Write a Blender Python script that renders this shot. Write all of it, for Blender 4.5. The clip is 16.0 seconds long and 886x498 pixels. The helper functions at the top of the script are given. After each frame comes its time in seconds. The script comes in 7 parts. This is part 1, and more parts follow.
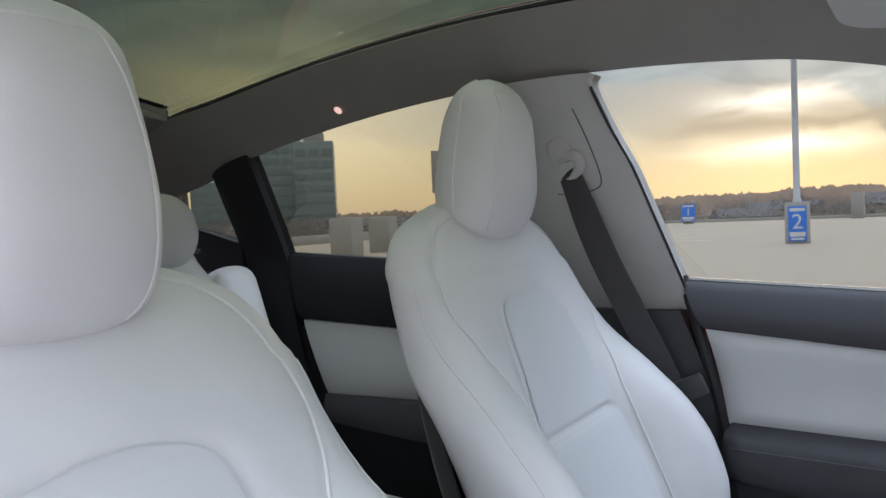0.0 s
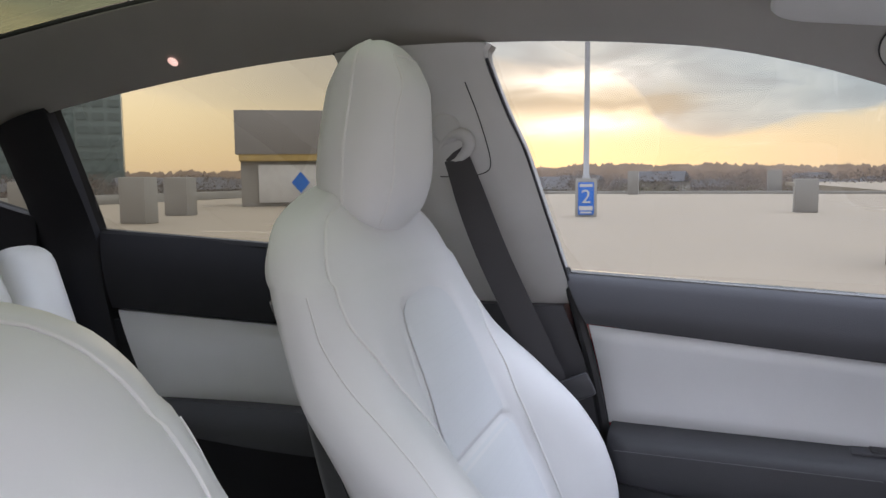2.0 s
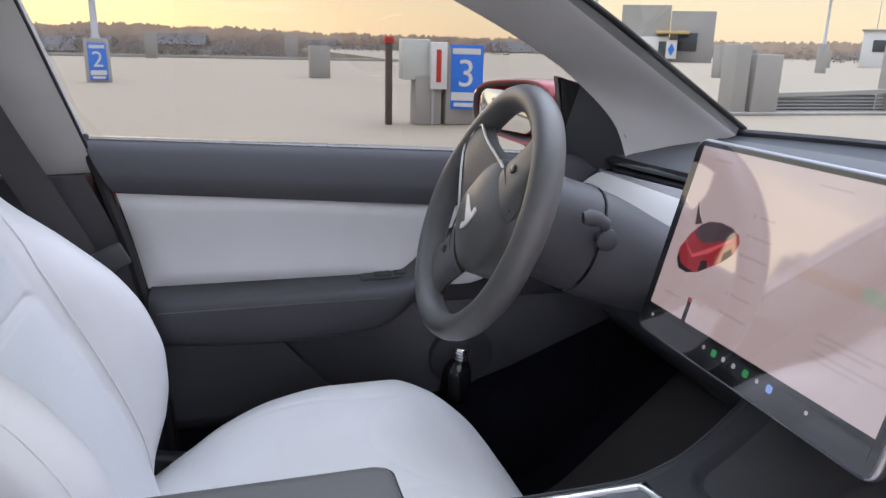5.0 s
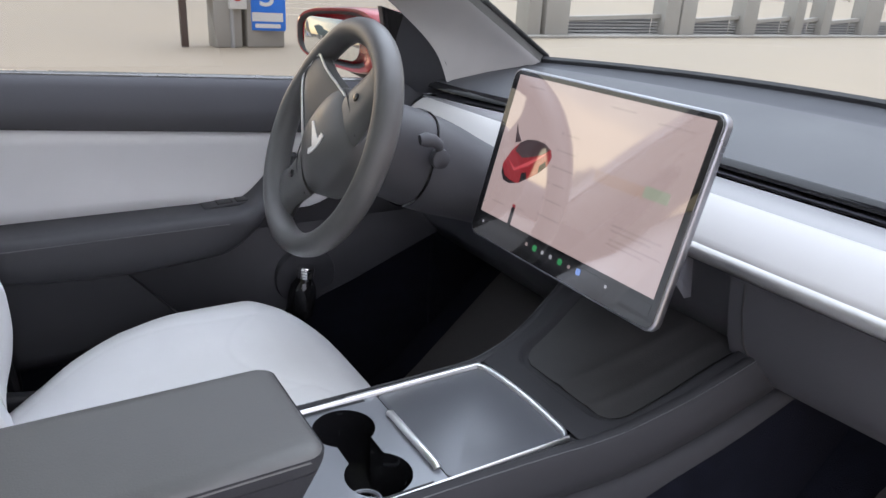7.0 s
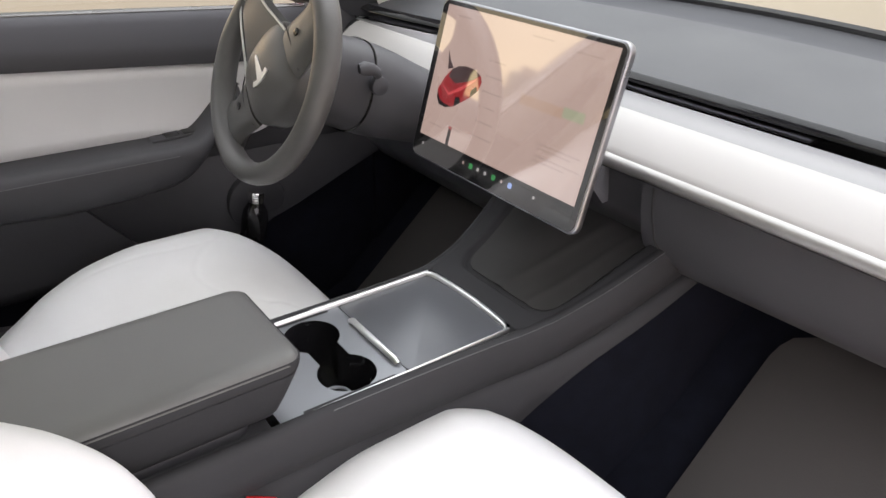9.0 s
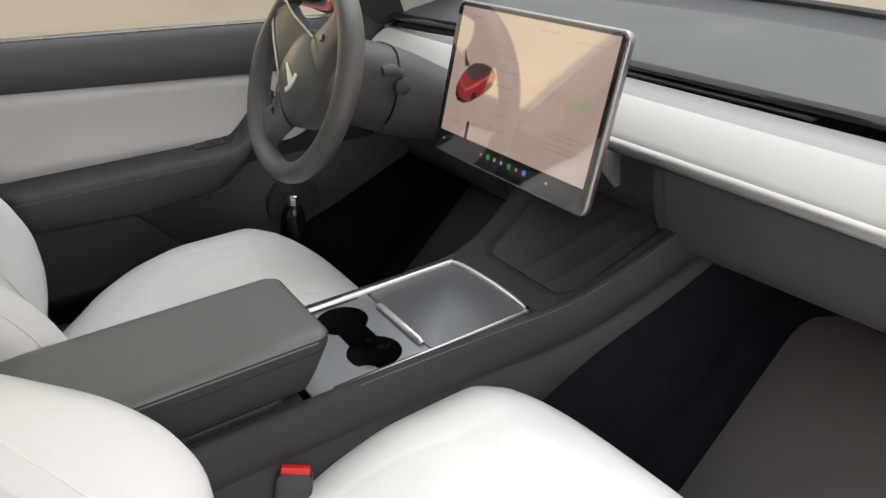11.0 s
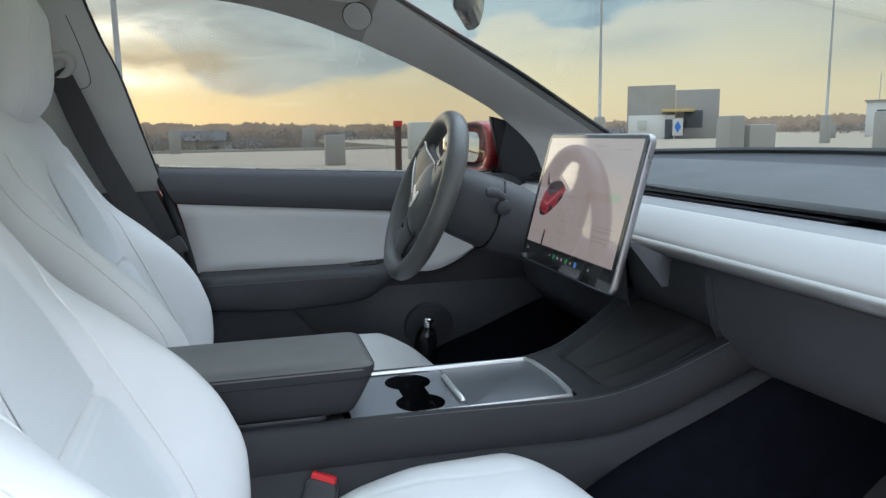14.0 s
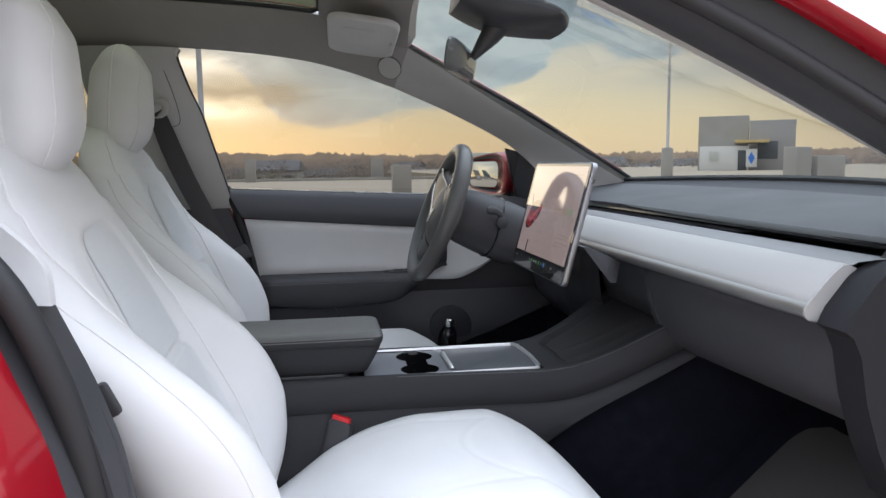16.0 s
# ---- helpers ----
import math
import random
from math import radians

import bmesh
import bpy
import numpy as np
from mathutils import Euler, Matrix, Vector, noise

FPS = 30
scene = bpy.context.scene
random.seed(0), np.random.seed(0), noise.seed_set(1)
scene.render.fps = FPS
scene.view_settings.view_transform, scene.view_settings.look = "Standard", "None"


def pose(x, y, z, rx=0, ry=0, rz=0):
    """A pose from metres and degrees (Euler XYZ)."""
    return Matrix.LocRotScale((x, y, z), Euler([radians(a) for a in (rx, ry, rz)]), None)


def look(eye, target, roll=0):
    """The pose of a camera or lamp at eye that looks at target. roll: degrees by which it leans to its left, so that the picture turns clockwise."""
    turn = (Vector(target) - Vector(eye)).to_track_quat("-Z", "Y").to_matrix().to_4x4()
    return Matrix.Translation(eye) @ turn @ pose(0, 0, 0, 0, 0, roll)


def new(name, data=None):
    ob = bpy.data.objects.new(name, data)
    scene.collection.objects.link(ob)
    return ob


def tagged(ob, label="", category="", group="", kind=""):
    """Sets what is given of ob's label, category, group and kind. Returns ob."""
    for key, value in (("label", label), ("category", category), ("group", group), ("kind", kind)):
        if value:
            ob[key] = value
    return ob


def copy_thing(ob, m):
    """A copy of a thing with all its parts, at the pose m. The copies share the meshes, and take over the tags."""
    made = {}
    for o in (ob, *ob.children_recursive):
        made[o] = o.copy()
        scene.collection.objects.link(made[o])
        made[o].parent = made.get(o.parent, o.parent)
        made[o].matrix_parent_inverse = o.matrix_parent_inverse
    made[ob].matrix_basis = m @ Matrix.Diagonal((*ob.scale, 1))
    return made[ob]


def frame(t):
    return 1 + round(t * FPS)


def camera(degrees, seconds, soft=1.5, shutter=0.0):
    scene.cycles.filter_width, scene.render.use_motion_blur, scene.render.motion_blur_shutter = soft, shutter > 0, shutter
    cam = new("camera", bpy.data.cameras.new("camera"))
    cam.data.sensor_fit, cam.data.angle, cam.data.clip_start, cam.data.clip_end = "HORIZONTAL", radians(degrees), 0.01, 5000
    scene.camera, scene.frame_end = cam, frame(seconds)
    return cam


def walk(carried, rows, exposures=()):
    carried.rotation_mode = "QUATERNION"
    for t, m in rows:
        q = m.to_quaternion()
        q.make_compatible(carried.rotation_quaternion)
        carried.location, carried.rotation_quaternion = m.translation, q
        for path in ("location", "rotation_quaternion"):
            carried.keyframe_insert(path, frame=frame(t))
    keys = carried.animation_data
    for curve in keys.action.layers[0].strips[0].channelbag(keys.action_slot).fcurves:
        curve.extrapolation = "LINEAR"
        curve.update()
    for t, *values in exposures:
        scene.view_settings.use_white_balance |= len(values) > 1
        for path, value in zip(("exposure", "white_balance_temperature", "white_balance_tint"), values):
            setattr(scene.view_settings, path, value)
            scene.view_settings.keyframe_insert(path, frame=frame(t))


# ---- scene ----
cam = camera(63.0, 16.0)
PATH = [
    (0, (0.617, 0.379, 1.224), (-1.01, -0.78, 1.136), -2.6),
    (0.5, (0.604, 0.36, 1.234), (-1.064, -0.736, 1.1), -2.0),
    (1, (0.58, 0.324, 1.238), (-1.143, -0.678, 1.078), -1.4),
    (1.5, (0.542, 0.263, 1.246), (-1.25, -0.606, 1.07), -1.1),
    (2, (0.526, 0.191, 1.255), (-1.344, -0.492, 1.059), -0.5),
    (2.5, (0.498, 0.166, 1.264), (-1.434, -0.298, 1.034), 0.1),
    (3, (0.487, 0.127, 1.267), (-1.481, -0.099, 0.993), 0.7),
    (3.5, (0.5, 0.135, 1.249), (-1.472, 0.143, 0.917), 1.1),
    (4, (0.519, 0.163, 1.246), (-1.428, 0.375, 0.843), 1.3),
    (4.5, (0.543, 0.184, 1.248), (-1.361, 0.57, 0.771), 1.3),
    (5, (0.562, 0.197, 1.249), (-1.285, 0.737, 0.706), 1.4),
    (7.5, (0.663, 0.089, 1.285), (-0.859, 1.144, 0.53), 3.4),
    (8, (0.684, 0.075, 1.306), (-0.776, 1.161, 0.475), 3.0),
    (8.5, (0.698, 0.063, 1.326), (-0.704, 1.151, 0.404), 2.1),
    (11, (0.79, 0.045, 1.323), (-0.696, 1.019, 0.405), -1.7),
    (11.5, (0.808, 0.082, 1.295), (-0.779, 0.982, 0.477), -2.1),
    (12, (0.841, 0.125, 1.264), (-0.853, 0.928, 0.568), -2.4),
    (12.5, (0.892, 0.162, 1.219), (-0.894, 0.862, 0.65), -2.4),
    (13, (0.939, 0.194, 1.193), (-0.91, 0.8, 0.728), -2.2),
    (13.5, (0.997, 0.194, 1.169), (-0.891, 0.736, 0.792), -1.6),
    (14, (1.097, 0.176, 1.158), (-0.812, 0.679, 0.839), -0.9),
    (14.5, (1.195, 0.167, 1.162), (-0.728, 0.639, 0.881), -0.5),
    (15, (1.285, 0.184, 1.162), (-0.65, 0.618, 0.903), -0.4),
    (15.5, (1.373, 0.204, 1.157), (-0.575, 0.587, 0.914), -0.6),
    (16, (1.453, 0.228, 1.153), (-0.506, 0.555, 0.918), -0.7),
]
walk(cam, [(t, look(eye, target, roll)) for t, eye, target, roll in PATH],
     exposures=[(0, 0.36, 6000, 13), (1, 0.47, 6050, 15), (2.5, 0.60, 6350, 19), (4, 0.66, 6650, 21), (4.5, 0.66, 6650, 22), (5, 0.65, 6150, 19), (7.5, 0.83, 6450, 17), (8.5, 0.88, 7050, 17), (11, 0.57, 7400, 12), (11.5, 0.54, 7500, 11),
                (12.5, 0.35, 6550, 16), (13.5, 0.29, 6050, 8), (14.5, 0.22, 5850, 4), (15, 0.20, 6000, 9), (15.5, 0.16, 6250, 14), (16, 0.14, 6300, 13)])

# ---- world, sun ----
SUN = Vector((-0.97, -0.17, 0.12)).normalized()


def make_world():
    w = bpy.data.worlds.new("evening_sky")
    scene.world = w
    w.use_nodes = True
    nt = w.node_tree
    nt.nodes.clear()
    N, L = nt.nodes.new, nt.links.new

    def math_node(op, a, b=None, clamp=False):
        n = N("ShaderNodeMath")
        n.operation, n.use_clamp = op, clamp
        for k, v in ((0, a), (1, b)):
            if v is None:
                continue
            if isinstance(v, (int, float)):
                n.inputs[k].default_value = v
            else:
                L(v, n.inputs[k])
        return n.outputs[0]

    def ramp(fac, stops):
        n = N("ShaderNodeValToRGB")
        el = n.color_ramp.elements
        while len(el) < len(stops):
            el.new(0.5)
        for e, (p, c) in zip(el, stops):
            e.position, e.color = p, (*c, 1)
        L(fac, n.inputs[0])
        return n.outputs[0]

    def mix(kind, fac, a, b):
        n = N("ShaderNodeMix")
        n.data_type, n.blend_type = "RGBA", kind
        for sock, v in ((n.inputs[0], fac), (n.inputs[6], a), (n.inputs[7], b)):
            if isinstance(v, (int, float)):
                sock.default_value = v
            elif isinstance(v, tuple):
                sock.default_value = (*v, 1)
            else:
                L(v, sock)
        return n.outputs[2]

    co = N("ShaderNodeTexCoord").outputs["Generated"]
    sep = N("ShaderNodeSeparateXYZ")
    L(co, sep.inputs[0])
    z = sep.outputs[2]
    up = math_node("MAXIMUM", z, 0.0)
    # towards the low sun (left of the car) the horizon is amber, away from it pale blue-grey
    side = N("ShaderNodeVectorMath")
    side.operation = "DOT_PRODUCT"
    L(co, side.inputs[0])
    side.inputs[1].default_value = SUN
    dot = side.outputs["Value"]
    west = ramp(up, [(0.0, (0.84, 0.68, 0.46)), (0.04, (0.86, 0.715, 0.47)), (0.09, (0.79, 0.71, 0.52)),
                     (0.15, (0.70, 0.685, 0.605)), (0.28, (0.58, 0.61, 0.59)), (0.40, (0.80, 0.86, 0.92)), (0.58, (3.3, 3.65, 4.1)), (1.0, (4.0, 4.5, 5.25))])
    east = ramp(up, [(0.0, (0.93, 0.85, 0.85)), (0.1, (0.96, 0.94, 1.01)), (0.3, (0.98, 1.0, 1.11)), (0.6, (1.6, 1.66, 1.78)), (1.0, (2.6, 2.75, 3.0))])
    lift = N("ShaderNodeVectorMath")
    lift.operation = "SCALE"
    lift.inputs[3].default_value = 0.76
    L(east, lift.inputs[0])
    east = lift.outputs[0]
    fac = N("ShaderNodeMapRange")
    L(dot, fac.inputs[0])
    fac.inputs[1].default_value, fac.inputs[2].default_value = -0.36, 0.34
    base = mix("MIX", fac.outputs[0], east, west)
    # cloud layer: noise laid on a flat sheet overhead, so that it closes up towards the horizon
    den = math_node("ADD", up, 0.16)
    flat = N("ShaderNodeCombineXYZ")
    L(math_node("DIVIDE", sep.outputs[0], den), flat.inputs[0])
    L(math_node("DIVIDE", sep.outputs[1], den), flat.inputs[1])
    flat.inputs[2].default_value = 3.7
    no = N("ShaderNodeTexNoise")
    no.inputs["Scale"].default_value, no.inputs["Detail"].default_value, no.inputs["Roughness"].default_value = 0.62, 8.0, 0.5
    no.inputs["Distortion"].default_value = 0.35
    L(flat.outputs[0], no.inputs[0])
    cloud = N("ShaderNodeMapRange")
    cloud.interpolation_type = "SMOOTHSTEP"
    L(no.outputs[0], cloud.inputs[0])
    cloud.inputs[1].default_value, cloud.inputs[2].default_value = 0.43, 0.57
    high = N("ShaderNodeMapRange")
    high.interpolation_type = "SMOOTHSTEP"
    L(z, high.inputs[0])
    high.inputs[1].default_value, high.inputs[2].default_value = 0.045, 0.13
    thickness = math_node("MULTIPLY", math_node("MULTIPLY", cloud.outputs[0], high.outputs[0]), 0.5)
    rim = N("ShaderNodeMapRange")
    L(no.outputs[0], rim.inputs[0])
    rim.inputs[1].default_value, rim.inputs[2].default_value = 0.48, 0.62
    shade = ramp(rim.outputs[0], [(0.0, (0.52, 0.55, 0.58)), (0.6, (0.36, 0.41, 0.46)), (1.0, (0.30, 0.35, 0.41))])
    sky = mix("MIX", math_node("MULTIPLY", thickness, fac.outputs[0]), base, shade)
    # the evening side: a blue-grey cloud bank over a clear amber strip, by bearing and height in degrees
    bearing = math_node("MULTIPLY", math_node("ARCTAN2", sep.outputs[1], math_node("MULTIPLY", sep.outputs[0], -1.0)), 57.3)
    height = math_node("MULTIPLY", math_node("ARCSINE", z), 57.3)
    sheet = N("ShaderNodeCombineXYZ")
    L(math_node("MULTIPLY", bearing, 0.085), sheet.inputs[0])
    L(math_node("MULTIPLY", height, 0.26), sheet.inputs[1])
    billow = N("ShaderNodeTexNoise")
    billow.inputs["Scale"].default_value, billow.inputs["Detail"].default_value, billow.inputs["Roughness"].default_value = 1.6, 9.0, 0.56
    billow.inputs["Distortion"].default_value = 0.5
    L(sheet.outputs[0], billow.inputs[0])
    puff = math_node("SUBTRACT", billow.outputs[0], 0.5)
    edge = N("ShaderNodeFloatCurve")
    cv = edge.mapping.curves[0]
    BANK = [(-60, 12.0), (-38, 10.5), (-24, 9.4), (-15, 8.9), (-8, 8.2), (-4.5, 5.6), (-1.5, 3.0), (6, 3.4), (12, 4.8), (17, 6.6), (21, 8.4), (24, 7.3), (29, 8.3), (36, 9.8), (60, 12.5)]
    cv.points[0].location, cv.points[1].location = ((BANK[0][0] + 60) / 120, BANK[0][1] / 15), ((BANK[-1][0] + 60) / 120, BANK[-1][1] / 15)
    for p in BANK[1:-1]:
        cv.points.new((p[0] + 60) / 120, p[1] / 15)
    edge.mapping.update()
    L(math_node("DIVIDE", math_node("ADD", bearing, 60.0), 120.0), edge.inputs["Value"])
    over = math_node("ADD", math_node("SUBTRACT", height, math_node("MULTIPLY", edge.outputs[0], 15.0)), math_node("MULTIPLY", puff, 3.6))

    def smooth(v, a, b):
        n = N("ShaderNodeMapRange")
        n.interpolation_type = "SMOOTHSTEP"
        L(v, n.inputs[0])
        n.inputs[1].default_value, n.inputs[2].default_value = a, b
        return n.outputs[0]

    def bump(v, centre, width):
        d = math_node("DIVIDE", math_node("SUBTRACT", v, centre), width)
        return math_node("POWER", 2.718, math_node("MULTIPLY", math_node("MULTIPLY", d, d), -1.0))

    def both(*f):
        out_ = f[0]
        for g in f[1:]:
            out_ = math_node("MULTIPLY", out_, g)
        return out_
    bank_col = ramp(smooth(puff, -0.14, 0.16), [(0.0, (0.47, 0.575, 0.625)), (0.5, (0.37, 0.485, 0.56)), (1.0, (0.275, 0.37, 0.455))])
    evening = smooth(dot, 0.30, 0.70)
    fade = math_node("SUBTRACT", 1.0, math_node("MULTIPLY", smooth(height, 14.0, 30.0), 0.8))
    sky = mix("MIX", math_node("MULTIPLY", both(smooth(over, -0.35, 0.6), evening, fade), 0.92), sky, bank_col)
    # a thin grey shelf across the gap in front of the sun, and lit cloud rims
    shelf = both(bump(math_node("ADD", height, math_node("MULTIPLY", puff, 4.0)), 5.5, 0.75), smooth(bearing, -22.0, -14.0), math_node("SUBTRACT", 1.0, smooth(bearing, -3.0, 1.0)), evening)
    sky = mix("MIX", math_node("MULTIPLY", shelf, 0.92), sky, (0.31, 0.32, 0.31))
    rim_light = both(bump(over, -0.55, 0.5), bump(bearing, 12.0, 16.0), evening, smooth(puff, -0.08, 0.10))
    sky = mix("MIX", math_node("MULTIPLY", rim_light, 0.55), sky, (1.05, 0.92, 0.68))
    wide = both(bump(math_node("ADD", bearing, math_node("MULTIPLY", puff, 8.0)), -9.8, 4.6), evening)
    gap = both(wide, math_node("ADD", bump(math_node("ADD", height, math_node("MULTIPLY", puff, 3.0)), 7.5, 0.75), bump(math_node("ADD", height, math_node("MULTIPLY", puff, 2.0)), 3.9, 0.75)))
    n = N("ShaderNodeVectorMath")
    n.operation = "SCALE"
    n.inputs[0].default_value = (0.95, 0.90, 0.78)
    L(gap, n.inputs[3])
    sky = mix("ADD", 1.0, sky, n.outputs[0])
    # warm clear sky further round towards the rear
    rear = both(bump(bearing, -46.0, 13.0), bump(height, 8.0, 6.5), evening)
    n = N("ShaderNodeVectorMath")
    n.operation = "SCALE"
    n.inputs[0].default_value = (0.85, 0.68, 0.38)
    L(rear, n.inputs[3])
    sky = mix("ADD", 1.0, sky, n.outputs[0])
    st = N("ShaderNodeTexSky")
    st.sky_type, st.sun_disc = "NISHITA", False
    st.sun_elevation, st.sun_rotation = math.asin(SUN.z), math.atan2(SUN.x, SUN.y)
    add = mix("ADD", 0.012, sky, st.outputs[0])
    bg = N("ShaderNodeBackground")
    L(add, bg.inputs[0])
    bg.inputs[1].default_value = SKY_LIGHT
    out = N("ShaderNodeOutputWorld")
    L(bg.outputs[0], out.inputs[0])


SKY_LIGHT = 1.55
make_world()
sun_data = bpy.data.lights.new("sun", "SUN")
sun_data.energy, sun_data.angle, sun_data.color = 0.55, radians(28), (1.0, 0.82, 0.6)
sun = new("sun", sun_data)
sun.matrix_world = look(tuple(SUN * 30), (0, 0, 0))

# ---- materials ----


def material(name, color, rough=0.5, metal=0.0, grain=0.0, scale=120.0, vary=0.0, vary_scale=6.0, coat=0.0, spec=0.5, bump_dist=0.001, sheen=0.0):
    m = bpy.data.materials.new(name)
    m.use_nodes = True
    nt = m.node_tree
    b = nt.nodes["Principled BSDF"]
    b.inputs["Base Color"].default_value = (*color, 1)
    b.inputs["Roughness"].default_value, b.inputs["Metallic"].default_value = rough, metal
    b.inputs["Coat Weight"].default_value, b.inputs["Coat Roughness"].default_value = coat, 0.06
    b.inputs["Specular IOR Level"].default_value = spec
    b.inputs["Sheen Weight"].default_value = sheen
    N, L = nt.nodes.new, nt.links.new
    co = N("ShaderNodeTexCoord").outputs["Object"]
    if vary:
        no = N("ShaderNodeTexNoise")
        no.inputs["Scale"].default_value, no.inputs["Detail"].default_value = vary_scale, 5
        L(co, no.inputs[0])
        mr = N("ShaderNodeMapRange")
        mr.inputs[1].default_value, mr.inputs[2].default_value = 0.3, 0.7
        mr.inputs[3].default_value, mr.inputs[4].default_value = 1 - vary, 1 + vary
        L(no.outputs[0], mr.inputs[0])
        mx = N("ShaderNodeMix")
        mx.data_type, mx.blend_type = "RGBA", "MULTIPLY"
        mx.inputs[0].default_value = 1
        mx.inputs[6].default_value = (*color, 1)
        L(mr.outputs[0], mx.inputs[7])
        L(mx.outputs[2], b.inputs["Base Color"])
        rr = N("ShaderNodeMapRange")
        rr.inputs[1].default_value, rr.inputs[2].default_value = 0.3, 0.7
        rr.inputs[3].default_value, rr.inputs[4].default_value = max(0.02, rough - 0.08), min(1, rough + 0.08)
        L(no.outputs[0], rr.inputs[0])
        L(rr.outputs[0], b.inputs["Roughness"])
    if grain:
        n2 = N("ShaderNodeTexNoise")
        n2.inputs["Scale"].default_value, n2.inputs["Detail"].default_value = scale, 4
        L(co, n2.inputs[0])
        bu = N("ShaderNodeBump")
        bu.inputs["Strength"].default_value, bu.inputs["Distance"].default_value = grain, bump_dist
        L(n2.outputs[0], bu.inputs["Height"])
        L(bu.outputs[0], b.inputs["Normal"])
    return m


def glass_material(name, tint, gloss=1.0):
    m = bpy.data.materials.new(name)
    m.use_nodes = True
    nt = m.node_tree
    nt.nodes.clear()
    N, L = nt.nodes.new, nt.links.new
    tr, gl, lw = N("ShaderNodeBsdfTransparent"), N("ShaderNodeBsdfGlossy"), N("ShaderNodeLayerWeight")
    tr.inputs[0].default_value = (*tint, 1)
    gl.inputs[0].default_value = (gloss, gloss, gloss, 1)
    gl.inputs["Roughness"].default_value = 0.0
    lw.inputs[0].default_value = 0.5
    pw, mr = N("ShaderNodeMath"), N("ShaderNodeMapRange")
    pw.operation, pw.inputs[1].default_value = "POWER", 5.0
    L(lw.outputs["Facing"], pw.inputs[0])
    mr.inputs[3].default_value, mr.inputs[4].default_value = 0.035, 0.8
    L(pw.outputs[0], mr.inputs[0])
    mx, out = N("ShaderNodeMixShader"), N("ShaderNodeOutputMaterial")
    L(mr.outputs[0], mx.inputs[0]), L(tr.outputs[0], mx.inputs[1]), L(gl.outputs[0], mx.inputs[2]), L(mx.outputs[0], out.inputs[0])
    return m


def glow_material(name, color, strength, rough=0.03):
    m = material(name, (0.02, 0.02, 0.02), rough, coat=1.0, spec=1.0)
    b = m.node_tree.nodes["Principled BSDF"]
    b.inputs["Coat IOR"].default_value = 2.9
    b.inputs["Emission Color"].default_value = (*color, 1)
    b.inputs["Emission Strength"].default_value = strength
    return m


def perforated_material(name, color):
    """White leather with rows of tiny pinholes."""
    m = material(name, color, 0.5, grain=0.12, scale=350, vary=0.03, vary_scale=14)
    nt = m.node_tree
    b = nt.nodes["Principled BSDF"]
    N, L = nt.nodes.new, nt.links.new
    vo = N("ShaderNodeTexVoronoi")
    vo.inputs["Scale"].default_value, vo.inputs["Randomness"].default_value = 190, 0.0
    L(N("ShaderNodeTexCoord").outputs["Object"], vo.inputs["Vector"])
    mr = N("ShaderNodeMapRange")
    mr.inputs[1].default_value, mr.inputs[2].default_value, mr.inputs[3].default_value = 0.16, 0.26, 0.96
    L(vo.outputs["Distance"], mr.inputs[0])
    mx = N("ShaderNodeMix")
    mx.data_type, mx.blend_type = "RGBA", "MULTIPLY"
    mx.inputs[0].default_value, mx.inputs[6].default_value = 1, (*color, 1)
    L(mr.outputs[0], mx.inputs[7])
    L(mx.outputs[2], b.inputs["Base Color"])
    return m


WHITE = material("white_leather", (0.70, 0.70, 0.705), 0.45, grain=0.10, scale=420, vary=0.03, vary_scale=9, coat=0.0, spec=0.45)
INSERT = perforated_material("white_perforated_leather", (0.675, 0.69, 0.705))
PANEL_WHITE = material("white_door_vinyl", (0.66, 0.66, 0.67), 0.45, grain=0.12, scale=380, vary=0.03, vary_scale=7)
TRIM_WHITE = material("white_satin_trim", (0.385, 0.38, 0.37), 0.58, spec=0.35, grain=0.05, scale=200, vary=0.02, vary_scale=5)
THREAD = material("white_thread", (0.74, 0.735, 0.73), 0.6)
GREY_THREAD = material("grey_thread", (0.09, 0.09, 0.095), 0.6)
VINYL = material("charcoal_vinyl", (0.037, 0.037, 0.042), 0.58, grain=0.35, scale=520, vary=0.12, vary_scale=9)
SOFT = material("charcoal_soft_touch", (0.047, 0.047, 0.053), 0.66, grain=0.3, scale=620, vary=0.10, vary_scale=5)
PLASTIC = material("black_plastic", (0.033, 0.033, 0.037), 0.42, grain=0.25, scale=480, vary=0.12, vary_scale=12)
GLOSSBLACK = material("gloss_black", (0.008, 0.008, 0.009), 0.09, vary=0.1, vary_scale=20)
DASHTOP = material("dark_grey_dash_skin", (0.050, 0.053, 0.058), 0.58, grain=0.3, scale=500, vary=0.08, vary_scale=4)
LEDGE = material("pale_grey_ledge", (0.19, 0.19, 0.195), 0.36, grain=0.1, scale=400, vary=0.05, vary_scale=6)
DASHSTRIP = material("charcoal_defrost_grille", (0.066, 0.069, 0.076), 0.75, spec=0.25, grain=0.35, scale=420, vary=0.08, vary_scale=6)
# Armrest top lightened beyond the bin: sky sheen is put into the colour.
LEATHER_ARM = material("taupe_leather_with_sheen", (0.100, 0.100, 0.099), 0.40, grain=0.25, scale=460, vary=0.10, vary_scale=8)
WHEEL = material("black_wheel_leather", (0.078, 0.077, 0.076), 0.38, grain=0.35, scale=600, vary=0.12, vary_scale=18)
# One grey fabric: shade is put into the headlining's tone, light into the pillars'.
FABRIC = material("grey_shaded_headliner_fabric", (0.28, 0.265, 0.25), 0.9, grain=0.35, scale=900, vary=0.05, vary_scale=10, sheen=0.15)
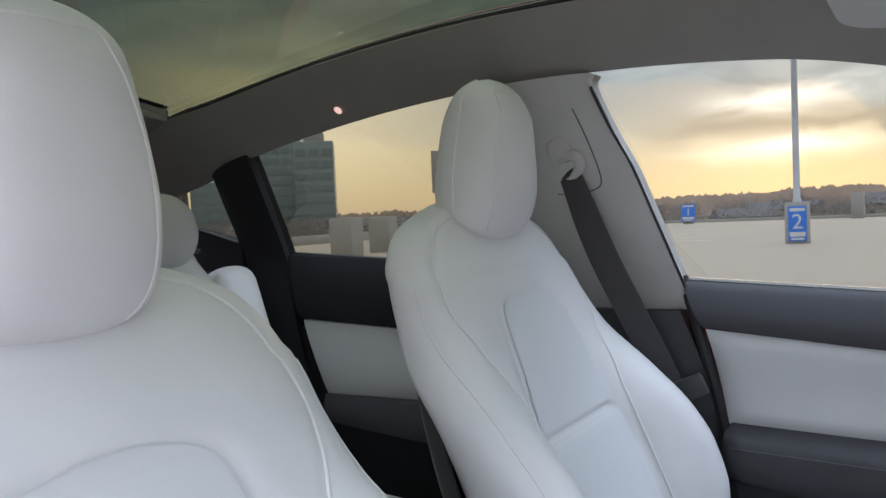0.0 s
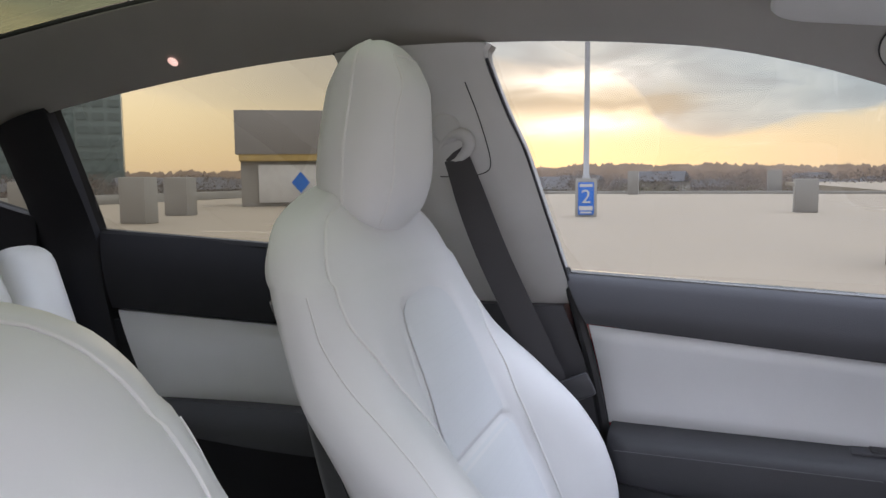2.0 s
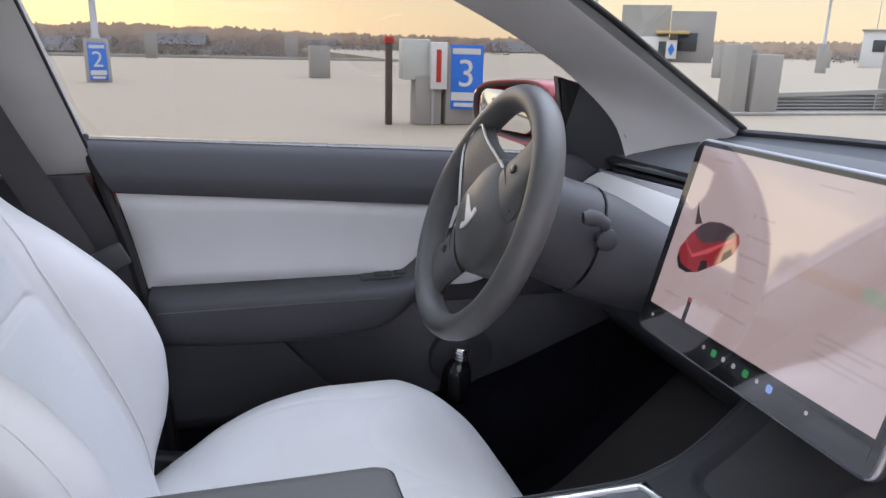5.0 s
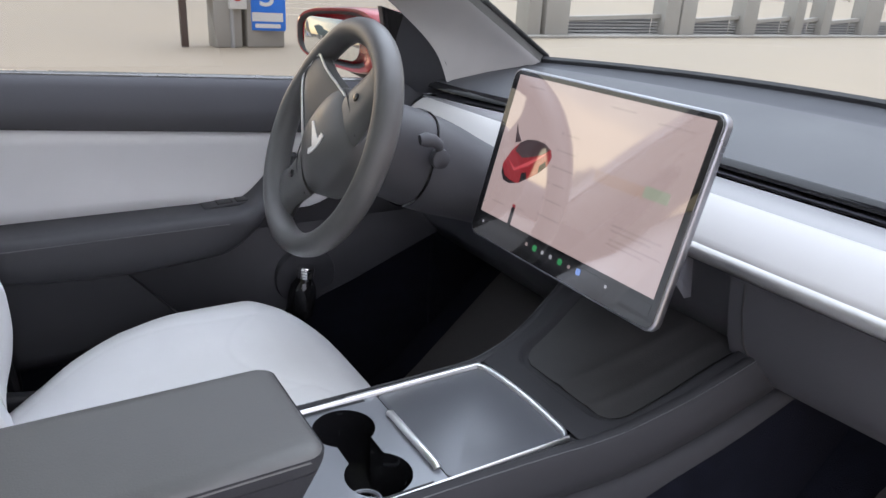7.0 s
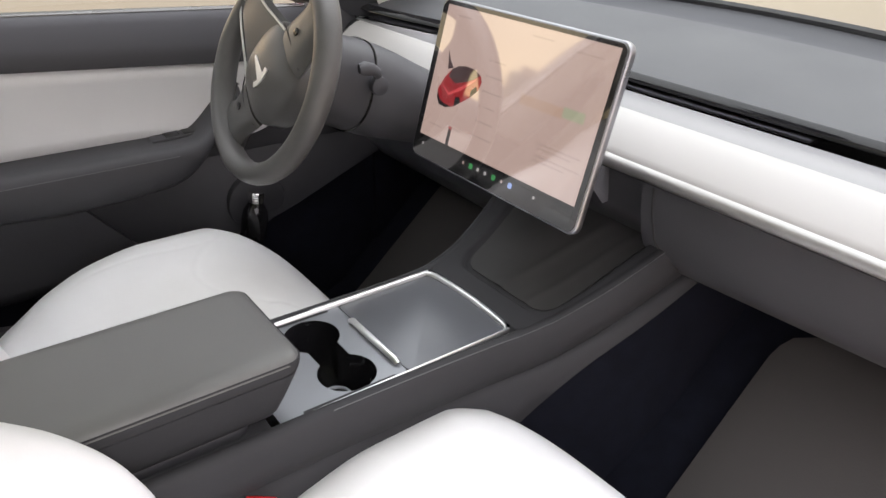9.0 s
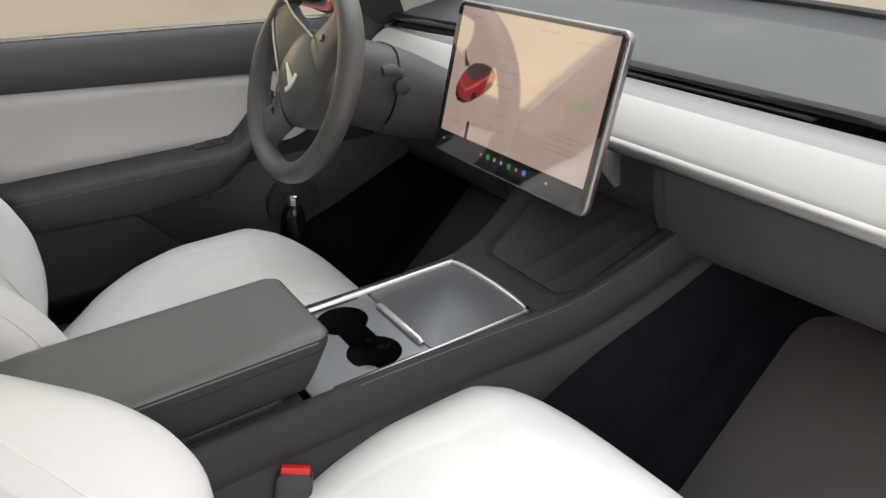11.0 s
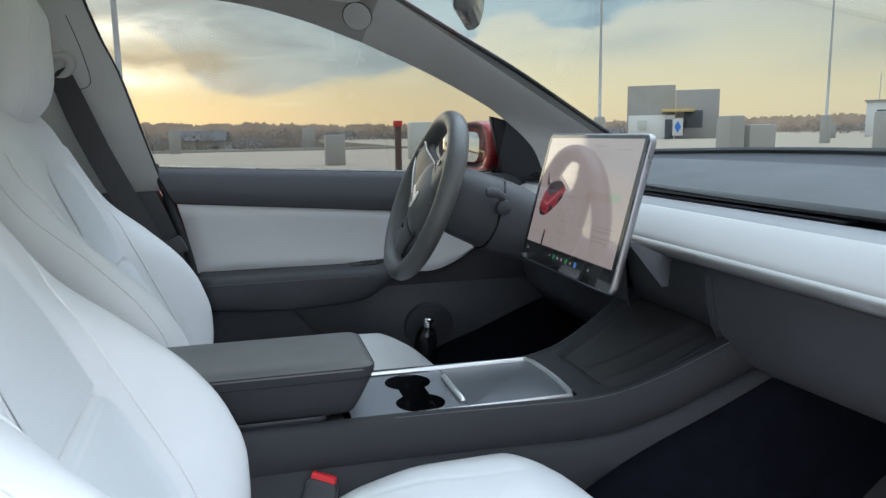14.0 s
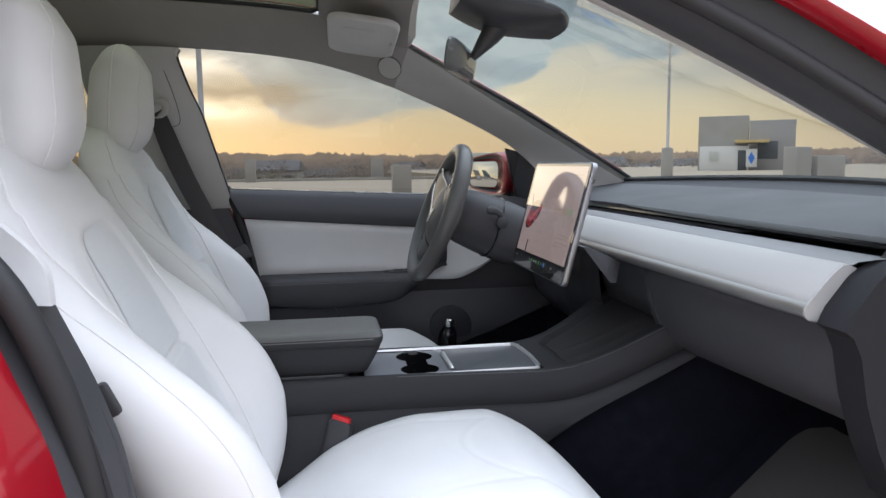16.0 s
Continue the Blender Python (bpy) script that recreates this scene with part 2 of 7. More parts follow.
POST = material("grey_lit_windscreen_pillar_fabric", (0.43, 0.418, 0.403), 0.88, grain=0.3, scale=900, vary=0.05, vary_scale=10, sheen=0.12)
PILLAR = material("grey_lit_pillar_fabric", (0.50, 0.494, 0.485), 0.85, grain=0.3, scale=900, vary=0.05, vary_scale=10, sheen=0.1)
DARKFABRIC = material("dark_pillar_trim", (0.016, 0.016, 0.019), 0.75, spec=0.25, grain=0.3, scale=700, vary=0.1, vary_scale=10)
CARPET = material("charcoal_carpet", (0.009, 0.010, 0.016), 0.95, spec=0.1, grain=0.9, scale=650, vary=0.25, vary_scale=30, bump_dist=0.003)
RUBBER_MAT = material("dark_brown_floor_mat", (0.045, 0.041, 0.040), 0.75, grain=0.4, scale=420, vary=0.12, vary_scale=7)
RUBBER = material("black_rubber_seal", (0.018, 0.018, 0.020), 0.6, grain=0.2, scale=300, vary=0.15, vary_scale=15)
WEBBING = material("dark_grey_belt_webbing", (0.045, 0.043, 0.046), 0.7, grain=0.5, scale=900, vary=0.08, vary_scale=25)
BADGE = material("bright_satin_badge", (0.80, 0.79, 0.77), 0.35, 0.4, vary=0.03, vary_scale=40)
SILVER = material("satin_silver", (0.74, 0.74, 0.74), 0.36, 1.0, grain=0.05, scale=600, vary=0.03, vary_scale=30)
EDGESTRIP = material("brushed_edge_strip", (0.38, 0.37, 0.36), 0.46, 1.0, grain=0.05, scale=500, vary=0.04, vary_scale=20)
CHROME = material("chrome", (0.82, 0.82, 0.82), 0.10, 1.0, vary=0.03, vary_scale=40)
GREYMETAL = material("grey_anodised_edge", (0.34, 0.34, 0.36), 0.33, 1.0, vary=0.05, vary_scale=30)
SILL_SHEEN = material("satin_grey_sill_sheen", (0.085, 0.084, 0.083), 0.24, vary=0.05, vary_scale=8, spec=0.6)
MIRRORBACK = material("smooth_grey_mirror_casing", (0.10, 0.105, 0.105), 0.22, vary=0.05, vary_scale=20)
CONSOLE = material("charcoal_console_skin", (0.024, 0.024, 0.027), 0.70, spec=0.35, grain=0.3, scale=620, vary=0.10, vary_scale=6)
PAD = material("black_rubbery_pad", (0.030, 0.029, 0.029), 0.62, grain=0.3, scale=420, vary=0.35, vary_scale=11)
TRAYFILM = material("satin_dark_tray", (0.10, 0.105, 0.115), 0.33, 0.35, grain=0.06, scale=500)
SATINGREY = material("satin_grey_cup_panel", (0.22, 0.23, 0.25), 0.33, 0.55, grain=0.06, scale=500)
RED = material("red_car_paint", (0.33, 0.002, 0.012), 0.30, 0.25, coat=1.0, vary=0.05, vary_scale=3)
REDPLASTIC = material("red_button_plastic", (0.55, 0.015, 0.02), 0.4, vary=0.05, vary_scale=30)
LAMPLENS = glow_material("lamp_lens", (1.0, 0.62, 0.5), 0.9, 0.3)
CLEAR = glass_material("side_glass", (0.362, 0.362, 0.343))
PRIVACY = glass_material("rear_privacy_glass", (0.250, 0.236, 0.193))
SCREEN = glass_material("windscreen_glass", (0.475, 0.485, 0.46))
ROOFGLASS = glass_material("tinted_roof_glass", (0.088, 0.090, 0.058))
MIRRORGLASS = material("mirror_glass", (0.85, 0.86, 0.86), 0.02, 1.0)

# ---- helpers for building ----


def thing(name, at, label, category, group="", kind=""):
    return tagged(place(new(name), at), label, category, group, kind)


def place(ob, at):
    ob.matrix_world = Matrix.Translation(at)
    return ob


def world_of(ob):
    p = Vector((0, 0, 0))
    while ob:
        p += ob.location
        ob = ob.parent
    return p


def part(name, shape, mat, parent, label="", smooth=40.0, mats=None):
    """Links a bmesh, or (points, faces), given in world places, as one mesh under parent."""
    me = bpy.data.meshes.new(name)
    if isinstance(shape, tuple):
        me.from_pydata([tuple(p) for p in shape[0]], [], shape[1])
    else:
        shape.to_mesh(me)
        shape.free()
    for m in (mats or [mat]):
        me.materials.append(m)
    if smooth:
        for p in me.polygons:
            p.use_smooth = True
        me.set_sharp_from_angle(angle=radians(smooth))
    ob = new(name, me)
    if parent:
        me.transform(Matrix.Translation(-world_of(parent)))
        ob.parent = parent
    me.update()
    if label:
        ob["label"] = label
    return ob


def solid(name, shape, mat, label, category, kind="", group="", smooth=40.0):
    """A top-level thing that is one mesh."""
    return tagged(part(name, shape, mat, None, "", smooth), label, category, group, kind)


def lerp(a, b, t):
    return a + (b - a) * t


def curve_at(stops, t):
    """Smooth value at t from (t, value) stops."""
    xs = [s[0] for s in stops]
    if t <= xs[0]:
        return stops[0][1]
    if t >= xs[-1]:
        return stops[-1][1]
    n = len(xs)
    ys = [s[1] for s in stops]
    k = next(i for i in range(n - 1) if xs[i] <= t <= xs[i + 1])
    d = [(ys[i + 1] - ys[i]) / (xs[i + 1] - xs[i]) for i in range(n - 1)]

    def slope(i):
        if i == 0:
            return d[0]
        if i == n - 1:
            return d[-1]
        return 0.0 if d[i - 1] * d[i] <= 0 else 2 * d[i - 1] * d[i] / (d[i - 1] + d[i])
    h = xs[k + 1] - xs[k]
    s = (t - xs[k]) / h
    a, b = slope(k) * h, slope(k + 1) * h
    return (2 * s**3 - 3 * s**2 + 1) * ys[k] + (s**3 - 2 * s**2 + s) * a + (-2 * s**3 + 3 * s**2) * ys[k + 1] + (s**3 - s**2) * b


def path_at(points, n):
    """n points along a smooth open path through the points, evenly spaced."""
    P = [Vector(p) for p in points]
    if len(P) == 2:
        return [P[0].lerp(P[1], i / (n - 1)) for i in range(n)]
    fine = []
    ext = [P[0] * 2 - P[1]] + P + [P[-1] * 2 - P[-2]]
    for i in range(1, len(ext) - 2):
        a, b, c, d = ext[i - 1:i + 3]
        for k in range(16):
            t = k / 16
            fine.append(0.5 * ((2 * b) + (c - a) * t + (2 * a - 5 * b + 4 * c - d) * t * t + (3 * b - a - 3 * c + d) * t**3))
    fine.append(P[-1])
    L = [0.0]
    for a, b in zip(fine, fine[1:]):
        L.append(L[-1] + (b - a).length)
    out, k = [], 0
    for i in range(n):
        s = L[-1] * i / (n - 1)
        while k < len(L) - 2 and L[k + 1] < s:
            k += 1
        out.append(fine[k].lerp(fine[k + 1], 0 if L[k + 1] == L[k] else (s - L[k]) / (L[k + 1] - L[k])))
    return out


def smoothstep(a, b, x):
    t = min(1, max(0, (x - a) / (b - a)))
    return t * t * (3 - 2 * t)


def grid(rows, close_u=False, close_v=False, cap=False):
    """A quad sheet through rows of points."""
    nv, nu = len(rows), len(rows[0])
    pts = [tuple(p) for r in rows for p in r]
    faces = []
    for j in range(nv if close_v else nv - 1):
        for i in range(nu if close_u else nu - 1):
            a, b = j * nu + i, j * nu + (i + 1) % nu
            c, d = ((j + 1) % nv) * nu + (i + 1) % nu, ((j + 1) % nv) * nu + i
            faces.append((a, b, c, d))
    if cap:
        faces.append(tuple(range(nu))[::-1])
        faces.append(tuple((nv - 1) * nu + i for i in range(nu)))
    return pts, faces


def thick(shape, depth):
    """A sheet given depth along a vector or its normals."""
    pts, faces = shape
    bm = bmesh.new()
    vs = [bm.verts.new(p) for p in pts]
    for f in faces:
        try:
            bm.faces.new([vs[i] for i in f])
        except ValueError:
            pass
    bmesh.ops.recalc_face_normals(bm, faces=bm.faces)
    if isinstance(depth, (int, float)):
        bmesh.ops.solidify(bm, geom=bm.faces[:], thickness=depth)
    else:
        r = bmesh.ops.extrude_face_region(bm, geom=bm.faces[:])
        bmesh.ops.translate(bm, verts=[g for g in r["geom"] if isinstance(g, bmesh.types.BMVert)], vec=Vector(depth))
        bmesh.ops.recalc_face_normals(bm, faces=bm.faces)
    return bm


def box(size, at, bevel=0.004, seg=2, turn=None):
    bm = bmesh.new()
    bmesh.ops.create_cube(bm, size=1)
    bmesh.ops.scale(bm, vec=Vector(size), verts=bm.verts)
    if bevel:
        bmesh.ops.bevel(bm, geom=bm.edges[:], offset=min(bevel, 0.49 * min(size)), segments=seg, affect="EDGES", profile=0.5)
    if turn:
        bmesh.ops.rotate(bm, cent=(0, 0, 0), matrix=turn.to_3x3(), verts=bm.verts)
    bmesh.ops.translate(bm, vec=Vector(at), verts=bm.verts)
    return bm


def rounded(w, h, r, n=6):
    """A rounded rectangle about 0, 0."""
    r = min(r, w / 2 - 1e-5, h / 2 - 1e-5)
    out = []
    for cx, cy, a0 in ((w / 2 - r, h / 2 - r, 0), (-w / 2 + r, h / 2 - r, 90), (-w / 2 + r, -h / 2 + r, 180), (w / 2 - r, -h / 2 + r, 270)):
        for k in range(n + 1):
            a = radians(a0 + 90 * k / n)
            out.append((cx + r * math.cos(a), cy + r * math.sin(a)))
    return out


def slab(outline, depth, m, bevel=0.002, seg=2):
    """An outline in its own plane, extruded back along -z by depth and set at the pose m."""
    bm = bmesh.new()
    f = bm.faces.new([bm.verts.new((x, y, 0)) for x, y in outline])
    r = bmesh.ops.extrude_face_region(bm, geom=[f])
    bmesh.ops.translate(bm, verts=[g for g in r["geom"] if isinstance(g, bmesh.types.BMVert)], vec=(0, 0, -depth))
    bmesh.ops.recalc_face_normals(bm, faces=bm.faces)
    if bevel:
        ed = [e for e in bm.edges if len(e.link_faces) == 2 and e.calc_face_angle(0) > 0.9]
        bmesh.ops.bevel(bm, geom=ed, offset=bevel, segments=seg, affect="EDGES", profile=0.5)
    bmesh.ops.transform(bm, matrix=m, verts=bm.verts)
    return bm


def tube(points, radius, sides=8, closed=False, flat=1.0):
    """A round cord along points; radius may be a list."""
    P = [Vector(p) for p in points]
    n = len(P)
    rows, ref = [], None
    for i, p in enumerate(P):
        t = (P[(i + 1) % n] - P[i - 1]) if closed else (P[min(i + 1, n - 1)] - P[max(i - 1, 0)])
        t.normalize()
        if ref is None:
            ref = t.orthogonal().normalized()
        u = (ref - t * ref.dot(t)).normalized()
        ref, v = u, t.cross(u)
        r = radius[i] if isinstance(radius, (list, tuple)) else radius
        rows.append([p + (u * math.cos(2 * math.pi * k / sides) + v * flat * math.sin(2 * math.pi * k / sides)) * r for k in range(sides)])
    return grid(rows, close_u=True, close_v=closed, cap=not closed)


def spun(profile, m, sides=32):
    """A profile of (radius, height) turned about z, at the pose m."""
    rows = [[m @ Vector((r * math.cos(2 * math.pi * k / sides), r * math.sin(2 * math.pi * k / sides), h)) for k in range(sides)] for r, h in profile]
    return grid(rows, close_u=True, cap=True)


def mirrored(shape):
    pts, faces = shape
    return [skew((-p[0], p[1], p[2])) for p in pts], [tuple(reversed(f)) for f in faces]


def opposite(shape):
    """The passenger side's pillar leans further back above the belt line."""
    return [(-p[0], p[1] + pillar_lean(p[2]), p[2]) for p in shape[0]], [tuple(reversed(f)) for f in shape[1]]


def pillar_lean(z):
    return 0.014 - 0.082 * smoothstep(1.05, 1.16, z)


def skew(p):
    """The passenger side of the cabin sits a little further back than the driver's."""
    return (p[0], p[1] - 0.095 * max(0.0, p[0]), p[2])


def facing(origin, x_axis, y_axis):
    """A pose with the given x and y axes."""
    x = Vector(x_axis).normalized()
    y = Vector(y_axis)
    y = (y - x * y.dot(x)).normalized()
    z = x.cross(y)
    return Matrix(((x.x, y.x, z.x, origin[0]), (x.y, y.y, z.y, origin[1]), (x.z, y.z, z.z, origin[2]), (0, 0, 0, 1)))

# ---- the car's shell: floor, roof, pillars, glass ----


def sx(z):
    """Half width of the cabin's side at height z above the belt line."""
    return 0.74 - 0.5 * (z - 1.08)


def L(y, z, dx=0.0):
    return (-sx(z) + dx, y, z)


def keyed(points, per=6):
    """A smooth path through the points with the same number of steps in each span."""
    P = [Vector(p) for p in points]
    ext = [P[0] * 2 - P[1]] + P + [P[-1] * 2 - P[-2]]
    out = []
    for i in range(1, len(ext) - 2):
        a, b, c, d = ext[i - 1:i + 3]
        for k in range(per):
            t = k / per
            out.append(0.5 * ((2 * b) + (c - a) * t + (2 * a - 5 * b + 4 * c - d) * t * t + (3 * b - a - 3 * c + d) * t**3))
    out.append(P[-1])
    return out


def band(a, b, m=8, bulge=0.0, toward=(0, 0, 0), per=6):
    A, B = keyed(a, per), keyed(b, per)
    t = Vector(toward)
    return grid([[p.lerp(q, k / m) + t * bulge * (math.sin(math.pi * k / m) ** 0.7) for k in range(m + 1)] for p, q in zip(A, B)])


car = thing("car", (0, -0.3, 0.02), "red electric car with a glass roof, parked on the deck", "car")

# edges of the side openings, left side; the right is its mirror image
TOP_EDGE = [L(-1.50, 1.30), L(-1.218, 1.35), L(-1.045, 1.392), L(-0.69, 1.437), L(-0.40, 1.457), L(-0.11, 1.458), L(0.146, 1.438), L(0.30, 1.407),
            L(0.438, 1.363), L(0.588, 1.303), L(0.718, 1.243), L(0.80, 1.197), (-0.662, 0.880, 1.118), (-0.650, 0.915, 1.03)]
ROOF_EDGE = [(-0.44, -1.45, 1.42), (-0.45, -1.22, 1.485), (-0.455, -1.05, 1.505), (-0.45, -0.69, 1.542), (-0.45, -0.36, 1.558), (-0.455, -0.08, 1.553),
             (-0.46, 0.20, 1.535), (-0.465, 0.36, 1.495), (-0.472, 0.464, 1.453), (-0.512, 0.63, 1.372), (-0.55, 0.80, 1.289), (-0.60, 0.985, 1.190), (-0.648, 1.155, 1.100), (-0.672, 1.20, 1.03)]
rail = band(TOP_EDGE[:9], ROOF_EDGE[:9], 8, 0.010, (0.69, -0.3, -0.45))
apil = band(TOP_EDGE[8:], ROOF_EDGE[8:], 8, 0.010, (0.69, -0.3, -0.45))
# the doorway without its door is wider than the window opening
DOORWAY = [(0.562, -0.68, 1.455), (0.556, -0.40, 1.472), (0.552, -0.11, 1.478), (0.556, 0.146, 1.462), (0.566, 0.33, 1.432), (0.584, 0.46, 1.392), (0.612, 0.585, 1.335), (0.655, 0.73, 1.245), (0.695, 0.86, 1.150), (0.712, 0.96, 1.060)]
SCREEN_EDGE = [Vector(skew((-p[0], p[1], p[2]))) for p in ROOF_EDGE[7:13]]
TRIM_EDGE = [r.lerp(Vector(d), 0.42) for r, d in zip(SCREEN_EDGE, DOORWAY[4:])]
apil_r = band(TRIM_EDGE, SCREEN_EDGE, 8, 0.014, (-0.75, -0.5, -0.1))
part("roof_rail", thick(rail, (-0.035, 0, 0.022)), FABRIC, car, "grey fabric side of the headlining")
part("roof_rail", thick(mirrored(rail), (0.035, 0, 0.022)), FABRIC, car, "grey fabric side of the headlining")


def badge_pose(sign):
    """On the pillar, with its face to the cabin."""
    n, x = Vector((-sign * 0.668, -0.172, -0.724)), Vector((-sign * 0.25, 0.968, 0))
    at = (-0.529, 0.420, 1.414) if sign < 0 else (0.520, 0.372, 1.409)
    return Matrix.Translation(n.normalized() * 0.009) @ facing(at, x, n.cross(x))


for sign, shape in ((-1, apil), (1, apil_r)):
    p = part("a_pillar", thick(shape, (0.03, 0.02, 0.015) if sign > 0 else (-0.014, 0.009, 0.007)), POST, car, "grey fabric windscreen pillar")
    part("windscreen_seal", tube([skew((sign * abs(q[0]), q[1] + 0.006, q[2] + 0.004)) for q in keyed(ROOF_EDGE[8:13])], 0.0055, 8), RUBBER, p)
    m = badge_pose(sign)
    part("airbag_badge", slab([(0.030 * math.cos(radians(a)), 0.036 * math.sin(radians(a))) for a in range(0, 360, 12)], 0.010, m, 0.001), POST, p, "round grey cap on the pillar")
    part("badge_groove", tube([m @ Vector((0.0305 * math.cos(radians(a)), 0.0365 * math.sin(radians(a)), -0.002)) for a in range(0, 360, 12)], 0.0016, 5, closed=True), RUBBER, p)


def roof_z(x, y):
    return curve_at([(-1.45, 1.42), (-1.22, 1.487), (-1.05, 1.507), (-0.69, 1.544), (-0.36, 1.56), (-0.08, 1.556), (0.22, 1.535), (0.464, 1.453)], y) + 0.045 * (1 - (x / 0.46) ** 2)


rows = [[skew((x, y, roof_z(x, y) + 0.012)) for x in np.linspace(-0.465, 0.465, 17)] for y in np.linspace(-1.30, 0.245, 25)]
part("roof_glass", grid(rows), ROOFGLASS, car, "dark tinted panoramic roof glass")
edge = [Vector(skew((x * 0.462, y, roof_z(x * 0.455, y) + 0.004))) for x, y in [(-1, -1.22 + 1.44 * k / 30) for k in range(31)] + [(-1 + 0.05 * k, 0.235) for k in range(1, 40)] + [(1, 0.22 - 1.44 * k / 30) for k in range(31)]]
part("roof_glass_seal", tube(edge, 0.006, 6), RUBBER, car)
# front header between the roof glass and the windscreen


def wind_top(x):
    u = x / 0.472
    return Vector((x, 0.464 - 0.03 * (1 - u * u), 1.453 + 0.052 * (1 - u * u)))


def header_point(x, t):
    a, b = Vector((x, 0.235, roof_z(x, 0.235))), wind_top(x)
    p = a.lerp(b, t)
    p.z -= 0.012 * math.sin(math.pi * t)
    return p


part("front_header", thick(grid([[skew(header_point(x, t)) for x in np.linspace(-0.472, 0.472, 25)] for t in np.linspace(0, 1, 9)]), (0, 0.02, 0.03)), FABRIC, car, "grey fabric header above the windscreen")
part("rear_header", thick(grid([[(x, y, lerp(roof_z(x, -1.22), 1.40, (-1.2 - y) / 0.3)) for x in np.linspace(-0.46, 0.46, 13)] for y in np.linspace(-1.2, -1.5, 5)]), (0, 0, 0.03)), FABRIC, car)


def windscreen_point(u, t):
    """u across -1..1, t from the dash up to the header."""
    a = Vector((0.648 * u, 1.30 - 0.145 * u * u, 1.085 + 0.012 * (1 - u * u)))
    b = wind_top(0.472 * u)
    p = a.lerp(b, t)
    p += Vector((0, 0.35, 0.94)) * (0.055 * (1 - u * u) * math.sin(math.pi * t))
    return p


def skew_screen(p):
    k = smoothstep(1.05, 1.40, p.z)
    return (p.x, p.y - 0.095 * max(0.0, p.x) * k, p.z)


ws = part("windscreen", grid([[skew_screen(windscreen_point(u, t)) for u in np.linspace(-1, 1, 25)] for t in np.linspace(0, 1, 17)]), SCREEN, car, "clear laminated windscreen")
ws.visible_shadow = False
part("windscreen_base_seal", tube([windscreen_point(u, 0.0) + Vector((0, -0.006, 0.012)) for u in np.linspace(-1, 1, 41)], 0.008, 6), RUBBER, car, "black ceramic band at the foot of the windscreen")
tg = part("tailgate_glass", grid([[(x * (1 + 0.1 * t), lerp(-1.5, -2.1, t), lerp(1.40, 1.13, t) + 0.02 * (1 - (x / 0.5) ** 2)) for x in np.linspace(-0.5, 0.5, 9)] for t in np.linspace(0, 1, 7)]), PRIVACY, car)
tg.visible_shadow = False

# left window glass; the front right door stands open out of sight, the rear right one is shut
FRONT_WINDOW = [L(-0.035, 1.06), L(-0.09, 1.297), L(-0.14, 1.452), L(-0.05, 1.462), L(0.146, 1.444), L(0.30, 1.413), L(0.438, 1.369), L(0.588, 1.309), L(0.718, 1.249), L(0.81, 1.20), L(0.80, 1.03)]
REAR_WINDOW = [L(-1.075, 1.13), L(-1.06, 1.40), L(-0.9, 1.42), L(-0.69, 1.445), L(-0.33, 1.462), L(-0.30, 1.11)]
QUARTER = [L(-1.21, 1.345), L(-1.235, 1.17), L(-1.46, 1.22), L(-1.40, 1.335)]


def pane(outline, inset):
    """A flat pane that reaches a little way into the trim round its opening."""
    c = sum((Vector(p) for p in outline), Vector()) / len(outline)
    pts = [c + (Vector(p) - c) * 1.035 for p in outline]
    return [(p.x + inset, p.y, p.z) for p in pts], [tuple(range(len(pts)))]


for outline, mat, label in ((FRONT_WINDOW, CLEAR, "clear front door window, closed"), (REAR_WINDOW, PRIVACY, "tinted rear door window, closed"), (QUARTER, PRIVACY, "small tinted quarter window")):
    g = part("window", pane(outline, -0.012), mat, car, label, 0)
    g.visible_shadow = False
for outline in (REAR_WINDOW, QUARTER):
    g = part("window", mirrored(pane(outline, -0.012)), PRIVACY, car, "tinted window on the passenger side", 0)
    g.visible_shadow = False

# B pillars
FB = [(1.457, -0.125), (1.436, -0.133), (1.36, -0.112), (1.297, -0.089), (1.19, -0.064), (1.085, -0.04), (1.03, -0.028)]
RB = [(1.457, -0.385), (1.436, -0.38), (1.36, -0.37), (1.297, -0.36), (1.19, -0.345), (1.085, -0.335), (1.03, -0.33)]
upper = band([L(y, z, 0.012) for z, y in FB], [L(y, z, 0.012) for z, y in RB], 10, 0.022, (1, 0, 0))
FL = [(1.03, -0.028), (0.93, 0.012), (0.83, 0.036), (0.6, 0.06), (0.36, 0.07)]
RL = [(1.03, -0.33), (0.93, -0.34), (0.83, -0.35), (0.6, -0.38), (0.36, -0.40)]
lower = band([(-0.722, y - 0.014, z) for z, y in FL], [(-0.722, y, z) for z, y in RL], 10, 0.02, (1, 0, 0))


def pillar_x(y, z):
    """Inner face of the left door pillar."""
    f, r = curve_at([(q[0], q[1]) for q in FB[::-1]], z), curve_at([(q[0], q[1]) for q in RB[::-1]], z)
    k = min(1.0, max(0.0, (y - f) / (r - f)))
    return -sx(z) + 0.0125 + 0.022 * math.sin(math.pi * k) ** 0.7


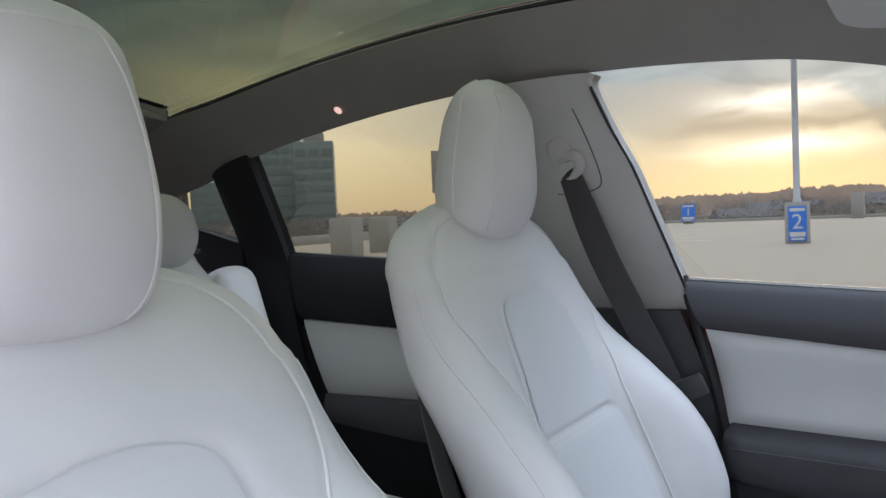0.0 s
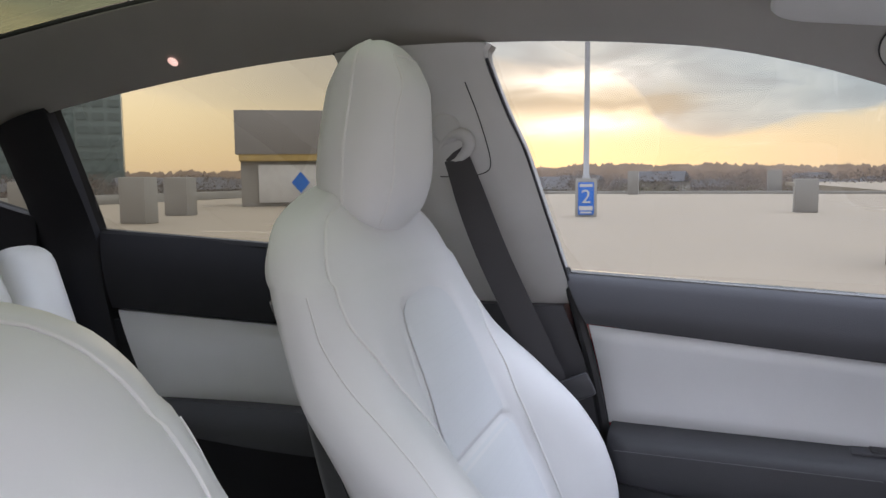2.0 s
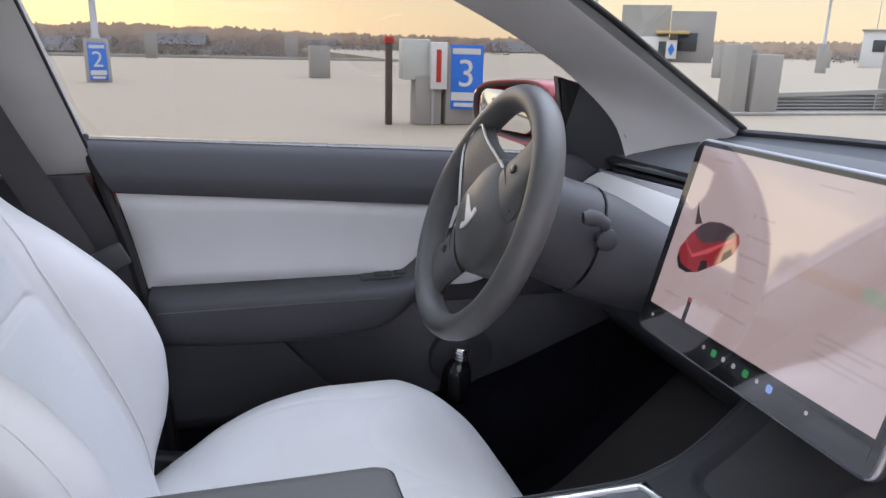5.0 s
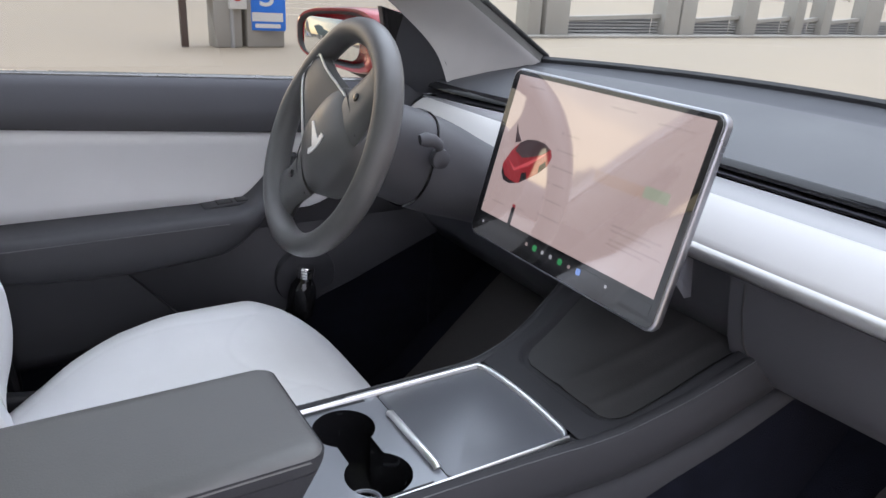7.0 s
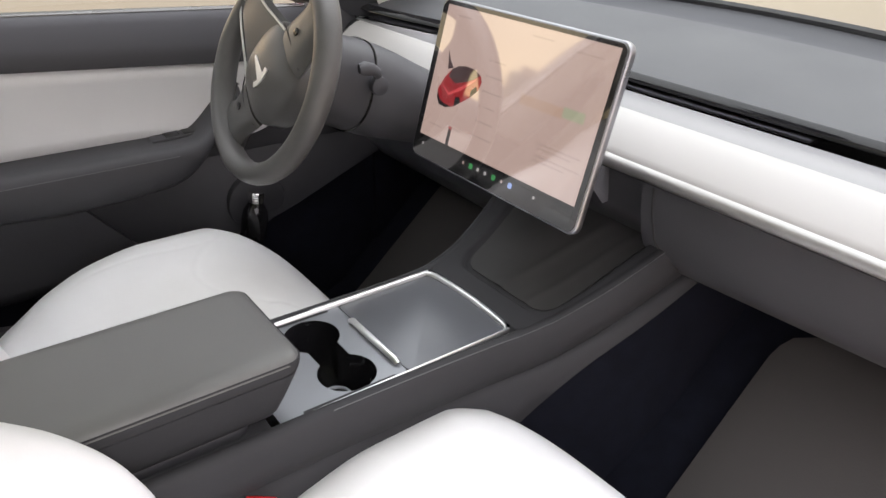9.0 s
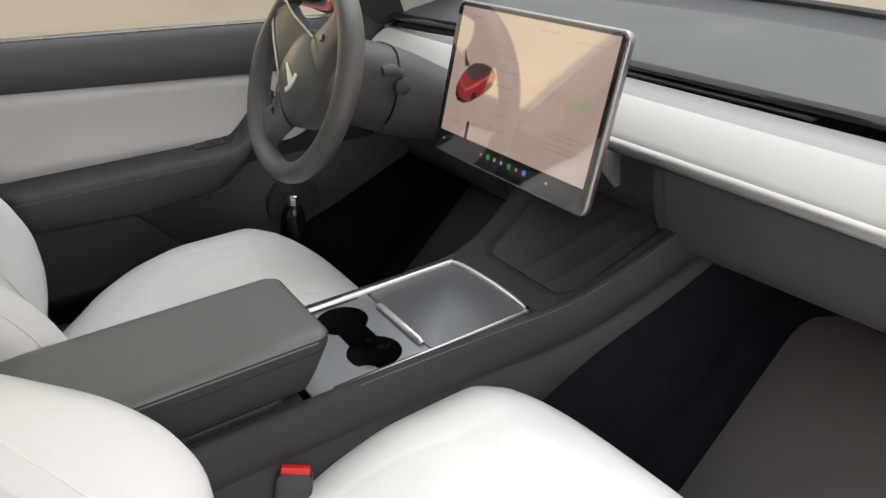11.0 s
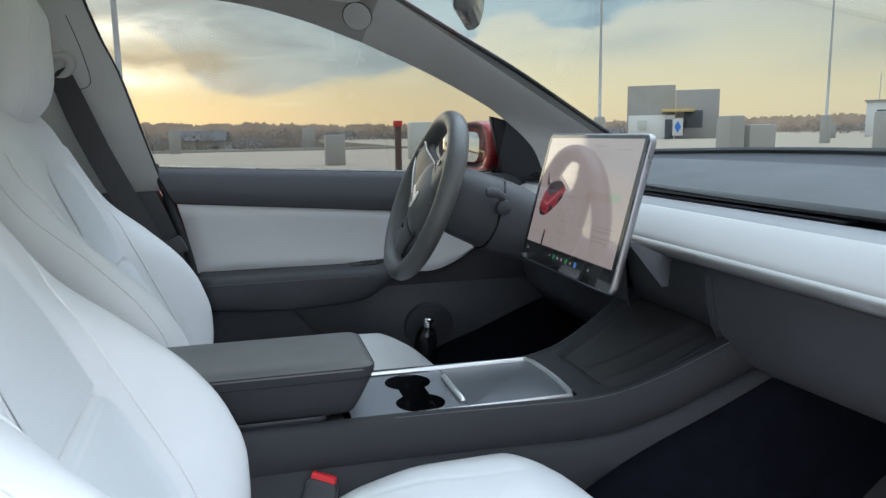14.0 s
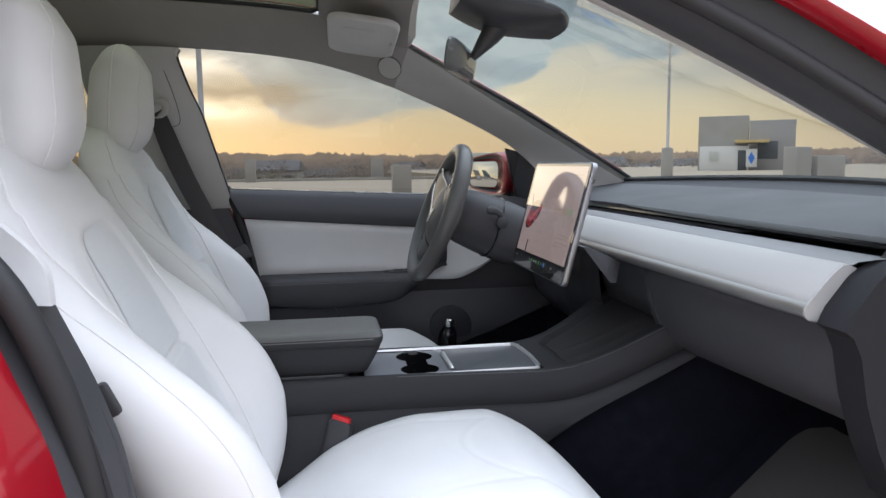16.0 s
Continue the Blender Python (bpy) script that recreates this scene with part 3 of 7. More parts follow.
for sign in (-1, 1):
    u, w = (upper, lower) if sign < 0 else (opposite(upper), opposite(lower))
    p = part("b_pillar", thick(u, (0.012 if sign > 0 else -0.05, 0, 0)), PILLAR, car, "light grey upper trim of the door pillar")
    if sign < 0:
        part("pillar_edge_seal", tube([(sign * (sx(z) - 0.006), y + 0.002, z) for z, y in FB[1:]], 0.003, 6), RUBBER, p)
    part("b_pillar_lower", thick(w, (sign * 0.06, 0, 0)), VINYL, car, "charcoal lower trim of the door pillar")
    seam = [(1.402, -0.165), (1.354, -0.152), (1.307, -0.143), (1.280, -0.141), (1.266, -0.147), (1.259, -0.168), (1.257, -0.20), (1.257, -0.23)]
    part("trim_seam", tube([(sign * -pillar_x(q.x, q.y), q.x + (pillar_lean(q.y) if sign > 0 else 0.0), q.y) for q in path_at([(y, z, 0) for z, y in seam], 40)], 0.0009, 5), RUBBER, p, "thin dark joint round the belt cover")
part("pillar_gap", tube([L(y, 1.4565, 0.011) for y in np.linspace(-0.385, -0.128, 16)], 0.0022, 6), RUBBER, car, "dark joint above the door pillar")
# C pillars and rear quarters, dark
for sign in (-1, 1):
    cp = band([L(-1.05, 1.40, 0.01), L(-1.06, 1.27, 0.01), L(-1.075, 1.13, 0.01), (-0.70, -1.05, 1.0), (-0.69, -0.99, 0.78)],
              [L(-1.215, 1.36, 0.01), L(-1.225, 1.27, 0.01), L(-1.24, 1.16, 0.01), (-0.70, -1.22, 1.0), (-0.69, -1.16, 0.78)], 6, 0.018, (1, 0, 0))
    part("c_pillar", thick(cp if sign < 0 else mirrored(cp), (sign * 0.04, 0, 0)), DARKFABRIC, car, "black rear pillar trim")
    q = band([L(-1.22, 1.175, 0.012), L(-1.46, 1.228, 0.012), L(-1.8, 1.20, 0.012)], [(-0.66, -1.2, 0.6), (-0.66, -1.46, 0.6), (-0.66, -1.8, 0.6)], 5)
    part("rear_quarter", thick(q if sign < 0 else mirrored(q), (sign * 0.04, 0, 0)), DARKFABRIC, car)
    q2 = band([L(-1.39, 1.35, 0.01), L(-1.47, 1.22, 0.01)], [L(-1.9, 1.25, 0.01), L(-1.9, 1.15, 0.01)], 4)
    part("d_pillar", thick(q2 if sign < 0 else mirrored(q2), (sign * 0.04, 0, 0)), FABRIC, car)
# floor, tunnel sides, toe board, tail
floor_rows = [[(x, -2.1, 0.62), (x, -1.35, 0.62), (x, -1.3, 0.40), (x, -0.4, 0.34), (x, 0.72, 0.34), (x, 0.82, 0.38), (x, 1.16, 0.68), (x, 1.30, 0.72), (x, 1.32, 1.07)] for x in np.linspace(-0.76, 0.76, 7)]
part("floor", thick(grid(floor_rows), (0, 0.01, -0.04)), CARPET, car, "black carpeted floor", 25)
for sgn in (-1, 1):
    part("rear_side_lining", thick(grid([[(sgn * 0.705, y, z) for y in np.linspace(-1.4, -0.30, 8)] for z in (0.36, 0.7, 0.95)]), (sgn * 0.03, 0, 0)), DARKFABRIC, car)
part("tail", box((1.5, 0.05, 0.9), (0, -2.12, 0.72), 0.02), DARKFABRIC, car)
for sign in (-1, 1):
    part("sill", box((0.12, 3.4, 0.14), (sign * 0.80, -0.35, 0.34), 0.03, 3), VINYL if sign < 0 else RED, car, "door sill")
part("footwell_side", thick(grid([[(-0.70, y, z) for y in (0.92, 1.05, 1.3)] for z in (0.36, 0.7, 0.95)]), (-0.04, 0, 0)), CARPET, car)

# outer panels that the open doorway shows: red B pillar, shut rear door, cant rail and A pillar
rd = band([(0.792, -0.062, 1.12), (0.800, -0.050, 1.02), (0.806, 0.000, 0.87), (0.81, 0.03, 0.62), (0.81, 0.045, 0.40)],
          [(0.865, -0.16, 1.12), (0.905, -0.15, 1.02), (0.935, -0.10, 0.87), (0.945, -0.06, 0.62), (0.93, -0.04, 0.40)], 10, 0.018, (0.8, 0.6, 0))
part("door_pillar_skin", thick(rd, (0, -0.02, 0)), RED, car, "glossy red painted door pillar")
rear_skin = band([(0.87, -0.165, 1.12), (0.93, -0.10, 0.87), (0.945, -0.06, 0.62), (0.93, -0.04, 0.40)], [(0.86, -1.15, 1.12), (0.93, -1.15, 0.87), (0.945, -1.1, 0.62), (0.93, -1.0, 0.40)], 10)
part("rear_door_skin", thick(rear_skin, (-0.02, 0, 0)), RED, car, "glossy red rear door, shut")
left_skin = band([(-0.80, 1.25, 0.98), (-0.90, 1.25, 0.85), (-0.92, 1.25, 0.40)], [(-0.80, -1.4, 1.05), (-0.90, -1.4, 0.85), (-0.92, -1.4, 0.40)], 10)
part("left_side_skin", thick(left_skin, (0.02, 0, 0)), RED, car, "glossy red outer door skin")
part("left_belt_top", thick(band([(-0.778, 0.82, 1.020), (-0.778, -0.05, 1.060), (-0.76, -1.1, 1.10)], [(-0.86, 0.82, 0.985), (-0.86, -0.05, 1.02), (-0.85, -1.1, 1.06)], 3), (0, 0, -0.01)), RED, car)
OPEN_EDGE = DOORWAY
FLARE = [0.0, 0.0, 0.1, 0.3, 0.6, 0.9, 1.0, 1.0, 1.0, 1.0]


def off(k, a, b):
    """A point set off from the doorway's edge, more so along the sloping pillar."""
    p = OPEN_EDGE[k]
    f = FLARE[k]
    return tuple(p[i] + lerp(a[i], b[i], f) for i in range(3))


N_EDGE = range(len(OPEN_EDGE))
seal_in = [off(k, (0.002, 0, -0.004), (0.002, 0, -0.004)) if k < 4 else tuple(TRIM_EDGE[k - 4]) for k in N_EDGE]
seal_mid = [off(k, (0.035, 0, 0.004), (0.030, 0.075, 0.004)) for k in N_EDGE]
seal_out = [off(k, (0.062, 0, 0.03), (0.052, 0.125, 0.018)) for k in N_EDGE]
part("door_opening_flange", thick(band(seal_in, seal_mid, 6, 0.010, (0.4, -0.5, -0.7)), (0.0, 0.01, 0.02)), VINYL, car, "charcoal trim along the door opening")
part("door_opening_seal", thick(band(seal_mid, seal_out, 6, -0.008, (0.4, -0.5, -0.7)), (0.0, 0.01, 0.02)), RUBBER, car, "black rubber channel round the door opening")
part("door_seal", tube(keyed(seal_mid), 0.011, 10), RUBBER, car, "black rubber door seal")
red_out = [off(k, (0.075, 0.0, 0.07), (0.074, 0.127, 0.038)) for k in N_EDGE]
part("cant_rail_skin", thick(band(seal_out, red_out, 8, 0.010, (0.7, -0.3, 0.4)), (-0.02, 0.01, -0.01)), RED, car, "glossy red outer roof pillar")
part("door_seal", tube(keyed([(0.665, -0.20, 1.41), (0.722, -0.16, 1.27), (0.780, -0.090, 1.12), (0.786, -0.032, 1.03), (0.776, 0.010, 0.88), (0.78, 0.045, 0.62), (0.78, 0.06, 0.40)]), 0.014, 10), RUBBER, car, "black rubber door seal")
part("inner_flange", thick(band([(0.735, -0.03, 1.03), (0.738, 0.012, 0.93), (0.74, 0.038, 0.83), (0.745, 0.065, 0.6), (0.745, 0.07, 0.38)], [(0.80, -0.06, 1.03), (0.806, -0.005, 0.88), (0.808, 0.012, 0.8), (0.81, 0.035, 0.6), (0.81, 0.05, 0.38)], 4), (0, -0.02, 0)), VINYL, car)


# the outer body ahead of and behind the cabin, and the wheels
rows = []
for y, z, w in ((1.30, 1.000, 0.80), (1.42, 0.985, 0.86), (1.65, 0.955, 0.88), (1.90, 0.900, 0.86), (2.08, 0.830, 0.80), (2.20, 0.740, 0.70), (2.26, 0.640, 0.62), (2.25, 0.52, 0.60), (2.18, 0.36, 0.58)):
    rows.append([(w * u, y - 0.10 * abs(u) ** 3, z - 0.055 * abs(u) ** 4) for u in np.linspace(-1, 1, 19)])
part("bonnet", thick(grid(rows), 0.012), RED, car, "glossy red bonnet and nose", 60)
for sign in (-1, 1):
    fender = band([(sign * 0.80, 1.25, 0.98), (sign * 0.84, 1.65, 0.93), (sign * 0.80, 1.95, 0.84), (sign * 0.66, 2.14, 0.70)], [(sign * 0.92, 1.25, 0.42), (sign * 0.925, 1.65, 0.72), (sign * 0.90, 1.95, 0.45), (sign * 0.70, 2.18, 0.36)], 8, 0.02, (sign, 0, 0))
    part("front_wing", thick(fender, (-sign * 0.02, 0, 0)), RED, car, "glossy red front wing", 60)
    rear = band([(sign * 0.86, -1.15, 1.10), (sign * 0.84, -1.6, 1.10), (sign * 0.78, -2.05, 1.06), (sign * 0.66, -2.18, 0.98)], [(sign * 0.93, -1.12, 0.40), (sign * 0.93, -1.45, 0.72), (sign * 0.88, -1.95, 0.42), (sign * 0.70, -2.2, 0.38)], 8, 0.02, (sign, 0, 0))
    part("rear_wing", thick(rear, (-sign * 0.02, 0, 0)), RED, car, "glossy red rear wing", 60)
    for y in (1.45, -1.45):
        M = Matrix.Translation((sign * 0.80, y, 0.335)) @ pose(0, 0, 0, 0, 90 * sign, 0)
        wh = part("wheel", spun([(0.20, -0.10), (0.31, -0.10), (0.330, -0.08), (0.335, 0.0), (0.330, 0.08), (0.31, 0.10), (0.235, 0.10)], M, 40), RUBBER, car, "black tyre")
        part("rim", spun([(0.24, 0.085), (0.235, 0.10), (0.22, 0.095), (0.10, 0.07), (0.03, 0.085), (0.002, 0.086)], M, 40), GREYMETAL, wh, "grey wheel rim")
part("tail_panel", thick(grid([[(0.68 * u, y - 0.05 * (1 - u * u), z) for u in np.linspace(-1, 1, 11)] for y, z in ((-2.05, 1.12), (-2.17, 1.04), (-2.20, 0.8), (-2.21, 0.5), (-2.18, 0.36))]), (0, 0.015, 0)), RED, car, "glossy red tail", 60)
left_rail = (lambda s: ([(x - 0.037, y, z + 0.024) for x, y, z in s[0]], s[1]))
part("roof_side_skin", thick(left_rail(rail), (-0.004, 0, 0.003)), RED, car, "red outer roof rail")
part("roof_side_skin", thick(left_rail(band(TOP_EDGE[8:13], ROOF_EDGE[8:13], 8)), (-0.004, 0, 0.003)), RED, car, "red outer windscreen pillar")
part("roof_side_skin", thick(band(red_out[:6], [skew((-x, y, z + 0.022)) for x, y, z in ROOF_EDGE[3:9]], 6), (0, 0, -0.004)), RED, car, "red outer roof rail")
part("roof_front_skin", thick(grid([[Vector(skew(header_point(x, t))) + Vector((0, 0.018, 0.036)) for x in np.linspace(-0.472, 0.472, 13)] for t in np.linspace(0, 0.92, 5)]), (0, 0, 0.004)), GLOSSBLACK, car, "black glass above the windscreen")
part("roof_rear_skin", thick(grid([[(x, y, lerp(roof_z(x, -1.22), 1.40, (-1.2 - y) / 0.3) + 0.036) for x in np.linspace(-0.46, 0.46, 13)] for y in np.linspace(-1.2, -1.5, 5)]), (0, 0, 0.004)), GLOSSBLACK, car, "black glass above the tailgate")


# ---- doors ----
def white_top(y):
    return 1.0 - 0.040 * max(0, y) / 0.55


def white_low(y):
    return curve_at([(0.0, 0.829), (0.4, 0.826), (0.55, 0.80), (0.62, 0.798), (0.69, 0.82), (0.78, 0.88)], y)


front_door = thing("front_door", (-0.74, 0.40, 0.36), "closed driver's door with white insert and charcoal armrest", "car door", "car doors")


def upper_panel():
    rows = []
    for k, (x, zf) in enumerate([(-0.775, 0), (-0.765, 0.001), (-0.752, 0.0), (-0.741, -0.006), (-0.732, -0.018), (-0.724, -0.04), (-0.716, -0.07), (-0.712, -0.088), (-0.716, -0.092)]):
        row = []
        for i in range(33):
            t = i / 32
            y0 = -0.036 if k < 5 else lerp(-0.036, 0.0, (k - 4) / 4)
            y = lerp(y0, 0.90, t)
            top = 1.086 - 0.046 * (y + 0.03)
            z = top + zf if k < 5 else lerp(top - 0.018, white_top(y) + 0.002, (k - 4) / 4)
            row.append((x + 0.012 * t * t, y, z))
        rows.append(row)
    return grid(rows)


part("upper_panel", upper_panel(), SOFT, front_door, "charcoal soft-touch upper door trim")
rows = []
for k in range(13):
    s = k / 12
    row = []
    for i in range(41):
        y = lerp(lerp(0.0, 0.037, s) + 0.003, 0.78, i / 40)
        z = lerp(white_top(y) - 0.001, white_low(y), s)
        e = min(1, min(s, 1 - s) * 9) * min(1, min(i, 40 - i) / 2.0)
        row.append((-0.724 + 0.011 * e ** 0.5 - 0.012 * math.sin(math.pi * s), y, z))
    rows.append(row)
part("insert_panel", grid(rows), PANEL_WHITE, front_door, "white padded vinyl insert panel")


def armrest_door(y0=0.045, y1=0.60):
    rows = []
    for i in range(45):
        t = i / 44
        y = lerp(y0, y1, t)
        lift = 0.085 * smoothstep(0.75, 1.0, t) ** 1.2
        low = 0.752 - 0.016 * math.sin(math.pi * min(1, t * 1.3)) + 0.10 * smoothstep(0.66, 1.0, t) ** 1.2
        out = lerp(-0.632, -0.70, smoothstep(0.74, 1.0, t) ** 1.4)
        top = 0.828 + lift
        ring = [(-0.735, top + 0.004), (-0.70, top + 0.002), (lerp(-0.735, out, 0.75), top + 0.001), (out - 0.012, top - 0.002), (out - 0.004, top - 0.008), (out, top - 0.02),
                (out + 0.001, lerp(top, low, 0.5)), (out - 0.004, low + 0.012), (out - 0.016, low + 0.002), (-0.70, low - 0.008), (-0.735, low - 0.012)]
        e = 1.0 - 0.25 * (1 - min(1, i / 2))
        rows.append([(lerp(-0.735, x, e), y, z) for x, z in ring])
    return grid(rows)


part("core", thick(grid([[(-0.742, y, z) for y in np.linspace(0.05, 0.97, 8)] for z in (0.36, 0.7, 0.9, 1.03)]), (-0.02, 0, 0)), VINYL, front_door)
arm = part("armrest", armrest_door(), VINYL, front_door, "padded charcoal door armrest", 50)
part("stitching", tube([(-0.6315, lerp(0.06, 0.44, k / 60), 0.8132 + 0.0004 * (k % 2)) for k in range(61)], 0.0008, 5), GREY_THREAD, arm, "grey contrast stitching")
part("switch_plate", box((0.036, 0.120, 0.006), (-0.703, 0.468, 0.8322), 0.0028, 2, turn=pose(0, 0, 0, 2, 0, 0)), VINYL, arm)
for y, z in ((0.446, 0.8335), (0.483, 0.8350)):
    sw = part("window_switch", box((0.026, 0.029, 0.004), (-0.703, y + 0.004, z + 0.0012), 0.0015, 3), RUBBER, arm, "black window switch")
    part("switch_lip", box((0.022, 0.004, 0.003), (-0.703, y + 0.017, z + 0.0036), 0.0012, 2), VINYL, sw)


def pocket_edge(y):
    """Height of the lower trim's bottom edge, rising towards the front."""
    return curve_at([(0.30, 0.56), (0.50, 0.575), (0.60, 0.590), (0.712, 0.623), (0.828, 0.670), (0.945, 0.717)], y)


rows, rows2 = [], []
for k, (x, f) in enumerate([(-0.722, 0.0), (-0.708, 0.25), (-0.700, 0.55), (-0.693, 0.85), (-0.692, 0.96), (-0.700, 1.0)]):
    rows.append([(lerp(-0.7195, x, smoothstep(0.34, 0.60, y)), y, lerp(0.765, pocket_edge(y), f)) for y in np.linspace(0.25, 0.955, 45)])
for x, f in ((-0.700, 0.0), (-0.712, 0.02), (-0.715, 0.5), (-0.70, 1.0)):
    rows2.append([(x, y, lerp(pocket_edge(y), 0.355, f)) for y in np.linspace(0.07, 0.955, 37)])
part("lower_panel", grid(rows), PLASTIC, front_door, "charcoal lower door trim", 30)
part("pocket_wall", grid([[(x, y, z) for y in np.linspace(0.06, 0.56, 9)] for x, z in ((-0.722, 0.765), (-0.724, 0.68), (-0.716, 0.56))]), PLASTIC, front_door, "black inside of the door pocket", 30)
part("kick_carpet", grid(rows2), CARPET, front_door, "black carpet below the door trim", 30)
part("pocket_front", thick(band([(-0.700, 0.055, 0.735), (-0.70, 0.16, 0.732), (-0.70, 0.254, 0.730)], [(-0.700, 0.07, 0.58), (-0.70, 0.22, 0.58), (-0.70, 0.375, 0.585)], 4), (-0.02, 0, 0)), VINYL, front_door, "charcoal map pocket front")
spk = facing((-0.6925, 0.608, 0.655), (0, 1, 0), (0.1, 0, 1)) @ Matrix.Scale(0.74, 4)
part("speaker_grille", spun([(0.0, 0.004), (0.082, 0.004), (0.086, 0.003), (0.088, 0.0), (0.088, -0.02)][::-1], spk @ pose(0, 0, 0), 40), PLASTIC, front_door, "round black speaker grille")
part("door_seal", tube(keyed([(-0.757, -0.045, 1.09), (-0.728, -0.012, 1.0), (-0.724, 0.022, 0.87), (-0.722, 0.045, 0.72), (-0.72, 0.056, 0.5)]), 0.010, 8), RUBBER, front_door, "black rubber door seal")
part("belt_moulding", tube([(-0.786, lerp(-0.04, 0.80, k / 20), 1.076 - 0.046 * lerp(0, 0.83, k / 20)) for k in range(21)], 0.006, 6), RUBBER, front_door)
part("sail_panel", thick(([(-0.730, 0.793, 1.197), (-0.757, 0.838, 1.025), (-0.656, 0.935, 1.025), (-0.656, 0.905, 1.092), (-0.668, 0.880, 1.130), (-0.692, 0.835, 1.182)], [(0, 1, 2, 3, 4, 5)]), (-0.02, 0, 0)), PLASTIC, front_door, "black triangular sail panel inside the door mirror", 20)
# Added strip, lighter and glossier than the trim, for sky sheen on the sill.
part("sill_sheen_strip", thick(grid([[(x + 0.012 * t * t, y, 1.0868 - 0.046 * (y + 0.03) + dz) for y, t in zip(np.linspace(-0.034, 0.80, 21), np.linspace(0, 0.88, 21))] for x, dz in ((-0.789, -0.005), (-0.783, 0.0005), (-0.772, 0.0022), (-0.760, 0.0020), (-0.749, -0.0005))]), (0, 0, -0.002)), SILL_SHEEN, front_door, "smooth grey strip added for sky sheen on the window sill", 60)
part("sail_edge", tube([(-0.729, 0.793, 1.196), (-0.742, 0.813, 1.12), (-0.755, 0.834, 1.040)], 0.0025, 6), RUBBER, front_door)

for sign in (-1, 1):
    rear_door = thing("rear_door", (sign * 0.72, -0.72, 0.40), "closed rear door, black with a grey-white insert panel", "car door", "car doors")
    f = (lambda s: s) if sign < 0 else mirrored
    part("upper_panel", thick(f(band([(-0.715, -1.07, 1.14), (-0.72, -0.68, 1.125), (-0.73, -0.34, 1.10)], [(-0.698, -1.03, 0.977), (-0.698, -0.66, 0.968), (-0.70, -0.34, 0.96)], 6, 0.01, (1, 0, 0))), (sign * 0.04, 0, 0)), DARKFABRIC, rear_door)
    part("insert_panel", thick(f(band([(-0.705, -1.022, 0.972), (-0.705, -0.66, 0.964), (-0.705, -0.36, 0.955)], [(-0.705, -0.945, 0.785), (-0.705, -0.63, 0.797), (-0.705, -0.36, 0.80)], 6, 0.006, (1, 0, 0))), (sign * 0.03, 0, 0)), PANEL_WHITE, rear_door, "white padded insert panel")
    part("armrest", thick(f(band([(-0.70, -0.95, 0.785), (-0.665, -0.63, 0.80), (-0.67, -0.36, 0.80)], [(-0.68, -0.92, 0.72), (-0.655, -0.63, 0.72), (-0.66, -0.36, 0.72)], 4, 0.012, (1, 0, 0))), (sign * 0.05, 0, 0)), VINYL, rear_door)
    part("lower_panel", thick(f(band([(-0.70, -0.95, 0.74), (-0.69, -0.63, 0.74), (-0.69, -0.36, 0.74)], [(-0.69, -0.88, 0.36), (-0.69, -0.63, 0.36), (-0.69, -0.36, 0.36)], 4)), (sign * 0.03, 0, 0)), DARKFABRIC, rear_door)
    part("courtesy_light", spun([(0.008, 0.0), (0.0095, 0.002), (0.006, 0.004), (0.001, 0.0045)], facing((sign * 0.523, -0.690, 1.4615), (0, 1, 0), Vector((-sign * 0.68, 0, -0.73)).cross((0, 1, 0))), 16), LAMPLENS, car, "small lit courtesy lamp")
    part("belt_moulding", tube([(sign * 0.725, lerp(-1.07, -0.34, k / 12), lerp(1.142, 1.105, k / 12)) for k in range(13)], 0.008, 6), RUBBER, rear_door)

# ---- seats ----
SEAT_N = 3.0
BW = [(0.57, 0.246), (0.66, 0.266), (0.75, 0.275), (0.85, 0.278), (0.95, 0.269), (1.05, 0.251), (1.12, 0.239), (1.16, 0.226), (1.19, 0.205), (1.21, 0.176), (1.228, 0.127), (1.242, 0.078), (1.251, 0.031)]
BT = [(0.57, 0.107), (0.9, 0.097), (1.05, 0.086), (1.15, 0.096), (1.205, 0.059), (1.232, 0.034), (1.245, 0.020), (1.251, 0.020)]
CREST = [(0.57, 0.032), (0.62, 0.050), (0.67, 0.065), (0.72, 0.071), (0.76, 0.070), (0.83, 0.051), (0.892, 0.014), (0.957, -0.050), (1.03, -0.127), (1.138, -0.176), (1.216, -0.209), (1.25, -0.227)]


RECLINE, DROP = 0.0, 0.0


def lean(z):
    """How far a reclined back leans at height z."""
    return RECLINE * max(0.0, z - 0.80)


def back_centre(z):
    return -0.080 - 0.42 * (z - 0.909) - 0.04 * smoothstep(1.17, 1.25, z)


def insert_half(z):
    return curve_at([(0.6, 0.130), (0.75, 0.128), (0.909, 0.119), (1.0, 0.106), (1.06, 0.096), (1.085, 0.088), (1.098, 0.072), (1.106, 0.045), (1.112, 0.012)], z)


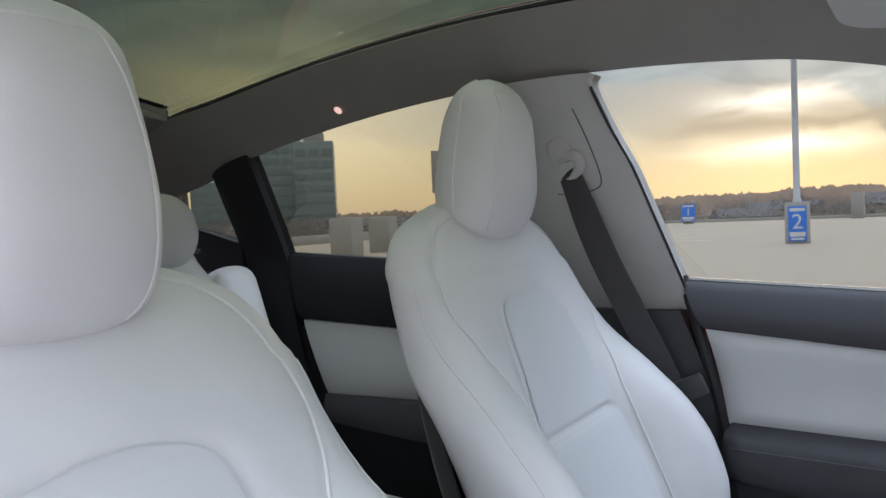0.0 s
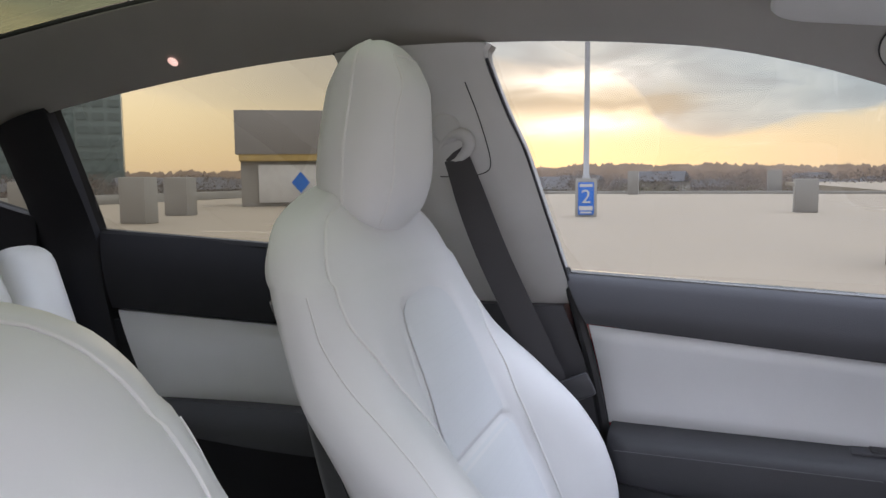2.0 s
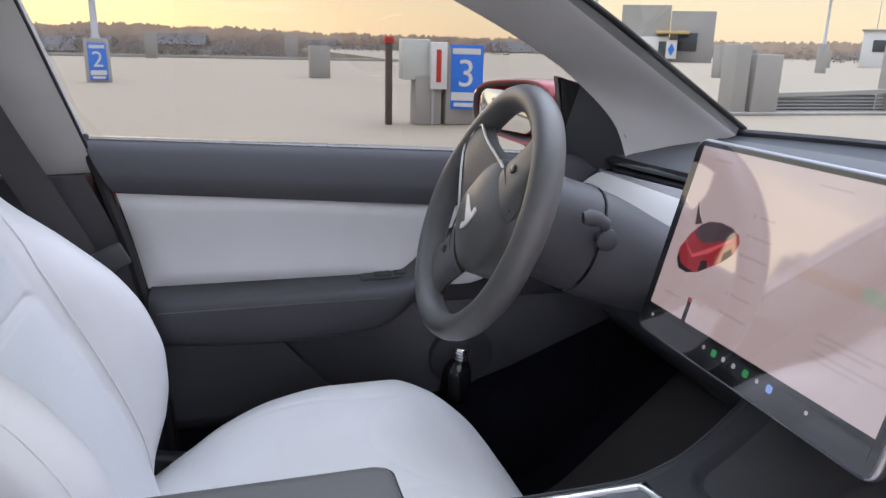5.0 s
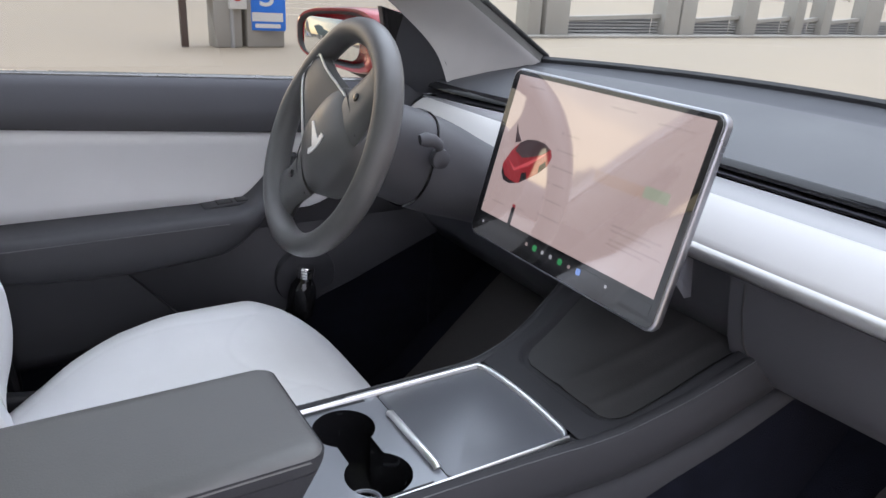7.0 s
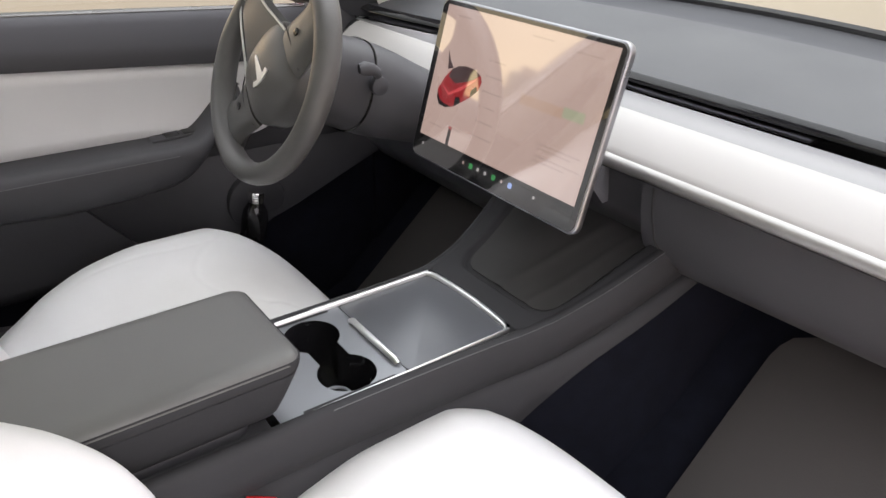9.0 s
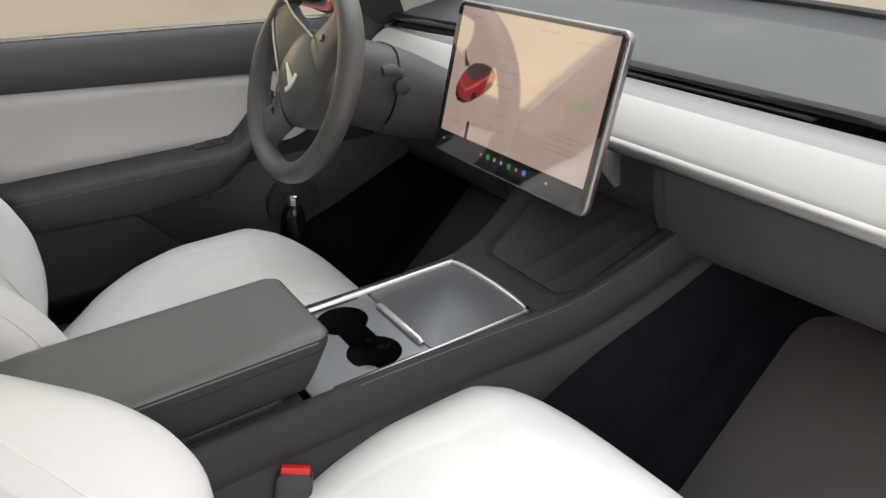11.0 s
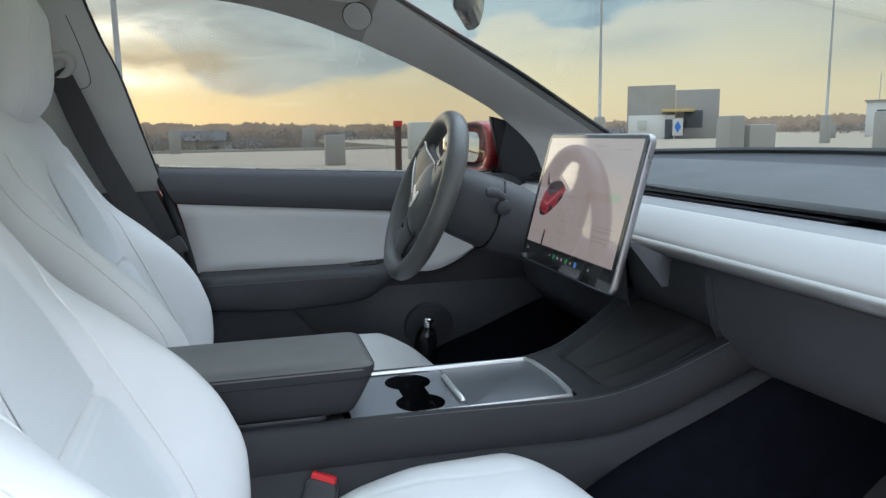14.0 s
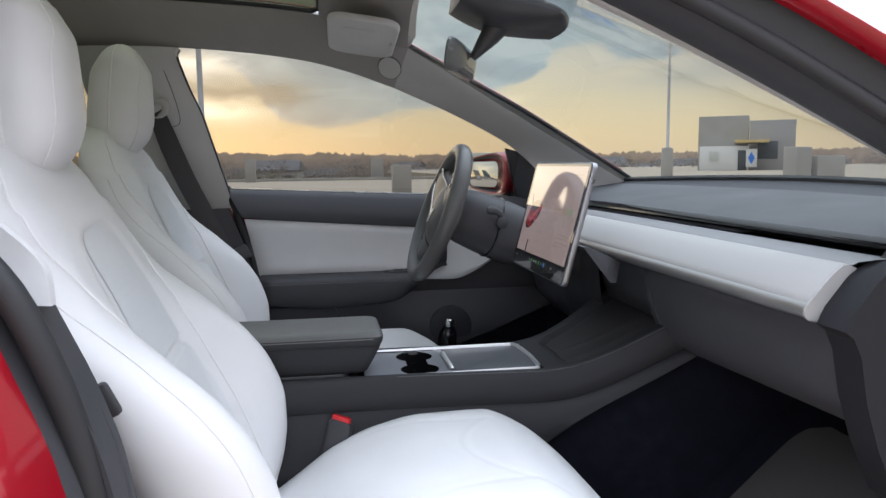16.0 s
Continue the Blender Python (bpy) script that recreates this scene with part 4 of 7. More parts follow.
def back_front(x, z):
    """Front surface of the backrest in the seat's own place: y at x, z."""
    w = curve_at(BW, z)
    s = min(1.0, abs(x) / w)
    c = back_centre(z)
    y = c + (curve_at(CREST, z) - c) * lerp(smoothstep(0.38, 0.80, s), min(1.0, s / 0.9) ** 2.2, smoothstep(1.0, 1.1, z))
    e0 = lerp(0.78, 0.40, smoothstep(1.0, 1.18, z))
    e = max(0.0, (s - e0) / (1 - e0))
    y -= lerp(0.075, 0.062, smoothstep(1.0, 1.15, z)) * (1 - math.sqrt(max(0.0, 1 - e * e)))
    if z < 1.14:
        ih = insert_half(z) if z < 1.112 else -0.02
        d = abs(x) - ih
        lip = smoothstep(-0.004, 0.028, d) if z < 1.10 else max(smoothstep(-0.004, 0.028, d), smoothstep(1.098, 1.118, z))
        y += 0.0055 * lip - 0.001
        if d < 0 and z < 1.112:
            y += 0.004 * math.sin(math.pi * smoothstep(0.905, 1.11, z)) if z > 0.909 else 0.006 * smoothstep(0.909, 0.895, z) + 0.0
            y -= 0.005 * math.exp(-((z - 0.909) / 0.005) ** 2)
    # seam grooves
    y -= 0.0032 * math.exp(-((abs(x) - seam_inner(z)) / 0.007) ** 2) * (1 if z < 1.235 else 0)
    y -= 0.0022 * math.exp(-((abs(x) - seam_outer(z)) / 0.005) ** 2) * smoothstep(1.12, 1.08, z)
    return y - lean(z)


def seam_inner(z):
    return curve_at([(0.57, 0.150), (0.88, 0.143), (0.93, 0.144), (0.985, 0.155), (1.02, 0.167), (1.055, 0.184), (1.10, 0.198), (1.15, 0.187), (1.188, 0.163), (1.21, 0.134), (1.224, 0.088), (1.23, 0.06)], z)


def seam_outer(z):
    return curve_at(BW, z) * curve_at([(0.62, 0.95), (0.92, 0.925), (1.0, 0.91), (1.05, 0.935), (1.09, 0.95), (1.15, 0.955), (1.17, 0.955)], z)


def backrest():
    rows = []
    zs = sorted(set([round(lerp(0.57, 1.251, k / 84), 4) for k in range(85)] + [0.900, 0.905, 0.909, 0.913, 0.918]))
    for z in zs:
        w, t = curve_at(BW, z), curve_at(BT, z)
        row = []
        for k in range(101):
            u = -1 + 2 * k / 100
            x = w * (math.sin(u * math.pi / 2) * 0.35 + u * 0.65)
            row.append((x, back_front(x, z), z))
        for k in range(1, 24):
            a = math.pi * k / 24
            c, s = math.cos(a), math.sin(a)
            p = 2 / lerp(SEAT_N, 2.3, smoothstep(1.08, 1.22, z))
            x = w * math.copysign(abs(c) ** p, c)
            e0 = back_front(w, z)
            yb = min(e0 - 0.015 * smoothstep(1.252, 1.22, z) - 0.001, back_centre(z) - t - lean(z))
            row.append((x, lerp(e0, yb, abs(s) ** p), z))
        rows.append(row)
    return grid(rows, close_u=True, cap=True)


def on_back(xz, lift=0.0012):
    return [(x, back_front(x, z) + lift, z) for x, z in xz]


def headrest_ring(z):
    f = curve_at([(1.186, 0.412), (1.196, 0.730), (1.215, 0.971), (1.245, 1.050), (1.29, 1.055), (1.335, 0.977), (1.375, 0.874), (1.402, 0.848), (1.421, 0.712), (1.434, 0.451), (1.44, 0.119)], z)
    d = curve_at([(1.186, 0.322), (1.2, 0.516), (1.23, 0.794), (1.27, 0.909), (1.32, 0.874), (1.37, 0.833), (1.405, 0.601), (1.425, 0.412), (1.436, 0.228), (1.44, 0.088)], z)
    return 0.084 * f, 0.076 * d, -0.2236 + 0.081 * (z - 1.3) - 0.016 * (z - 1.2) - lean(z)


def headrest_point(z, a):
    w, d, cy = headrest_ring(z)
    c, s = math.cos(a), math.sin(a)
    return (w * math.copysign(abs(c) ** (2 / 2.5), c), cy + d * math.copysign(abs(s) ** (2 / 2.5), s), z - 0.006)


CR = [(-0.03, 0.52), (0.03, 0.565), (0.094, 0.611), (0.161, 0.657), (0.24, 0.69), (0.33, 0.705), (0.43, 0.705), (0.5, 0.682), (0.56, 0.636), (0.60, 0.58), (0.64, 0.515), (0.66, 0.47)]


def cushion_top(x, y):
    w = 0.262 - 0.03 * smoothstep(0.45, 0.66, y)
    s = min(1.0, abs(x) / w)
    z = curve_at(CR, y)
    z -= 0.11 * (1 - (1 - s ** 3.2) ** (1 / 3.2))
    z += 0.006 * smoothstep(0.40, 0.72, s) * (1 - smoothstep(0.80, 1.0, s)) * smoothstep(0.6, 0.4, y)
    z -= 0.006
    # insert seam, front seam and the diagonal seam out to the front corner
    a = abs(x)
    z -= 0.0010 * math.exp(-((a - 0.128 - 0.03 * smoothstep(0.4, 0.2, y)) / 0.0055) ** 2) * smoothstep(0.46, 0.43, y)
    z -= 0.0010 * math.exp(-((y - 0.365 - 0.10 * (a / 0.15) ** 2) / 0.0055) ** 2) * smoothstep(0.134, 0.126, a)
    d = (a - 0.128) * 0.77 - (y - 0.438) * 0.64
    z -= 0.0010 * math.exp(-(d / 0.005) ** 2) * smoothstep(0.122, 0.130, a)
    z += 0.0015 * smoothstep(-0.012, 0.012, d) * smoothstep(0.43, 0.45, y)
    return z, w


def cushion():
    rows = []
    for j in range(161):
        y = lerp(-0.03, 0.66, j / 160)
        row = []
        for k in range(133):
            u = -1 + 2 * k / 132
            z, w = cushion_top(0, y)
            x = w * (math.sin(u * math.pi / 2) * 0.55 + u * 0.45)
            row.append((x, y, cushion_top(x, y)[0]))
        low = min(0.50, curve_at(CR, y) - 0.04)
        for x, z in ((0.262, low + 0.02), (0.24, low - 0.02), (0.0, low - 0.03), (-0.24, low - 0.02), (-0.262, low + 0.02)):
            row.append((x * (1 - 0.115 * smoothstep(0.45, 0.66, y)), y - 0.0, z))
        rows.append(row)
    return grid(rows, close_u=True, cap=True)


def car_seat(label):
    seat = thing("car_seat", (0, 0, 0.34), label, "car seat", "front seats")
    b = part("backrest", backrest(), WHITE, seat, "white leather backrest", 60)
    zi = np.linspace(0.60, 1.110, 60)
    rows = [[(x, back_front(x, z) + 0.0016, z) for x in np.linspace(-insert_half(z) + 0.004, insert_half(z) - 0.004, 21)] for z in zi if z > 0.913]
    part("upper_insert", grid(rows), INSERT, b, "perforated white backrest insert", 60)
    rows = [[(x, back_front(x, z) + 0.0016, z) for x in np.linspace(-insert_half(z) + 0.004, insert_half(z) - 0.004, 21)] for z in np.linspace(0.60, 0.905, 30)]
    part("lower_insert", grid(rows), INSERT, b, "perforated white lumbar insert", 60)
    for sgn in (-1, 1):
        part("piping", tube(on_back([(sgn * seam_inner(z), z) for z in np.linspace(0.60, 1.228, 110)], 0.0011), 0.0019, 8), THREAD, b, "stitched seam")
        part("piping", tube(on_back([(sgn * seam_outer(z), z) for z in np.linspace(0.62, 1.13, 90)], 0.0007), 0.0011, 6), THREAD, b, "stitched seam")
    h = part("headrest", grid([[headrest_point(z, 2 * math.pi * k / 64) for k in range(64)] for z in [1.186 + 0.254 * (0.5 - 0.5 * math.cos(math.pi * j / 44)) for j in range(45)]], close_u=True, cap=True), WHITE, seat, "white leather integrated headrest", 60)
    for sgn in (-1, 1):
        part("piping", tube([Vector(headrest_point(z, radians(90 - sgn * 92))) * 1.0 for z in np.linspace(1.205, 1.436, 60)], 0.0022, 8), THREAD, h, "stitched seam")
        part("piping", tube([Vector(headrest_point(z, radians(90 - sgn * lerp(42, 30, smoothstep(1.33, 1.41, z))))) for z in np.linspace(1.20, 1.415, 44)], 0.0014, 6), THREAD, h)
    part("piping", tube([Vector(headrest_point(1.415, radians(a))) for a in np.linspace(60, 120, 20)], 0.0014, 6), THREAD, h)
    c = part("cushion", cushion(), WHITE, seat, "white leather seat cushion", 60)
    shell = []
    for z in np.linspace(0.56, 1.12, 20):
        w, t = curve_at(BW, z) * 0.97, curve_at(BT, z)
        shell.append([(w * math.cos(math.pi * k / 24) * (1.0 if 0 < k < 24 else 1.0), back_centre(z) - lean(z) - t / 2 - (t / 2 + 0.022) * math.sin(math.pi * k / 24) ** 0.6 - 0.004, z) for k in range(25)])
    back = part("back_shell", thick(grid(shell), 0.006), PLASTIC, seat, "black plastic back shell")
    part("base", box((0.46, 0.54, 0.13), (0, 0.25, 0.42), 0.04, 3), PLASTIC, seat, "black plastic seat base")
    for sgn in (-1, 1):
        part("side_shield", slab([(-0.10, -0.05), (0.38, -0.05), (0.42, 0.02), (0.30, 0.075), (0.05, 0.10), (-0.10, 0.13)], 0.03, facing((sgn * 0.272 + (0.015 if sgn < 0 else 0.015), 0.09, 0.44), (0, 1, 0), (0, 0, 1)), 0.008, 3), PLASTIC, seat, "black side shield")
        part("rail", box((0.045, 0.62, 0.05), (sgn * 0.17, 0.20, 0.362), 0.006), PLASTIC, seat)
    for sgn in (-1, 1):
        part("recliner_cover", slab([(-0.20, 0.50), (0.02, 0.50), (0.0, 0.56), (-0.035, 0.62), (-0.075, 0.70), (-0.115, 0.78), (-0.17, 0.80), (-0.20, 0.78)], 0.03, facing((sgn * 0.258 + 0.015, 0, 0), (0, 1, 0), (0, 0, 1)), 0.006, 3), PLASTIC, seat, "black recliner cover")
    for ob in (b, h, back):
        ob.location.z += DROP
    return seat


driver = car_seat("white leather driver's seat, empty, with dark back shell")
driver.matrix_world = Matrix.Translation((-0.36, 0, 0.34))
RECLINE, DROP = 0.056, -0.032
passenger = car_seat("white leather front passenger seat, empty, beside the open doorway")
passenger.matrix_world = Matrix.Translation((0.351, 0.0855, 0.335)) @ pose(0, 0, 0, 0, 0, 2.2)

# rear bench
bench = thing("rear_seat", (0, -0.95, 0.36), "white leather rear bench with dark shelf behind", "car seat")
for xc, w in ((-0.37, 0.30), (0.0, 0.16), (0.37, 0.30)):
    rows = []
    for j in range(24):
        t = j / 23
        z = lerp(0.62, 1.165, t)
        y = -0.90 - 0.24 * t
        hw = w / 2 * 1.06 * (1 - 0.35 * smoothstep(0.72, 1.0, t) ** 2)
        d = 0.10 * (1 - 0.6 * smoothstep(0.8, 1.0, t))
        rows.append([(xc + hw * math.copysign(abs(math.cos(a)) ** 0.7, math.cos(a)), y - d / 2 + d * math.copysign(abs(math.sin(a)) ** 0.7, math.sin(a)) * 0.6, z) for a in np.linspace(0, 2 * math.pi, 33)[:-1]])
    part("backrest", grid(rows, close_u=True, cap=True), WHITE, bench, "", 60)
    rows = []
    for z in [1.12 + 0.19 * (0.5 - 0.5 * math.cos(math.pi * j / 20)) for j in range(21)]:
        f = math.sin(math.pi * min(1, max(0.02, (z - 1.12) / 0.19)) ) ** 0.35
        rows.append([(xc + 0.11 * f * math.copysign(abs(math.cos(a)) ** 0.75, math.cos(a)), -1.15 + 0.05 * f * math.copysign(abs(math.sin(a)) ** 0.75, math.sin(a)), z) for a in np.linspace(0, 2 * math.pi, 33)[:-1]])
    part("headrest", grid(rows, close_u=True, cap=True), WHITE, bench, "", 60)
part("cushion", box((1.22, 0.55, 0.20), (0, -0.76, 0.53), 0.07, 5), WHITE, bench, "white leather bench cushion")
part("base", box((1.26, 0.40, 0.18), (0, -0.74, 0.44), 0.03), CARPET, bench)
for xc in (-0.56, 0.56):
    part("side_bolster", box((0.13, 0.16, 0.62), (xc, -1.06, 0.82), 0.05, 4, turn=pose(0, 0, 0, -20 * -1, 0, 0)), WHITE, bench)
part("shelf", box((1.25, 0.45, 0.03), (0, -1.45, 1.09), 0.01), DARKFABRIC, bench, "black parcel shelf")
part("latch_trim", box((0.09, 0.02, 0.012), (-0.44, -1.145, 1.168), 0.004), PLASTIC, bench)

# ---- dashboard ----
dash = thing("dashboard", (0, 1.0, 0.60), "dark grey dashboard with a white trim band and full-width air slot", "dashboard")


def dash_sheet(profile, x0, x1, n=41):
    """A profile of (y, z) carried across the car."""
    rows = []
    for k in range(n):
        x = lerp(x0, x1, k / (n - 1))
        rows.append([(x, y, z) for y, z in profile])
    return grid(rows)


def wrap(x):
    """How far the dashboard's front edge comes back towards the door on the driver's side."""
    return 0.060 * smoothstep(-0.28, -0.70, x)


def top_row(x):
    b = 1.30 - 0.145 * (x / 0.648) ** 2
    w = wrap(x)
    return [(0.948 - w, 1.036 + 0.06 * w), (0.950 - w, 1.043 + 0.06 * w), (0.958 - w, 1.049 + 0.06 * w), (0.98 - w, 1.056 + 0.06 * w), (lerp(0.98, b, 0.35) - 0.6 * w, 1.072 + 0.03 * w), (lerp(0.98, b, 0.62), 1.083), (lerp(0.98, b, 0.74), 1.0868), (lerp(0.98, b, 0.755), 1.0845), (lerp(0.98, b, 0.86), 1.087), (b - 0.012, 1.0915 + 0.012 * (1 - (x / 0.648) ** 2)), (b + 0.002, 1.098 + 0.012 * (1 - (x / 0.648) ** 2))]


def wrapped(profile, x0, x1, n=45):
    """A profile of (y, z) carried across the car; what lies behind the ledge follows the wrapped edge."""
    return grid([[(x, y - wrap(x) * smoothstep(0.872, 0.936, y), z) for y, z in profile] for x in np.linspace(x0, x1, n)])


part("slot_upper_lip", grid([[(x, y, z) for y, z in top_row(x)[:3]] for x in np.linspace(-0.70, 0.69, 55)]), GLOSSBLACK, dash, "gloss black upper lip of the vent slot", 50)
part("top_pad", grid([[(x, y, z) for y, z in top_row(x)[2:7]] for x in np.linspace(-0.70, 0.69, 55)]), DASHTOP, dash, "dark grey padded dashboard top", 50)
part("defrost_strip", grid([[(x, y, z) for y, z in top_row(x)[6:]] for x in np.linspace(-0.69, 0.69, 45)]), DASHSTRIP, dash, "charcoal defrost strip along the windscreen", 30)
part("air_slot", wrapped([(0.952, 1.040), (0.985, 1.036), (0.985, 1.012), (0.930, 1.014)], -0.695, 0.66), GLOSSBLACK, dash, "black full-width air vent slot", 20)
part("slot_vane", wrapped([(0.942, 1.030), (0.975, 1.031), (0.975, 1.028), (0.942, 1.027)], -0.66, 0.30), PLASTIC, dash, "thin black air vane")
part("slot_lower_lip", wrapped([(0.936, 1.020), (0.936, 1.025), (0.930, 1.028), (0.905, 1.0275), (0.880, 1.0255), (0.872, 1.022)], -0.690, 0.665), LEDGE, dash, "pale grey strip below the vent slot", 60)
bandp = [(0.873, 1.020), (0.868, 1.0235), (0.858, 1.0225), (0.842, 1.014), (0.825, 1.001), (0.812, 0.988), (0.806, 0.980), (0.807, 0.974)]
rows = []
for k in range(45):
    t = k / 44
    x = lerp(-0.665, 0.678, t)
    e = smoothstep(1.0, 0.975, t) * smoothstep(0.0, 0.012, t)
    rows.append([(x - 0.30 * max(0.0, y - 0.806) * smoothstep(0.9, 1.0, t), y, z) for y, z in bandp + [(0.825, 0.972), (0.860, 0.985), (0.876, 1.005)]])
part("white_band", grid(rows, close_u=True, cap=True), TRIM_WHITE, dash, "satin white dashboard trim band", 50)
part("silver_edge", thick(dash_sheet([(0.806, 0.9795), (0.800, 0.9765), (0.797, 0.971), (0.799, 0.963), (0.806, 0.959)], -0.665, 0.6775), 0.002), EDGESTRIP, dash, "satin silver edge strip", 60)
BAND_END = [(0.797, 0.971), (0.800, 0.978), (0.812, 0.989), (0.825, 1.001), (0.842, 1.014), (0.858, 1.0222), (0.868, 1.023), (0.90, 1.010), (0.90, 0.945), (0.835, 0.950), (0.803, 0.959), (0.798, 0.964)]
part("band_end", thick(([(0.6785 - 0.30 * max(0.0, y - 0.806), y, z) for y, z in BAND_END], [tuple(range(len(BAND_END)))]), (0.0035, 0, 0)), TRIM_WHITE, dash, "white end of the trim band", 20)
GLOVE = [(0.803, 0.960), (0.835, 0.952), (0.848, 0.944), (0.852, 0.93), (0.858, 0.89), (0.868, 0.85), (0.882, 0.820), (0.903, 0.796), (0.930, 0.781), (0.960, 0.774), (1.02, 0.772), (1.25, 0.78)]
part("glovebox", grid([[(x, y + 0.075 * max(0, x - 0.2) * smoothstep(0.85, 0.78, z), z) for y, z in GLOVE] for x in np.linspace(0.13, 0.688, 31)]), SOFT, dash, "charcoal glovebox front", 60)
part("knee_panel", dash_sheet([(0.803, 0.960), (0.835, 0.952), (0.850, 0.940), (0.856, 0.90), (0.862, 0.84), (0.885, 0.76), (0.94, 0.70), (1.10, 0.68), (1.25, 0.68)], -0.70, -0.12), PLASTIC, dash, "charcoal lower dashboard on the driver's side", 60)
part("centre_fascia", dash_sheet([(0.806, 0.960), (0.85, 0.950), (0.862, 0.93), (0.87, 0.88), (0.885, 0.84), (1.0, 0.80), (1.25, 0.60)], -0.13, 0.14), PLASTIC, dash, "black centre fascia below the screen", 60)
part("glovebox_gap", tube([(0.150, 0.8515, 0.935), (0.150, 0.8575, 0.895), (0.154, 0.8675, 0.851), (0.166, 0.8815, 0.820), (0.185, 0.904, 0.7945)], 0.0018, 5), RUBBER, dash)
END = [(0.815, 0.955), (0.828, 0.975), (0.866, 1.008), (0.885, 1.018), (0.93, 1.030), (0.95, 1.05), (1.05, 1.075), (1.22, 1.085), (1.22, 0.62), (1.05, 0.62), (0.93, 0.72), (0.885, 0.80), (0.86, 0.86), (0.845, 0.92), (0.83, 0.945)]
for sgn in (-1, 1):
    x = 0.680 if sgn > 0 else -0.70
    part("end_cap", thick(([(x - (0.30 * min(0.14, max(0.0, y - 0.815)) if sgn > 0 else 0.0), y, z) for y, z in END], [tuple(range(len(END)))]), (sgn * 0.05, 0, 0)), DARKFABRIC, dash, "black dashboard end panel", 20)

# ---- steering wheel ----
WC = Vector((-0.358, 0.520, 1.029))
WM = facing(WC, (1, 0, 0), (0, 0.36, 0.93))  # z of this pose points to the driver
WR = WM @ pose(0, 0, 0, 0, 0, 230)
wheel = thing("steering_wheel", WC, "black leather three-spoke steering wheel, turned far to one side", "steering wheel")
RR, rr = 0.1645, 0.0182


def rim_radius(a):
    d = abs(((math.degrees(a) - 270 + 180) % 360) - 180)
    return RR - 0.008 * smoothstep(38, 10, d)


rows = []
for k in range(96):
    a = 2 * math.pi * k / 96
    R0 = rim_radius(a)
    thick_here = rr * (1 + 0.07 * smoothstep(0.55, 0.95, abs(math.cos(a))))
    row = []
    for j in range(16):
        b = 2 * math.pi * j / 16
        row.append(WR @ Vector(((R0 + thick_here * math.cos(b)) * math.cos(a), (R0 + thick_here * math.cos(b)) * math.sin(a), thick_here * 1.08 * math.sin(b))))
    rows.append(row)
rim = part("rim", grid(rows, close_u=True, close_v=True), WHEEL, wheel, "stitched black leather rim", 60)
for a0, a1 in ((20, 70), (110, 160)):
    part("stitching", tube([WR @ Vector(((RR - 0.0155) * math.cos(radians(a)), (RR - 0.0155) * math.sin(radians(a)), 0.004 + 0.001 * (k % 2))) for k, a in enumerate(np.linspace(a0, a1, 40))], 0.001, 4), GREY_THREAD, rim)


def hub_outline():
    o = []
    for a in range(0, 360, 6):
        c, s = math.cos(radians(a)), math.sin(radians(a))
        n = 2.7
        r = (abs(c / 0.076) ** n + abs(s / (0.080 if s > 0 else 0.070)) ** n) ** (-1 / n)
        o.append((r * c, r * s))
    return o


def domed(outline, z0, z1, m, rings=6):
    rows = []
    cx = sum(p[0] for p in outline) / len(outline)
    cy = sum(p[1] for p in outline) / len(outline)
    rows.append([m @ Vector((x, y, z0 - 0.03)) for x, y in outline])
    for k in range(rings + 1):
        a = k / rings * math.pi / 2
        f, h = 1 - 0.92 * (1 - math.cos(a)) ** 1.0, math.sin(a)
        rows.append([m @ Vector((cx + (x - cx) * f, cy + (y - cy) * f, lerp(z0, z1, h))) for x, y in outline])
    return grid(rows, close_u=True, cap=True)


part("hub", domed(hub_outline(), -0.010, 0.021, WR, 12), WHEEL, wheel, "black airbag cover", 60)


def pillow(rows, crown):
    """A spoke lofted through rows of (middle x, y, across x, y, height), rounded over its edges."""
    out_ = []
    for mx, my, ax, ay, h in rows:
        ring = []
        for k in range(33):
            u = -1 + 2 * k / 32
            ring.append(WR @ Vector((mx + ax * u, my + ay * u, h - crown * abs(u) ** 3.2)))
        for k in range(1, 12):
            u = 1 - 2 * k / 12
            ring.append(WR @ Vector((mx + ax * u * 0.97, my + ay * u * 0.97, h - crown - 0.010)))
        out_.append(ring)
    return grid(out_, close_u=True, cap=True)


for sgn in (-1, 1):
    arm = []
    for k in range(13):
        t = k / 12
        half = lerp(0.050, 0.041, smoothstep(0.0, 0.6, t)) + 0.016 * smoothstep(0.6, 1.0, t)
        arm.append((sgn * lerp(0.062, 0.160, t), lerp(0.014, 0.002, t), 0.0, sgn * half, lerp(0.0100, 0.002, t)))
    sp = part("spoke", pillow(arm, 0.013), WHEEL, wheel, "black side spoke", 60)
    part("spoke_gap", tube([WR @ Vector((sgn * x, y, z)) for x, y, z in ((0.066, -0.040, 0.0035), (0.0745, -0.020, 0.0075), (0.0775, 0.004, 0.0085), (0.0770, 0.030, 0.0070), (0.0725, 0.055, 0.0010))], 0.0011, 6), RUBBER, sp)
    part("scroll_wheel", spun([(0.0055, -0.004), (0.0062, 0.0), (0.0055, 0.0014), (0.002, 0.002)], WR @ Matrix.Translation((sgn * 0.0955, 0.003, 0.0078)), 20), GLOSSBLACK, sp, "ribbed black scroll button")
    part("scroll_roller", box((0.004, 0.009, 0.004), (0, 0, 0), 0.0015), GREYMETAL, sp, "silver roller").matrix_basis = Matrix.Translation(-world_of(sp)) @ WR @ Matrix.Translation((sgn * 0.0955, 0.003, 0.0092))
